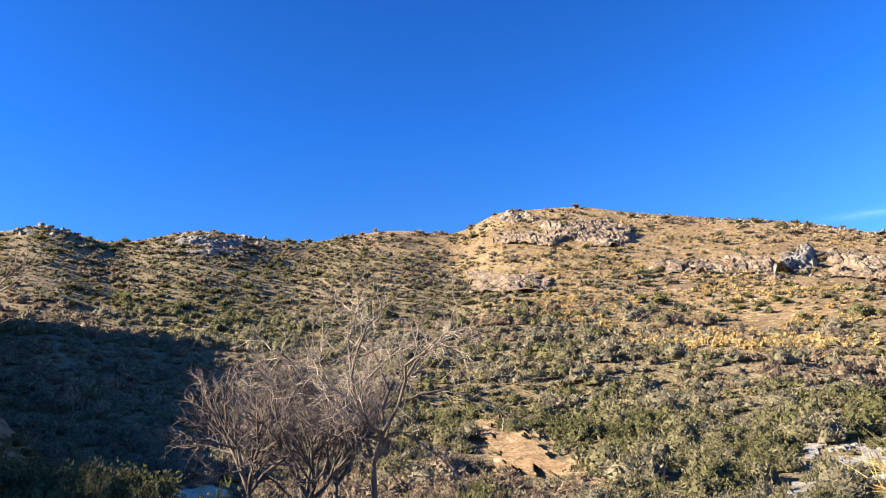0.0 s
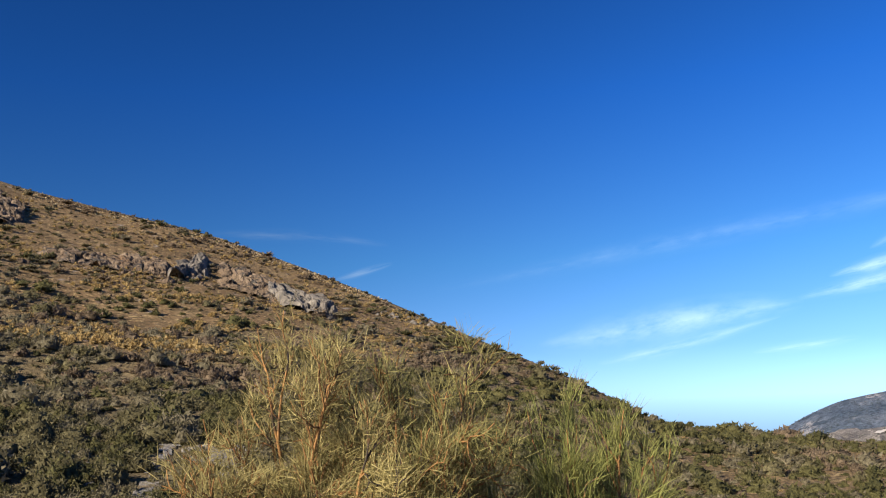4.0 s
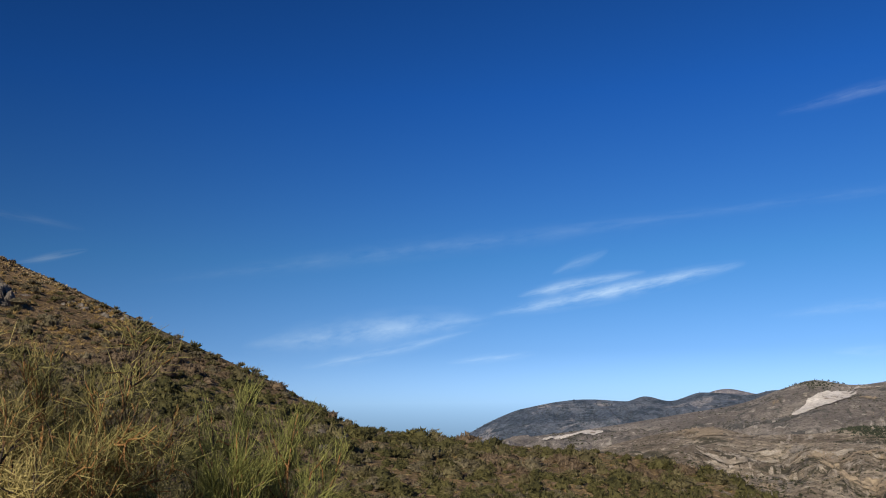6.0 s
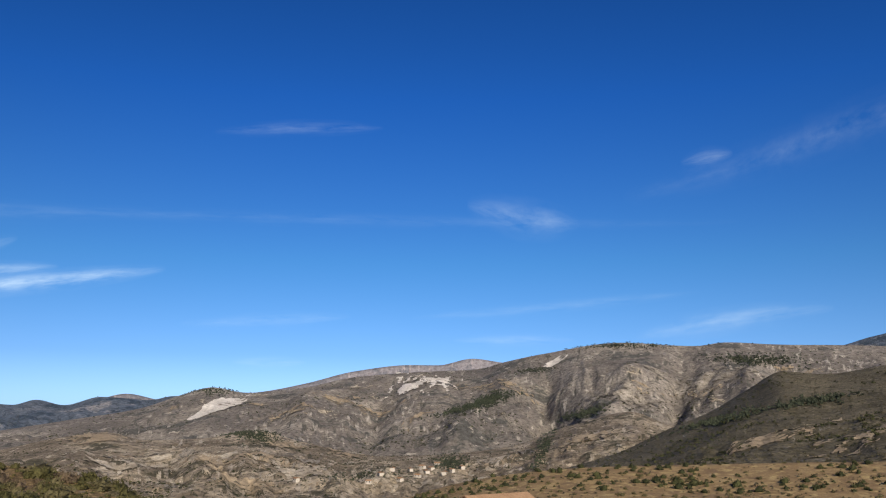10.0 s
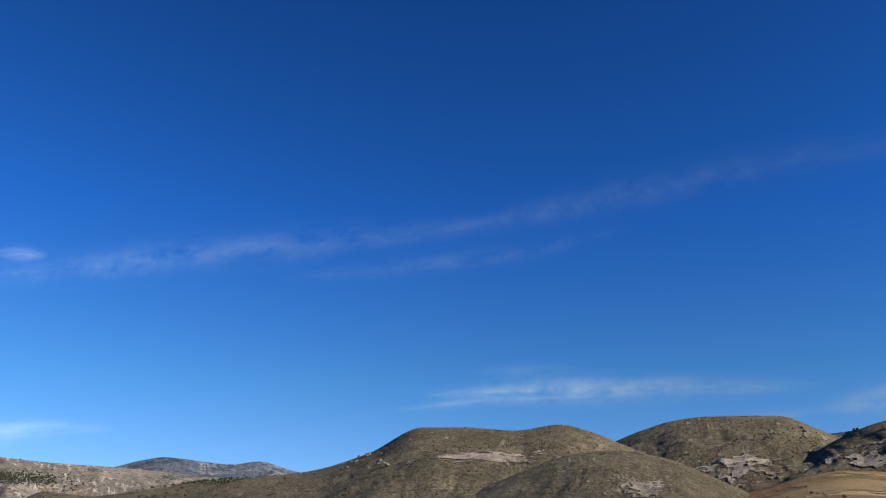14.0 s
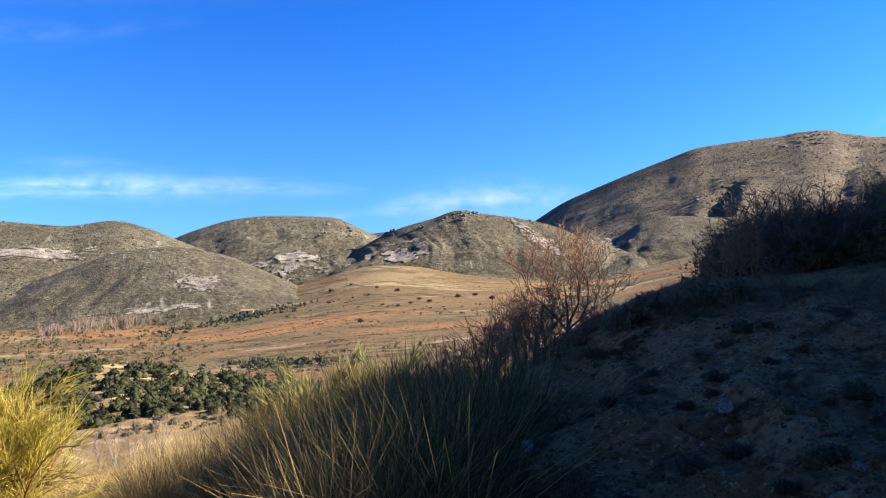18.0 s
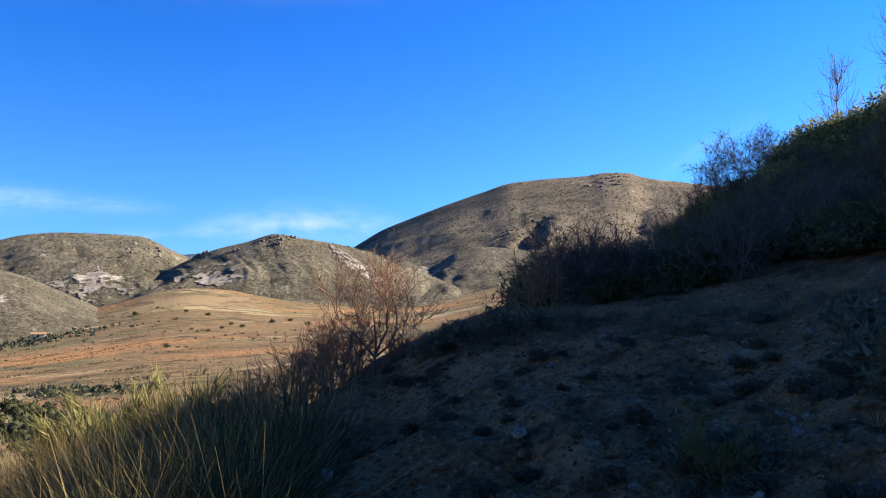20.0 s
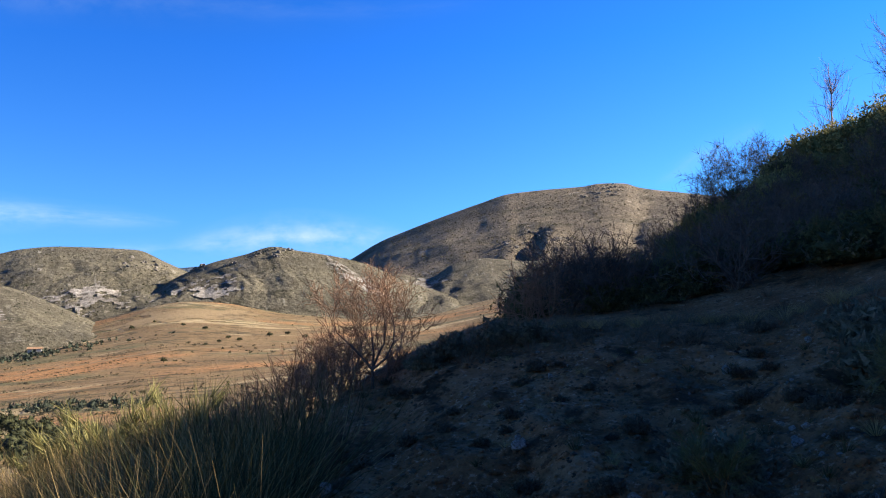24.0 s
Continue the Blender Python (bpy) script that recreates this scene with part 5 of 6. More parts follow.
DENSE = mesh_pool("leafy_bush", [blob_template(3, 1500, 0.085, 12, tall=1.0, jitter=0.22) for _ in range(3)], M_SHRUB_DARK)
CREST_THORNS = mesh_pool("thorn_bush", [thorn_template(320 + k, 9, 0.007, 2200, 0.005) for k in range(3)], M_TWIG_MAUVE)
ROUND_BROOMS = mesh_pool("broom_bush", [blob_template(3, 5000, 0.065, 12, tall=1.0, jitter=0.2) for _ in range(3)], M_BROOM)
THORNS = mesh_pool("thorn_bush", [thorn_template(300 + k) for k in range(3)], M_TWIG_DARK)
RUSTY = mesh_pool("thorn_bush", [thorn_template(310 + k) for k in range(3)], M_TWIG_RED)
CUSHIONS = mesh_pool("shrub", [blob_template(3, 560, 0.13, 10, jitter=0.14) for _ in range(3)], M_SHRUB_GREY)
DRY_CUSHIONS = mesh_pool("shrub", [blob_template(2, 300, 0.2, 9, jitter=0.14) for _ in range(3)], M_SHRUB_BROWN)
DRY_TUFTS = mesh_pool("grass_tuft", [tuft_template(70, 0.5, 0.012) for _ in range(4)], M_STRAW)
GREEN_TUFTS = mesh_pool("grass_tuft", [tuft_template(80, 0.4, 0.014) for _ in range(4)], M_REED)

for _ in range(300):
    b, s = rng.uniform(196, 228), rng.uniform(0.12, 0.97)
    p = UPPER.at(b, s)
    if b < 205 and s < 0.5 and rng.uniform() < 0.6:
        continue
    pick = rng.uniform()
    if pick < 0.32:
        plant("leafy_bush", DENSE, p, rng.uniform(0.5, 1.1), "dense dark green bush on the shaded slope", "bush", "slope bushes", rng.uniform(0.8, 1.2))
    elif pick < 0.42:
        plant("broom_bush", SHADE_BROOMS, p, rng.uniform(0.8, 1.5), "green broom bush darkened for the shaded slope", "bush", "slope bushes")
    elif pick < 0.78:
        plant("thorn_bush", THORNS, p, rng.uniform(0.8, 1.4), "leafless grey thorn bush on the shaded slope", "bush", "slope bushes")
    else:
        plant("cushion_bush", CUSHIONS, p, rng.uniform(0.4, 0.8), "grey-green cushion shrub on the shaded slope", "shrub", "slope bushes")
for b, el, size in [(206.4, 8.2, 1.5), (208.0, 9.0, 1.9), (209.4, 9.6, 2.2), (210.8, 10.0, 2.2), (205.2, 6.2, 1.3), (212.0, 10.4, 1.9), (221.0, 12.5, 2.8), (222.6, 13.4, 2.8), (224, 14.0, 2.6)]:
    plant("thorn_bush", CREST_THORNS, land_by_angle(UPPER, b, el)[0], size, "leafless mauve-grey thorn bush on the crest", "bush", "crest bushes")
for b, el, size in [(213.4, 10.4, 1.7), (214.6, 10.8, 1.9), (215.6, 11.1, 1.9), (216.4, 11.3, 1.5), (217.2, 11.5, 1.8), (218.4, 11.8, 1.8), (212.6, 9.6, 1.4), (219.6, 12.2, 1.9), (211.8, 9.0, 1.3), (220.4, 12.2, 1.6)]:
    plant("broom_bush", ROUND_BROOMS, land_by_angle(UPPER, b, el)[0], size * 0.8, "yellow-green broom bush catching light on the crest", "bush", "crest bushes")
for b, r, size in [(196.2, 14.0, 0.8), (197.2, 14.5, 1.15), (198.4, 14.8, 1.4), (199.6, 15.2, 1.4), (199.0, 16.5, 1.5), (201.0, 15.5, 1.2), (202.2, 15.5, 1.0), (195.4, 14.5, 0.7)]:
    p = UPPER.at(b, math.log(r / 13) / math.log(27 / 13))
    plant("thorn_bush", RUSTY if size < 1.4 else THORNS, p, size, "dark rusty thorn bush at the track's edge", "bush", "track edge bushes")
for b, el, size in [(199.6, 3.6, 1.1), (200.8, 4.0, 1.2), (201.8, 4.4, 0.9), (203.4, 5.0, 0.9)]:
    plant("broom_bush", SHADE_BROOMS, land_by_angle(UPPER, b, el)[0], size, "green broom bush on the slope's edge, darkened for shade", "bush", "slope bushes")
# poplars beyond the crest
def poplar(place, height, label, seed):
    """A slender leafless poplar: one leader with side branches that rise beside it."""
    r = np.random.default_rng(seed)
    tree = thing("poplar", place, label, "tree", "poplars beyond the crest")
    segs, tips, p = [], [], np.array([0.0, 0.0, -0.3])
    for k in range(12):
        q = p + np.array([r.normal(0, 0.05), r.normal(0, 0.05), height / 12])
        segs.append([*p, *q, 0.085 * (1 - k / 12) + 0.012, 0.085 * (1 - (k + 1) / 12) + 0.012])
        p = q
    leader = np.array(segs)
    for _ in range(50):
        h, a = r.uniform(0.35, 0.96), r.uniform(0, 6.28)
        base = leader[int(h * 12), :3]
        grow(base, (math.cos(a) * 0.7, math.sin(a) * 0.7, 1.0), height * (0.06 + 0.22 * (1 - h)) * r.uniform(0.7, 1.2), 0.015, 1, 3, r, 0.35, 0.3, segs, tips, 0.6, 0.5)
    limbs = np.array(segs[12:])
    limbs[:, 6:8] = np.maximum(limbs[:, 6:8], 0.006)
    v, f = tubes(leader, 6)
    link_mesh("trunk", v, f, M_BARK_PALE, tree, True)
    v, f = tubes(limbs, 3)
    tp, td = np.array([t[0] for t in tips]).repeat(2, 0), np.array([t[1] for t in tips]).repeat(2, 0)
    v2, f2 = blades(tp, td + r.normal(size=td.shape) * 0.4, r.uniform(0.15, 0.45, len(tp)), 0.014, 0.0, 1)
    link_mesh("crown", np.concatenate([v, v2]), np.concatenate([f, f2 + len(v)]), M_TWIG_GREY, tree)
    return tree


for k, (b, r, h) in enumerate([(216.2, 43, 9.7), (220.5, 43, 10.6), (223.6, 44, 10.0)]):
    base = at_bearing(b, r, float(UPPER.at(b, 1.0)[2]) - (r - 36) * 0.45)
    poplar(base, h, "slender leafless poplar beyond the crest", 81 + k)
# left of the track: shaded slope seen at the start
for _ in range(200):
    b, s = rng.uniform(324, 343), rng.uniform(0.0, 0.95)
    p = UPPER.at(b, s) if rng.uniform() < 0.6 else BANK.at(b, 0.75 + 0.3 * s)
    if rng.uniform() < 0.2:
        plant("broom_bush", SHADE_BROOMS, p, rng.uniform(0.3, 0.55), "green broom bush darkened for the shaded bank", "bush", "bank bushes")
    else:
        plant("cushion_bush", DENSE, p, rng.uniform(0.25, 0.6), "dark green shrub on the shaded bank", "shrub", "bank bushes")
for b, r in [(-25.2, 26), (-26.4, 27), (-21.0, 27)]:
    plant("thorn_bush", THORNS, HILL.at(b, math.log(r / 24) / math.log(6)), 1.2, "pale leafless bush on the shaded slope", "bush", "slope bushes")

for b, r, size, pool, words, tall in [(-5.2, 19, 0.9, DENSE, "dark green leafy", 1.1), (-2.6, 20, 1.0, DENSE, "dark green leafy", 1.1), (0.4, 20.5, 1.1, DENSE, "dark green leafy", 1.0), (1.7, 21, 1.2, DENSE, "dark green leafy", 1.2), (-0.8, 18, 0.8, DENSE, "dark green leafy", 0.8),
                                        (3.0, 18.5, 1.1, RUSTY, "red-brown leafless", 0.8), (4.4, 19.5, 1.0, RUSTY, "red-brown leafless", 0.8), (6.5, 19, 0.8, RUSTY, "red-brown leafless", 0.8), (-1.6, 17.5, 0.7, DRY_CUSHIONS, "dry brown", 0.9), (-7.0, 16.5, 0.7, CUSHIONS, "grey-green", 0.9), (-3.8, 16.0, 0.75, CUSHIONS, "grey-green", 0.9)]:
    plant("bush", pool, put(b, r), size, words + " bush below the hillside by the track", "bush", "bushes by the track", tall)

# stones and tufts on the bank
bank_stone_pool = [stone_mesh(60 + k, 0.8, "stone", M_STONE) for k in range(4)]
for k in range(270):
    b, s = (rng.uniform(203, 223), rng.uniform(0.05, 0.75)) if k < 110 else (rng.uniform(181, 222), rng.uniform(0.05, 0.98))
    if b < 197 and rng.uniform() < 0.55:
        continue
    place_stone(bank_stone_pool, BANK.at(b, s), float(np.clip(rng.gamma(1.6, 0.026), 0.02, 0.16)), "pale angular stone lying on the gravel bank", "stone", "stone", "bank stones", sink=0.1)
place_stone(bank_stone_pool, BANK.at(182.3, 0.52), 0.14, "upright white stone on the bank", "stone", "stone", sink=-0.1, tall=1.6)
place_stone(STONES_DARK, land_by_angle(BANK, 177.6, -11.5)[0], 0.55, "rounded grey boulder at the foot of the bank", "rock")
gs = BANK.at(rng.uniform(178, 224, 7000), rng.uniform(0.02, 1.0, 7000))
stuff("gravel", [tri_template(m) for m in PEBBLES], gs, rng.gamma(1.3, 0.016, 7000) + 0.008, M_ROCK, "pale gravel strewn over the bank", "gravel")
cs_ = BANK.at(rng.uniform(176, 226, 4200), rng.uniform(0.02, 1.0, 4200))
stuff("soil_clods", [tri_template(m) for m in PEBBLES], cs_, rng.gamma(2.0, 0.022, 4200) + 0.02, M_BANK, "brown clods of earth over the bank", "clods")
ub, us = rng.uniform(186, 228, 520), rng.uniform(0.0, 1.0, 520) ** 1.2
up_ = np.concatenate([UPPER.at(ub, us), BANK.at(rng.uniform(188, 226, 500), rng.uniform(0.88, 1.15, 500))])
stuff("slope_grass", [tuft_template(26, 0.3, 0.02) for _ in range(4)], up_, rng.uniform(0.1, 0.32, len(up_)), M_SHRUB_BROWN, "dull dry grass over the shaded slope", "grass")
for _ in range(90):
    b, s = rng.uniform(183, 223), rng.uniform(0.1, 1.0)
    pool, word = (DRY_TUFTS, "dry") if rng.uniform() < 0.35 else (GREEN_TUFTS, "dark green")
    plant("grass_tuft", pool, BANK.at(b, s), rng.uniform(0.08, 0.24), word + " grass tuft on the shaded bank", "grass", "bank tufts")
for _ in range(80):
    b, s = rng.uniform(182, 224), rng.uniform(0.05, 1.0)
    plant("dry_bush", DRY_CUSHIONS, BANK.at(b, s), rng.uniform(0.07, 0.22), "low dry brown shrub on the shaded bank", "shrub", "bank dry shrubs")
for k in range(70):
    b = 193 + 30 * rng.uniform() ** 1.2
    plant("grass_tuft", DRY_TUFTS, BANK.at(b, 1.0 + rng.uniform(-0.02, 0.1)), rng.uniform(0.18, 0.36), "pale dry grass tuft along the track's edge", "grass", "track edge tufts")
for b, s, size in [(206.5, 0.42, 0.55), (207.2, 0.40, 0.5), (217.5, 0.75, 0.7), (219, 0.7, 0.8), (216, 0.85, 0.6), (189, 0.93, 0.4), (190.5, 0.95, 0.45), (194, 0.96, 0.5), (196, 0.95, 0.4)]:
    plant("cushion_bush", CUSHIONS, BANK.at(b, s), size, "dark cushion shrub on the bank", "shrub", "bank shrubs")
for b, s, size in [(206.8, 0.35, 0.55), (218, 0.6, 0.7)]:
    plant("broom_bush", SHADE_BROOMS, BANK.at(b, s), size, "upright broom on the bank, darkened for shade", "bush", "bank shrubs")

# the leafless sapling and the bushes round it
bare_tree(Vector(BANK.at(185.3, 0.97)), 2.1, "leafless red-brown sapling on the bank's edge", 91, M_BARK_DARK, M_TWIG_RED, trunk=0.12, radius=0.028, levels=5, kids=3, open_angle=0.75, wander=0.7, lift=0.25, shrink=0.64, twigs=2, thin=1.0, name="sapling")
for b, r, size in [(178.5, 11.5, 0.85), (180.0, 12.2, 1.0), (181.6, 12.6, 1.05), (183.2, 12.8, 1.05), (176.8, 11.8, 0.8), (182.4, 11.6, 0.8), (184.2, 12.4, 0.95), (186.4, 12.6, 0.7), (175, 12.2, 0.8), (179.2, 12.9, 1.0), (177.4, 12.8, 0.95), (180.8, 13.4, 1.1)]:
    p = at_bearing(b, r, max(gz(b, r), float(BANK.at(b, 1.15)[2]) - 0.1))
    plant("thorn_bush", RUSTY, p, size, "sunlit red-brown leafless bush beside the sapling", "bush", "bushes by the sapling", 1.25)

# tall grass below the bank
def grass_clump(seed, dry_share):
    """A clump of tall grass: green blades at the heart, dry ones standing out of it."""
    clump = thing("grass_clump", (0, 0, -50), "tall grass clump", "grass", "tall grass clumps")
    for nm, share, mat, fan in (("green_tuft", 1 - dry_share, M_REED, 0.5), ("dry_tuft", dry_share, M_STRAW, 0.8)):
        n = int(440 * share) + 16
        ang, out = rng.uniform(0, 2 * np.pi, n), np.sqrt(rng.uniform(0, 1, n))
        base = np.stack([np.cos(ang) * out * 0.3, np.sin(ang) * out * 0.3, np.zeros(n)], -1)
        ahead = np.stack([np.cos(ang) * out * fan * 0.5, np.sin(ang) * out * fan * 0.5, np.ones(n)], -1) + rng.normal(size=(n, 3)) * 0.3
        v, f = blades(base, ahead, rng.gamma(4, 0.14, n).clip(0.25, 1.1), 0.0075, rng.gamma(1.5, 0.25, n).clip(0, 1.2), 3)
        link_mesh(nm, v, f, mat, clump)
    return clump


green_clumps = [grass_clump(k, 0.15) for k in range(3)]
dry_clumps = [grass_clump(k, 0.75) for k in range(3)]
for _ in range(400):
    b, r = rng.uniform(157.5, 184.5), rng.uniform(5.2, 12)
    if b > 176 and r < 6 + (b - 176) * 0.75:
        continue
    if b < 167 and r < 8.5 or r < 6.4 and b < 176:
        continue
    top = np.interp(b, [158, 163, 170, 178, 184], [0.75, 0.95, 1.25, 1.7, 1.8]) * np.interp(r, [5, 8, 12], [0.75, 1.0, 1.15])
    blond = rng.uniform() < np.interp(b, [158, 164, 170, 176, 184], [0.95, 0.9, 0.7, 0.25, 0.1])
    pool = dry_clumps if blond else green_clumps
    size = top * rng.uniform(0.5, 1.05)
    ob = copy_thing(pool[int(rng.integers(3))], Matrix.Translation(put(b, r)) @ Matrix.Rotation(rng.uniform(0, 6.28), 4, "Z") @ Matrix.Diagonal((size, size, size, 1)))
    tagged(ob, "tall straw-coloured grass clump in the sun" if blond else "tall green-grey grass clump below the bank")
for b, r, size in [(169, 12.5, 1.45), (171, 13, 1.65), (172.6, 13.4, 1.65), (174, 12.6, 1.5), (166.5, 12.8, 1.25), (170, 13.8, 1.6)]:
    plant("broom_bush", LIT_BROOMS, put(b, r), size, "sunlit yellow-green broom behind the tall grass", "bush", "sunlit brooms", 1.1)
broom(put(150.2, 8.4), 1.75, 0.62, "sunlit yellow broom bush beside the dry grass", 95, M_BROOM_YELLOW, stems=16, tufts=900, per=11, twig=0.26, wide=0.006, bare=0.05)
broom(put(146.4, 8.2), 1.6, 0.6, "sunlit yellow broom bush beside the dry grass", 96, M_BROOM_YELLOW, stems=14, tufts=700, per=11, twig=0.26, wide=0.006, bare=0.05)
dg = [put(rng.uniform(142, 168), rng.uniform(7.0, 22)) for _ in range(1500)]
stuff("dry_grass", [tuft_template(28, 0.45, 0.026) for _ in range(4)], np.array(dg), rng.uniform(0.25, 0.55, len(dg)), M_STRAW, "sunlit dry straw grass", "grass")
# dry stems that stand up at the foot of the view
hb = [put(rng.uniform(80, 140), rng.uniform(10, 16)) for _ in range(60)]
stuff("dry_grass", [tuft_template(40, 0.3, 0.012) for _ in range(3)], np.array(hb), rng.uniform(0.3, 0.5, len(hb)), M_STRAW, "dry grass on the edge of the slope", "grass")


for ob in green_clumps + dry_clumps + PATTERNS:
    for child in list(ob.children):
        bpy.data.objects.remove(child)
    bpy.data.objects.remove(ob)


# ---- hillock, field and valley: trees, terraces, houses ----
M_PINE = leafy("dark_pine_wood", (0.026, 0.036, 0.026), (0.062, 0.074, 0.046), 0.0, scale=0.05)
# far woods: the blue of haze is mixed into the leaf colour
M_FARWOOD = leafy("far_woods_haze_tint", (0.05, 0.07, 0.09), (0.09, 0.12, 0.14), 0.0, scale=0.01)
OAK_FAR = [blob_template(2, 70, 0.2, 8, 1.0, 0.14) for _ in range(6)]
SPECKS = [blob_template(1, 0, 0, 6, 1.0, 0.25) for _ in range(8)]
DOT_TREES = [blob_template(1, 10, 0.4, 6, 1.0, 0.2) for _ in range(8)]


def sow(name, land, n, b0, b1, s0, s1, lo, hi, pool, material, label, category, gate=None, tall=(0.8, 1.2)):
    b, s = rng.uniform(b0, b1, n), rng.uniform(s0, s1, n)
    p = land.at(b, s)
    if gate is not None:
        k = gate(p, b, s)
        p = p[k]
    return stuff(name, pool, p, rng.uniform(lo, hi, len(p)), material, label, category, squash=rng.uniform(*tall, len(p)))


def grove(land, b, el, db, de, n, lo, hi, label, material=None, tilt=0.0):
    """A wood or thicket: trees packed on one part of a slope."""
    places = []
    for _ in range(n):
        u = rng.normal(0, 0.5, 2)
        places.append(land_by_angle(land, b + u[0] * db, el + u[1] * de + u[0] * tilt * de)[0])
    return stuff("wood", DOT_TREES, np.array(places), rng.uniform(lo, hi, n), material or M_PINE, label, "wood", squash=rng.uniform(0.9, 1.5, n))


clumped = lambda size, seed, floor: (lambda p, b, s: fbm(p[:, 0] / size, p[:, 1] / size, 3, seed) > floor)
sow("oak_thicket", HILLOCK, 620, 146, 172, 0.2, 1.0, 0.7, 1.5, OAK_FAR, M_OAK, "dark evergreen oak scrub on the hillock", "oaks", clumped(9, 3, -0.22))
sow("dry_shrubs", HILLOCK, 300, 146, 176, 0.0, 1.0, 0.4, 0.8, FAR_SHRUBS, M_SHRUB_GREY, "grey shrubs on the hillock", "shrubs")
sow("spur_shrubs", SPUR, 1300, 94, 150, 0.1, 1.0, 0.6, 1.9, OAK_FAR, M_OAK, "dark round bushes on the spur", "bushes", clumped(22, 5, -0.06))
sow("spur_shrubs", SPUR, 900, 94, 150, 0.1, 1.0, 0.4, 1.0, FAR_SHRUBS, M_SHRUB_GREEN, "olive shrubs on the spur", "shrubs")
sow("spur_scrub", SPUR, 3200, 94, 150, 0.05, 1.0, 0.25, 0.7, SPECKS, M_SCRUB, "low dry scrub over the spur", "scrub", clumped(16, 6, -0.1))
sow("slope_oaks", SLOPE, 2600, 106, 147, 0.15, 0.98, 1.5, 3.6, DOT_TREES, M_OAK, "dark oaks scattered over the valley slope", "oaks", clumped(70, 7, 0.05))
sow("slope_scrub", SLOPE, 4200, 106, 147, 0.1, 1.0, 0.8, 1.8, DOT_TREES, M_SCRUB, "low scrub on the valley slope", "scrub")
for land, b0, b1, n, lo, hi in ((DOME_ONE, 131, 166, 4200, 0.5, 1.3), (DOME_TWO, 156, 178, 3000, 0.6, 1.5), (CONE, 165, 193, 2600, 0.5, 1.1), (FRONT_DOME, 147, 171, 1700, 0.4, 0.9), (FOOTHILL, 185, 214, 1500, 0.5, 1.1)):
    sow("hill_scrub", land, n, b0, b1, 0.02, 1.02, lo, hi, DOT_TREES, M_SCRUB, "low olive scrub dotted over the marl hill", "scrub", clumped(60, 11, -0.1))
    sow("hill_scrub", land, n // 6, b0, b1, 0.05, 1.01, lo * 1.2, hi * 1.3, DOT_TREES, M_OAK, "dark bushes dotted over the marl hill", "bushes", clumped(40, 15, 0.08))
for land, b0, b1, n in ((SLOPE, 106, 147, 2600), (DOME_ONE, 131, 166, 1500), (DOME_TWO, 156, 178, 900), (CONE, 165, 193, 700)):
    sow("slope_bushes", land, n, b0, b1, 0.1, 1.0, 0.7, 1.7, SPECKS, M_OAK, "small dark bushes over the slope", "bushes", clumped(50, 17, -0.02))
sow("mountain_scrub", BIG, 3600, 182, 214, 0.05, 0.99, 1.4, 3.4, DOT_TREES, M_SCRUB, "low brown scrub on the mountain", "scrub")
sow("valley_trees", MIDHILLS, 5200, 56, 128, 0.2, 1.0, 1.2, 2.8, SPECKS, M_OAK, "olive and almond trees over the valley hills", "trees", clumped(90, 19, -0.05))
sow("valley_bushes", MIDHILLS, 6000, 74, 122, 0.25, 1.0, 0.7, 1.5, SPECKS, M_SCRUB, "low bushes dotted over the valley hills", "bushes", clumped(140, 20, -0.15))
sow("range_trees", RANGE, 6000, 68, 140, 0.1, 1.0, 2.0, 4.6, SPECKS, M_OAK, "dark scattered woodland on the range", "trees", clumped(190, 23, 0.02))
sow("range_bushes", RANGE, 7000, 72, 134, 0.1, 1.0, 1.3, 2.6, SPECKS, M_SCRUB, "low bushes dotted over the range", "bushes", clumped(260, 24, -0.15))
sow("far_woods", FAR, 2600, 60, 92, 0.1, 1.0, 4, 9, SPECKS, M_FARWOOD, "dark woods on the distant mountain, painted haze blue", "trees", clumped(300, 27, -0.1))
grove(MIDHILLS, 87.6, -1.95, 1.7, 0.5, 420, 2, 4, "dark pine wood on a valley hill", tilt=-0.6)
grove(MIDHILLS, 100.8, -3.8, 1.1, 0.6, 300, 2, 4, "dark trees round the village")
grove(MIDHILLS, 107.2, -2.8, 0.8, 1.0, 260, 2, 4, "dark trees in a gully of the valley hills", tilt=1.2)
grove(MIDHILLS, 95.5, -4.6, 3.0, 0.3, 160, 1.5, 3, "dark trees along the valley track", tilt=0.8)
grove(RANGE, 102.4, 0.0, 2.6, 0.25, 420, 3.5, 6.5, "dark pine wood across the slope", tilt=2.8)
grove(RANGE, 103.6, 0.35, 1.2, 0.5, 360, 3.5, 6.5, "dark pine wood across the slope", tilt=0.8)
grove(RANGE, 109.9, -0.5, 1.5, 0.3, 260, 3, 6, "dark pine wood on the mid slope", tilt=1.4)
grove(RANGE, 112.5, 4.05, 3.0, 0.2, 200, 3, 6, "dark wood on the ridge")
grove(RANGE, 121.0, 3.0, 2.8, 0.4, 480, 3.5, 6.5, "dark pine wood below the ridge", tilt=-0.4)
grove(RANGE, 106.6, 2.4, 1.5, 0.2, 160, 3, 5, "dark wood near the ridge", tilt=0.6)
grove(RANGE, 85, 0.9, 1.4, 0.25, 160, 3, 6, "dark wood on the peak")
olive_rows = [land_by_angle(MIDHILLS, b + rng.normal(0, 0.02), -4.05 + 0.13 * k + 0.02 * (b - 95) + rng.normal(0, 0.012))[0] for k in range(11) for b in np.arange(91.0 + 0.1 * k, 100.2 - 0.2 * k, 0.2)]
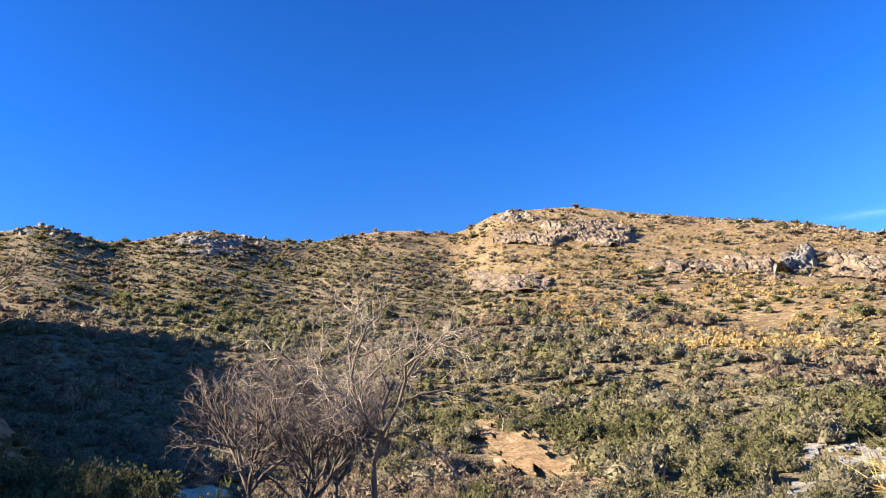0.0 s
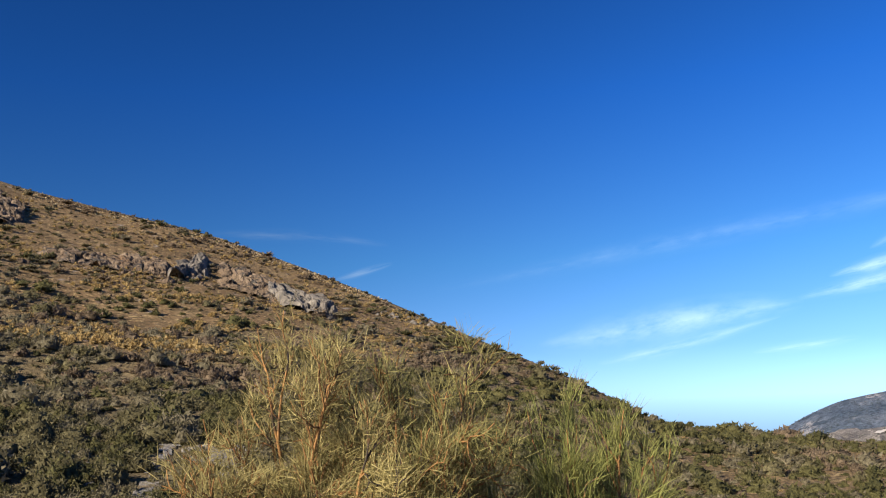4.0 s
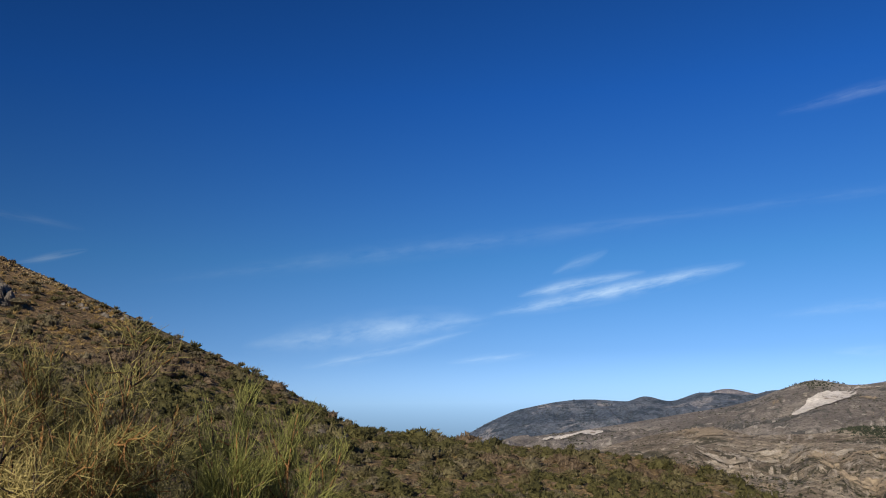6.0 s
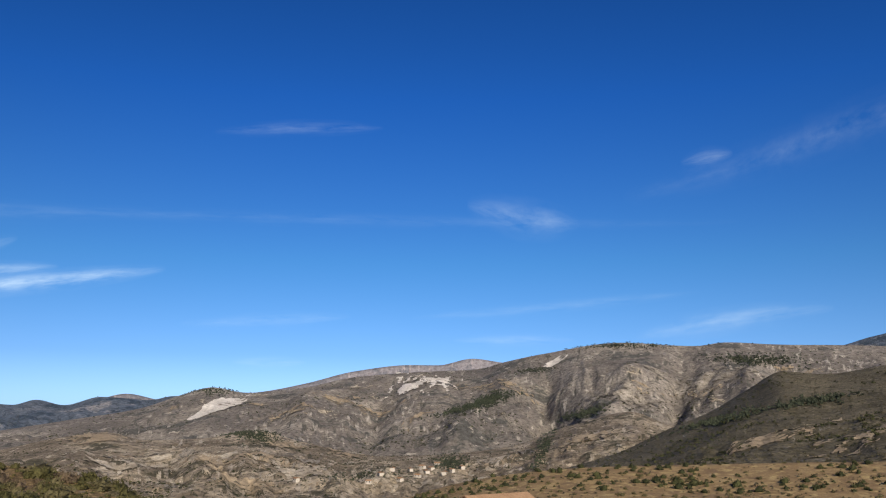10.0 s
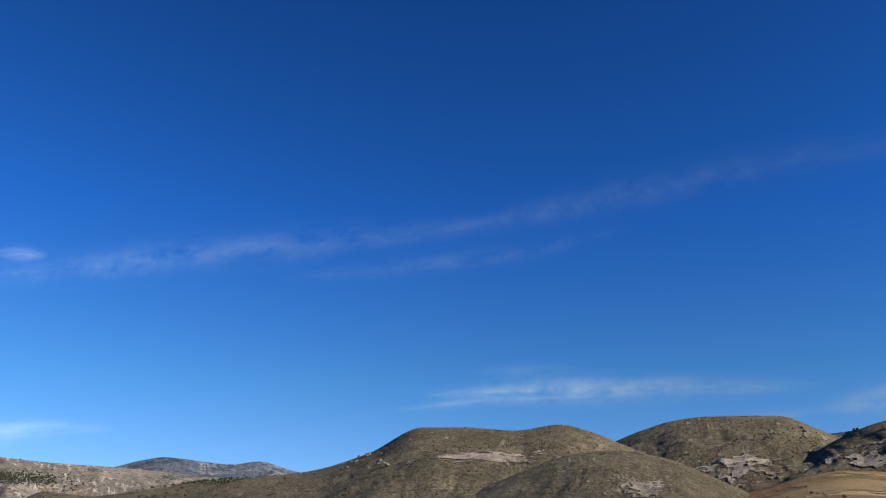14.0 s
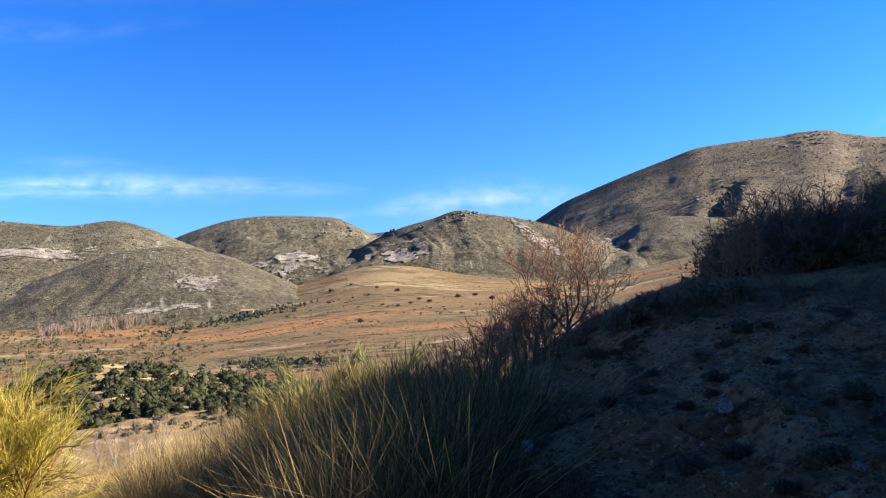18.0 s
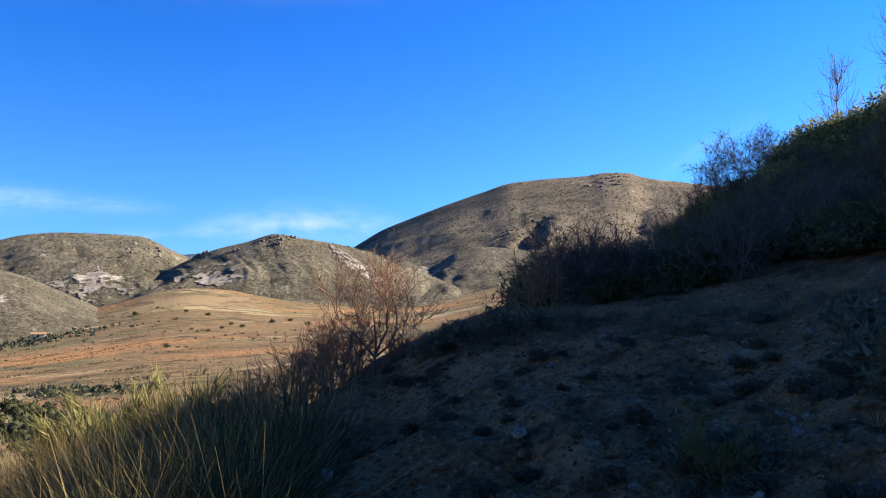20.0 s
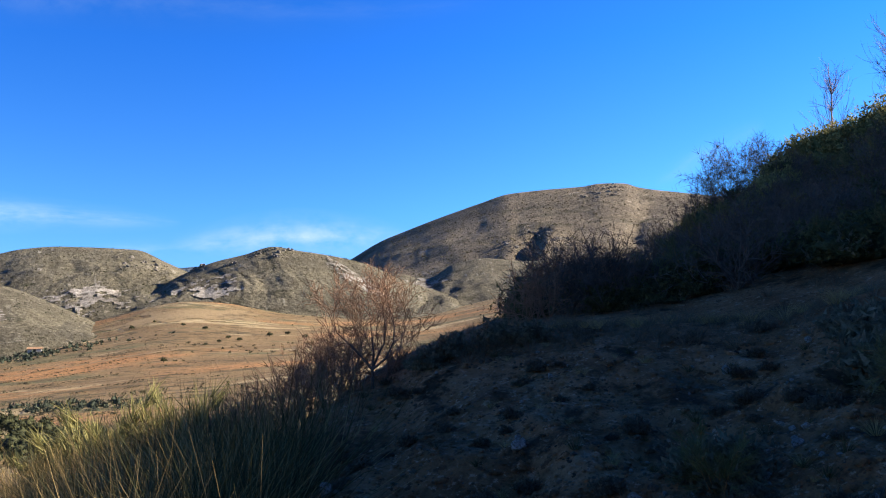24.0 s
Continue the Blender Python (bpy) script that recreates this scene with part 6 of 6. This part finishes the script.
stuff("olive_grove", SPECKS, np.array(olive_rows), rng.uniform(0.9, 1.7, len(olive_rows)), M_OAK, "olive trees planted in rows above the village", "olives", squash=rng.uniform(0.8, 1.1, len(olive_rows)))
grove(SLOPE, 118.5, -0.9, 3.0, 0.25, 220, 2, 4, "dark oak belt along the slope", tilt=3.2)
grove(SLOPE, 124, 0.3, 2.6, 0.25, 180, 2, 4, "dark oak belt along the slope", tilt=1.6)
grove(SLOPE, 133, 3.2, 3.5, 0.25, 160, 2, 4, "dark oaks on the skyline")
grove(SPUR, 133, -3.4, 3, 0.3, 60, 1.2, 2.6, "dark oaks on the spur")
grove(FIELD, 163.5, 0.6, 5.0, 0.25, 170, 1.2, 2.8, "dark trees along the stream bed", tilt=3.2)
grove(FIELD, 166, -2.6, 4.0, 0.35, 140, 0.8, 1.6, "dark shrubs at the field's lower edge")
sow("field_scrub", FIELD, 1300, 140, 200, 0.1, 1.0, 0.7, 1.7, DOT_TREES, M_SCRUB, "dark scrub in patches over the field", "scrub", clumped(35, 41, 0.1))
sow("olive_grove", FIELD, 700, 139, 160, 0.5, 0.97, 1.2, 2.2, DOT_TREES, M_SHRUB_GREEN, "olive trees in rows on terraces", "olives")
sow("field_weeds", FIELD, 2600, 150, 206, 0.15, 1.0, 0.25, 0.7, DOT_TREES, M_SHRUB_BROWN, "dry weeds over the field", "weeds")
# terrace rows: low dry hedges that follow the slope
row_places = []
for k in range(46):
    s0 = 0.30 + 0.0145 * k
    b0 = 156 + rng.uniform(0, 12)
    for j in range(int(rng.integers(20, 60))):
        if fbm(j * 0.21 + 7 * k, k * 3.3, 2, 5) > 0.02:
            row_places.append(FIELD.at(b0 + j * 0.24 + rng.normal(0, 0.08), s0 + 0.0012 * j + rng.normal(0, 0.0012)))
stuff("terrace_rows", DOT_TREES, np.array(row_places), rng.uniform(0.45, 1.15, len(row_places)), M_SCRUB, "dark dry rows along the field terraces", "terrace rows", squash=np.full(len(row_places), 0.6))
# leafless poplars along the stream
stick = [upright_template(40, 1.0, 0.03, 0.3) for _ in range(4)]
pp = [land_by_angle(FIELD, b, np.interp(b, [151, 158, 165], [-0.2, 0.5, 1.6]) + rng.normal(0, 0.15))[0] for b in rng.uniform(151, 165, 150)]
stuff("stream_poplars", stick, np.array(pp), rng.uniform(4, 8, len(pp)), M_TWIG_GREY, "leafless pinkish poplars along the stream", "poplars")
for k, (b, r) in enumerate([(151.5, 52), (152.6, 55), (153.6, 50), (154.8, 54), (155.6, 52), (156.7, 56), (157.6, 53), (158.4, 55), (150.6, 54)]):
    bare_tree(put(b, r), rng.uniform(3.0, 4.2), "grey leafless young poplar below the hillock", 110 + k, M_BARK_PALE, M_TWIG_GREY, trunk=0.2, radius=0.04, levels=3, kids=3, open_angle=0.3, lift=0.6, twigs=3, thin=3.0, name="poplar")


def round_tree(place, size, label):
    """A holm oak: short trunk, dense uneven crown."""
    tree = thing("oak_tree", place, label, "tree", "oaks in the field")
    v, f = tubes([[0, 0, -0.2, 0.02 * size, 0, size * 0.7, 0.12 * size, 0.09 * size], [0, 0, size * 0.6, 0.4 * size, 0.1, size * 1.0, 0.08 * size, 0.03 * size], [0, 0, size * 0.6, -0.35 * size, 0.1, size * 1.1, 0.08 * size, 0.03 * size]], 6)
    link_mesh("trunk", v, f, M_BARK_DARK, tree)
    v, f = blob_template(3, 500, 0.15, 11, 1.0, 0.12, low=-0.6)
    link_mesh("crown", v * size + [0, 0, size * 0.35], f, M_OAK, tree)
    return tree


for b, el, size in [(169.4, 2.2, 2.3), (172.6, 2.35, 1.5), (174.0, 2.1, 1.9), (175.5, 1.4, 1.6), (176.2, 1.25, 1.7), (174.9, 1.2, 1.3), (174.0, 1.05, 1.2), (171.4, 0.0, 1.6), (178.2, 1.5, 2.0), (179.4, 1.6, 1.8), (180.6, 1.3, 2.2), (182.3, 1.4, 2.0), (170.8, 2.6, 1.2), (186, 1.8, 1.6)]:
    round_tree(Vector(land_by_angle(FIELD, b, el)[0]), size, "dark round evergreen oak standing in the field")

# bare faces and scars
M_WHITE = earth("white_quarry_stone", [(0.52, 0.49, 0.45), (0.66, 0.63, 0.58), (0.78, 0.75, 0.70)], [((0.25, 0.2, 0.15), 0.02, 0.58, 0.68)], 60, 0.6, 0.1)
M_TAN = earth("tan_bare_earth", [(0.30, 0.24, 0.165), (0.42, 0.35, 0.25)], [((0.2, 0.165, 0.11), 0.03, 0.56, 0.64)], 60, 0.8, 0.2, contrast=0.35)
M_FALLOW = earth("fallow_soil", [(0.22, 0.16, 0.085), (0.28, 0.21, 0.115)], [((0.15, 0.11, 0.06), 0.05, 0.54, 0.62)], 40, 0.6, 0.5)
M_CREAM = earth("cream_badland", [(0.30, 0.26, 0.20), (0.44, 0.39, 0.31), (0.58, 0.53, 0.44)], [((0.16, 0.14, 0.10), 0.05, 0.54, 0.6)], 30, 1.0, 0.3, contrast=0.35)
M_CLIFF = earth("pale_marl_cliff", [(0.19, 0.17, 0.14), (0.30, 0.275, 0.235), (0.42, 0.39, 0.34)], [((0.12, 0.105, 0.08), 0.06, 0.54, 0.61), ((0.13, 0.115, 0.085), 0.25, 0.55, 0.62)], 25, 1.0, 0.4, contrast=0.35)
patch("quarry", RANGE, 85.4, -0.1, 2.0, 0.34, M_WHITE, "white quarry face on the mountainside", "quarry", tilt=1.7, rough=0.3, seed=5)
patch("quarry", RANGE, 69.4, -2.25, 2.2, 0.07, M_WHITE, "white quarry at the foot of the far mountain", "quarry", rough=0.15, seed=15)
patch("scar", RANGE, 99.3, 1.75, 2.0, 0.5, M_WHITE, "pale landslip scar on the range", "scar", rough=0.6, frag=1.3, seed=25)
patch("scar", RANGE, 107.9, 2.85, 0.8, 0.22, M_WHITE, "small pale scar near the ridge", "scar", tilt=1.0, rough=0.4, seed=35)
patch("pale_cliff", RANGE, 118.2, 1.7, 3.4, 0.75, M_CLIFF, "pale eroded cliffs on the range", "cliff", rough=0.45, frag=1.1, seed=45)
patch("bare_slope", MIDHILLS, 90.6, -4.4, 2.4, 0.6, M_CREAM, "cream eroded badland below the olive grove", "slope", rough=0.6, frag=1.5, seed=47)
patch("bare_slope", MIDHILLS, 86.0, -3.3, 2.4, 0.35, M_CREAM, "cream eroded badland in the valley", "slope", rough=0.6, frag=1.5, seed=48)
patch("pale_cliff", RANGE, 112.6, 0.7, 2.0, 0.9, M_CLIFF, "pale eroded bank on the range", "cliff", rough=0.45, frag=1.1, seed=46)
patch("bare_hill", MIDHILLS, 78.6, -2.1, 1.8, 0.32, M_TAN, "tan bare hilltop in the valley", "hill", rough=0.8, frag=1.2, seed=55)
for k, (b, el, db, de) in enumerate([(82, -3.2, 2.2, 0.4), (86, -3.6, 2.5, 0.4), (91, -4.4, 2.0, 0.5), (94, -3.3, 1.6, 0.25), (96, -4.8, 2.0, 0.5), (90, -2.7, 1.2, 0.2), (104, -3.6, 1.5, 0.25), (110, -2.2, 2.0, 0.35), (79, -4, 2.4, 0.4), (88, -5.2, 2.6, 0.5)]):
    patch("bare_slope", MIDHILLS, b, el, db, de, M_TAN if k % 2 else M_CREAM, "pale bare slope among the valley hills", "slope", tilt=rng.uniform(-1, 1), rough=0.6, frag=1.9, seed=60 + k)
for k, (b, el, db, de) in enumerate([(93.5, 0.2, 1.6, 0.15), (96, -0.6, 1.8, 0.15), (104.5, 1.6, 2.0, 0.2), (90.2, -0.4, 1.4, 0.15)]):
    patch("bare_slope", RANGE, b, el, db, de, M_TAN, "tan bare strip on the range", "slope", tilt=rng.uniform(-1, 1), rough=0.8, frag=1.8, seed=75 + k)
for k in range(110):  # many small eroded faces
    far_one = k % 2
    land = RANGE if far_one else MIDHILLS
    b = rng.uniform(80, 127) if far_one else rng.uniform(76, 112)
    el = rng.uniform(-0.8, 3.0) if far_one else rng.uniform(-5.5, -2.6)
    if el < np.interp(b, land.rows[:, 0], land.rows[:, 4]) - 0.3:
        patch("bare_slope", land, b, el, rng.uniform(0.3, 1.1), rng.uniform(0.06, 0.22), (M_CLIFF, M_TAN, M_CREAM)[k % 3], "small pale eroded face on the hills", "slope", tilt=rng.uniform(-1.5, 1.5), rough=0.7, frag=1.8, seed=200 + k, n=40)
patch("white_cliff", DOME_TWO, 166.8, 4.3, 3.0, 0.75, M_CLIFF, "white eroded cliffs below the dome", "cliff", tilt=0.3, rough=0.45, frag=1.1, seed=81)
patch("white_cliff", DOME_ONE, 151.0, 5.0, 4.5, 0.35, M_CLIFF, "pale rocky band across the marl hill", "cliff", rough=0.45, frag=1.1, seed=82)
patch("white_cliff", FRONT_DOME, 161.0, 3.0, 1.6, 0.6, M_CLIFF, "pale gully face on the marl hill", "cliff", rough=0.45, frag=1.1, seed=83)
patch("white_cliff", FRONT_DOME, 158.0, 1.3, 4.0, 0.25, M_CLIFF, "pale crumbling foot of the marl hill", "cliff", rough=0.45, frag=1.1, seed=84)
patch("white_cliff", DOME_ONE, 147.5, 1.3, 2.5, 0.45, M_CLIFF, "pale crumbling foot of the marl hill", "cliff", rough=0.45, frag=1.1, seed=85)
patch("white_cliff", CONE, 174.2, 4.8, 2.2, 0.7, M_CLIFF, "pale eroded flank of the cone hill", "cliff", rough=0.45, frag=1.1, seed=86)
patch("white_cliff", CONE, 184.2, 5.2, 2.0, 0.45, M_CLIFF, "pale eroded gullies on the cone hill", "cliff", tilt=-1.5, rough=0.45, frag=1.1, seed=87)
patch("white_cliff", FOOTHILL, 188.4, 4.6, 1.8, 0.5, M_CLIFF, "pale rock at the foot of the mountain", "cliff", rough=0.45, frag=1.1, seed=88)
patch("pale_strip", FIELD, 172, 3.0, 6.5, 0.35, M_FALLOW, "pale fallow strip at the head of the field", "field strip", rough=0.6, seed=90, lift=0.0005, frag=0.8)
patch("field_track", FIELD, 170, 0.55, 9, 0.03, M_FALLOW, "pale dirt track across the field", "track", tilt=6, rough=0.1, seed=91, n=90, lift=0.0005)
patch("terrace", SLOPE, 121, -2.3, 3.0, 0.4, M_TAN, "tan bare terraces on the slope", "terrace", tilt=2, rough=0.8, frag=1.8, seed=92)
patch("terrace", SLOPE, 128, -1.2, 3.0, 0.3, M_TAN, "tan bare terraces on the slope", "terrace", tilt=1, rough=0.8, frag=1.8, seed=93)
patch("pale_cliff", SLOPE, 139.8, 0.3, 1.4, 0.7, M_CLIFF, "pale gully in the valley slope", "cliff", tilt=1.6, rough=0.45, frag=1.1, seed=94)
for b, e, size, n in [(201.2, 10.9, 11, 16), (202.3, 10.7, 11, 14), (197.5, 8.3, 11, 9), (195.4, 7.3, 10, 9), (198.6, 7.6, 11, 8)]:
    for _ in range(n):
        p, _s = land_by_angle(BIG, b + rng.normal(0, 0.6), e + rng.normal(0, 0.25))
        place_stone(STONES_DARK, p, size * rng.uniform(0.6, 1.3), "grey crag on the mountain", "rock", "crag", "mountain crags", sink=0.4, tall=0.7)
for land, b0, b1, e0, e1, n in ((CONE, 177, 180, 6.9, 7.5, 14), (CONE, 173, 176, 6.0, 6.7, 12), (DOME_TWO, 168, 171, 6.0, 6.9, 14), (DOME_ONE, 141, 144, 4.2, 5.2, 14)):
    for _ in range(n):
        p, _s = land_by_angle(land, rng.uniform(b0, b1), rng.uniform(e0, e1))
        place_stone(STONES_DARK, p, rng.uniform(3, 7), "dark crag on the marl hill", "rock", "crag", "hill crags")


M_PLASTER = earth("white_plaster", [(0.36, 0.33, 0.29), (0.5, 0.47, 0.42)], [], 2, 0.2, 4)
M_BRICK = earth("orange_plaster", [(0.42, 0.25, 0.14), (0.55, 0.36, 0.22)], [], 2, 0.2, 4)
M_TILE = earth("clay_roof_tiles", [(0.27, 0.165, 0.095), (0.38, 0.255, 0.16)], [], 1.5, 0.5, 5)
M_BLUEROOF = earth("pale_blue_sheeting", [(0.30, 0.45, 0.52), (0.42, 0.56, 0.62)], [], 3, 0.1, 3)
M_WINDOW = earth("dark_window", [(0.02, 0.022, 0.025), (0.04, 0.04, 0.045)], [], 2, 0.0, 3)


def box_bm(w, d, h, x=0, y=0, z=0):
    bm = bmesh.new()
    bmesh.ops.create_cube(bm, size=1, matrix=Matrix.Translation((x, y, z + h / 2)) @ Matrix.Diagonal((w, d, h, 1)))
    return bm


def part(name, bm, material, parent, label=""):
    me = bpy.data.meshes.new(name)
    bm.to_mesh(me)
    bm.free()
    me.materials.append(material)
    ob = new(name, me)
    ob.parent = parent
    return tagged(ob, label)


def house(place, w, d, h, turn, wall, roof, label, windows=3):
    ob = thing("house", Vector(place) + Vector((0, 0, -0.6)), label, "house", "valley houses")
    ob.rotation_euler = (0, 0, turn)
    part("wall", box_bm(w, d, h + 0.6), wall, ob)
    bm = bmesh.new()
    e = 0.4
    prof = [(-d / 2 - e, h + 0.5), (0, h + 0.6 + d * 0.22), (d / 2 + e, h + 0.5), (d / 2 + e, h + 0.75), (0, h + 0.85 + d * 0.22), (-d / 2 - e, h + 0.75)]
    ends = [[bm.verts.new((x, y, z)) for y, z in prof] for x in (-w / 2 - e, w / 2 + e)]
    for k in range(6):
        bm.faces.new((ends[0][k], ends[0][(k + 1) % 6], ends[1][(k + 1) % 6], ends[1][k]))
    bm.faces.new(ends[0][::-1])
    bm.faces.new(ends[1])
    part("roof", bm, roof, ob)
    for side in (-1, 1):
        for k in range(windows):
            x = (k + 0.5) / windows * w - w / 2
            part("window", box_bm(1.1, 0.12, 1.3, x, side * d / 2, h * 0.5 + 0.4), M_WINDOW, ob)
    part("door", box_bm(1.2, 0.14, 2.1, w * 0.12, -d / 2, 0.6), M_WINDOW, ob)
    return ob


for b, el, w, turn, roof in [(99.6, -4.3, 10, 0.3, M_TILE), (98.7, -4.75, 8, 0.9, M_TILE), (100.5, -4.6, 9, -0.4, M_TILE), (97.5, -5.0, 8, 0.5, M_TILE), (96.2, -4.6, 9, 0.2, M_TILE), (101.7, -4.15, 8, 0.1, M_TILE), (95.4, -5.1, 7, 1.2, M_TILE), (99.0, -4.1, 9, 0.7, M_TILE), (98.2, -4.3, 8, 0.2, M_TILE), (100.0, -4.0, 8, 1.0, M_TILE), (101.0, -4.45, 7, 0.4, M_TILE), (97.0, -4.35, 9, -0.2, M_TILE), (90.6, -5.0, 7, 0.5, M_TILE), (99.3, -4.55, 10, 0.1, M_TILE)]:
    house(land_by_angle(MIDHILLS, b, el)[0], w * 0.9, w * 0.6, 3.2, turn, M_PLASTER, roof, "white village house with a clay roof in the valley", 2)
house(land_by_angle(SLOPE, 138.5, -1.15)[0], 11, 7, 3.6, 0.6, M_BRICK, M_TILE, "orange farmhouse with a clay roof on the slope", 4)
house(land_by_angle(SLOPE, 139.9, -1.2)[0], 10, 7, 5.0, 0.5, M_PLASTER, M_TILE, "pale farm building beside the farmhouse", 2)
house(land_by_angle(SPUR, 104.0, -7.3)[0], 16, 8, 3.2, -1.2, M_BRICK, M_TILE, "low farm building with an ochre roof", 4)
house(land_by_angle(FIELD, 147.4, -0.25)[0], 8, 5, 2.2, 0.5, M_BRICK, M_BLUEROOF, "low farm shed with pale blue sheeting", 3)
house(land_by_angle(FIELD, 163.8, 0.75)[0], 6, 4, 2.4, 0.2, M_PLASTER, M_TILE, "small white field hut", 1)

# ---- thin high clouds ----
def cloud_material():
    m, n, l, b = nodes_of("thin_cirrus")
    uv = n.new("ShaderNodeUVMap")
    sep = n.new("ShaderNodeSeparateXYZ")
    l.new(uv.outputs["UV"], sep.inputs[0])
    wisps = noise_node(n, l, uv.outputs["UV"], 1.0, 8, 0.62, (0.8, 2.2, 1))
    edge = n.new("ShaderNodeMath")
    edge.operation = "PINGPONG"
    edge.inputs[1].default_value = 0.5
    l.new(sep.outputs["Y"], edge.inputs[0])
    soft = ramp_node(n, l, edge.outputs[0], [(0.0, (0, 0, 0)), (0.2, (0.16, 0.16, 0.16)), (0.5, (1, 1, 1))])
    fine = ramp_node(n, l, wisps, [(0.34, (0, 0, 0)), (0.64, (1, 1, 1))])
    g = n.new("ShaderNodeAttribute")
    g.attribute_name = "veil"
    a = n.new("ShaderNodeMath")
    a.operation = "MULTIPLY"
    l.new(soft, a.inputs[0])
    l.new(fine, a.inputs[1])
    a2 = n.new("ShaderNodeMath")
    a2.operation = "MULTIPLY"
    l.new(a.outputs[0], a2.inputs[0])
    l.new(g.outputs["Fac"], a2.inputs[1])
    em = n.new("ShaderNodeEmission")
    em.inputs["Color"].default_value = (0.72, 0.88, 1.0, 1)
    glow = n.new("ShaderNodeAttribute")
    glow.attribute_name = "glow"
    l.new(glow.outputs["Fac"], em.inputs["Strength"])
    tr = n.new("ShaderNodeBsdfTransparent")
    mx = n.new("ShaderNodeMixShader")
    l.new(a2.outputs[0], mx.inputs[0])
    l.new(tr.outputs[0], mx.inputs[1])
    l.new(em.outputs[0], mx.inputs[2])
    l.new(mx.outputs[0], n["Material Output"].inputs["Surface"])
    return m


M_CLOUD = cloud_material()


def cloud(points, width, density, label):
    """A streak of cirrus through bearings and height angles, fading to its ends."""
    pts = np.array(points, float)
    n, m = 60, 10
    t = np.linspace(0, 1, n)
    kt = np.linspace(0, 1, len(pts))
    b = smooth_rows(t, kt, pts[:, 0]) if len(pts) > 2 else np.interp(t, kt, pts[:, 0])
    e = smooth_rows(t, kt, pts[:, 1]) if len(pts) > 2 else np.interp(t, kt, pts[:, 1])
    w = 1.5 * width * np.sin(np.pi * np.clip(t * 0.94 + 0.03, 0, 1)) ** 0.5
    v = np.linspace(-0.5, 0.5, m)
    el = np.radians(e[:, None] + v[None] * w[:, None])
    bb = np.radians(np.broadcast_to(b[:, None], el.shape))
    r = 4750.0
    g = np.stack([r * np.cos(el) * np.sin(bb), r * np.cos(el) * np.cos(bb), EYE + r * np.sin(el)], -1)
    me = sheet_mesh("cloud", g)
    span = abs(pts[-1, 0] - pts[0, 0])
    uv = me.uv_layers.new(name="UVMap")
    idx = np.zeros(len(me.loops), np.int32)
    me.loops.foreach_get("vertex_index", idx)
    uu = (t[:, None] * span * 0.35 + pts[0, 0]) * np.ones((1, m))
    vv = np.broadcast_to(v[None] + 0.5, (n, m))
    uv.data.foreach_set("uv", np.stack([uu.ravel()[idx], vv.ravel()[idx]], -1).astype(np.float32).ravel())
    at = me.attributes.new("veil", "FLOAT", "POINT")
    fade = (np.sin(np.pi * t) ** 0.7)[:, None] * np.ones((1, m)) * density * 0.36
    at.data.foreach_set("value", fade.astype(np.float32).ravel())
    lit = me.attributes.new("glow", "FLOAT", "POINT")
    lit.data.foreach_set("value", np.interp(np.repeat(b, m), [30, 45, 60, 125, 142, 165], [0.4, 0.75, 1.0, 0.9, 0.65, 0.33]).astype(np.float32))
    me.materials.append(M_CLOUD)
    ob = new("cloud", me)
    ob.visible_shadow = False
    return tagged(ob, label, "cloud", kind="structure")


for pts, w, d in [
        ([(33.0, 8.8), (37.2, 9.9)], 0.5, 0.9), ([(24, 11.9), (30, 11.9), (37, 11.2)], 0.8, 0.35), ([(47, 3.8), (55.7, 4.9), (64.5, 5.8)], 2.2, 0.9), ([(51, 2.4), (56, 3.3), (63, 4.9)], 0.9, 0.7),
        ([(64, 6.0), (72.7, 7.4), (81.5, 8.9)], 1.2, 1.5), ([(66, 7.2), (70, 7.9), (75, 8.6)], 1.0, 1.2), ([(68.5, 8.7), (72.5, 10.2)], 0.9, 0.5), ([(61, 2.7), (67.5, 3.3)], 0.6, 0.6),
        ([(40, 8.0), (60, 10.7), (82, 12.6)], 1.4, 0.2), ([(84, 18.2), (90, 18.9), (96, 19.2)], 0.9, 0.35), ([(102, 13.9), (106.2, 12.9), (110, 12.5)], 2.3, 0.6), ([(67, 11.9), (95, 12.8), (121, 12.1)], 0.9, 0.14),
        ([(86, 2.9), (91, 2.9)], 0.7, 0.5), ([(101, 4.5), (109.5, 4.5)], 0.8, 0.5), ([(113.5, 4.7), (119, 5.6), (126, 6.2)], 1.5, 0.6), ([(82.5, 5.3), (94, 6.1)], 0.9, 0.4), ([(98, 6.0), (108, 6.8), (118, 7.6)], 0.8, 0.3),
        ([(113, 14.1), (122, 16.0), (129.3, 17.8), (142.5, 20.0), (159, 21.8)], 2.6, 0.24), ([(135.5, 16.7), (145, 18.0), (152.2, 18.9), (161.5, 20.4)], 1.8, 0.17), ([(117, 16.2), (120.5, 16.6)], 1.2, 0.45),
        ([(146, 9.1), (154, 9.5), (161.6, 9.5), (172.5, 9.3)], 2.0, 1.25), ([(118, 5.6), (123.5, 6.4)], 0.9, 0.4), ([(144, 8.1), (152, 8.9), (162, 9.1)], 1.0, 0.6), ([(171.5, 7.6), (180, 8.3), (188, 8.2)], 2.8, 1.7),
        ([(146, 20.4), (158, 22.2), (170, 23.4), (195, 23.8)], 2.8, 0.2), ([(205, 11.0), (212.5, 14.2)], 2.0, 0.35), ([(149, 10.6), (157, 11.0)], 1.2, 0.25), ([(165, 6.6), (172, 7.6)], 1.4, 0.9)]:
    cloud(pts, w, d, "thin white cirrus streak in the blue sky")
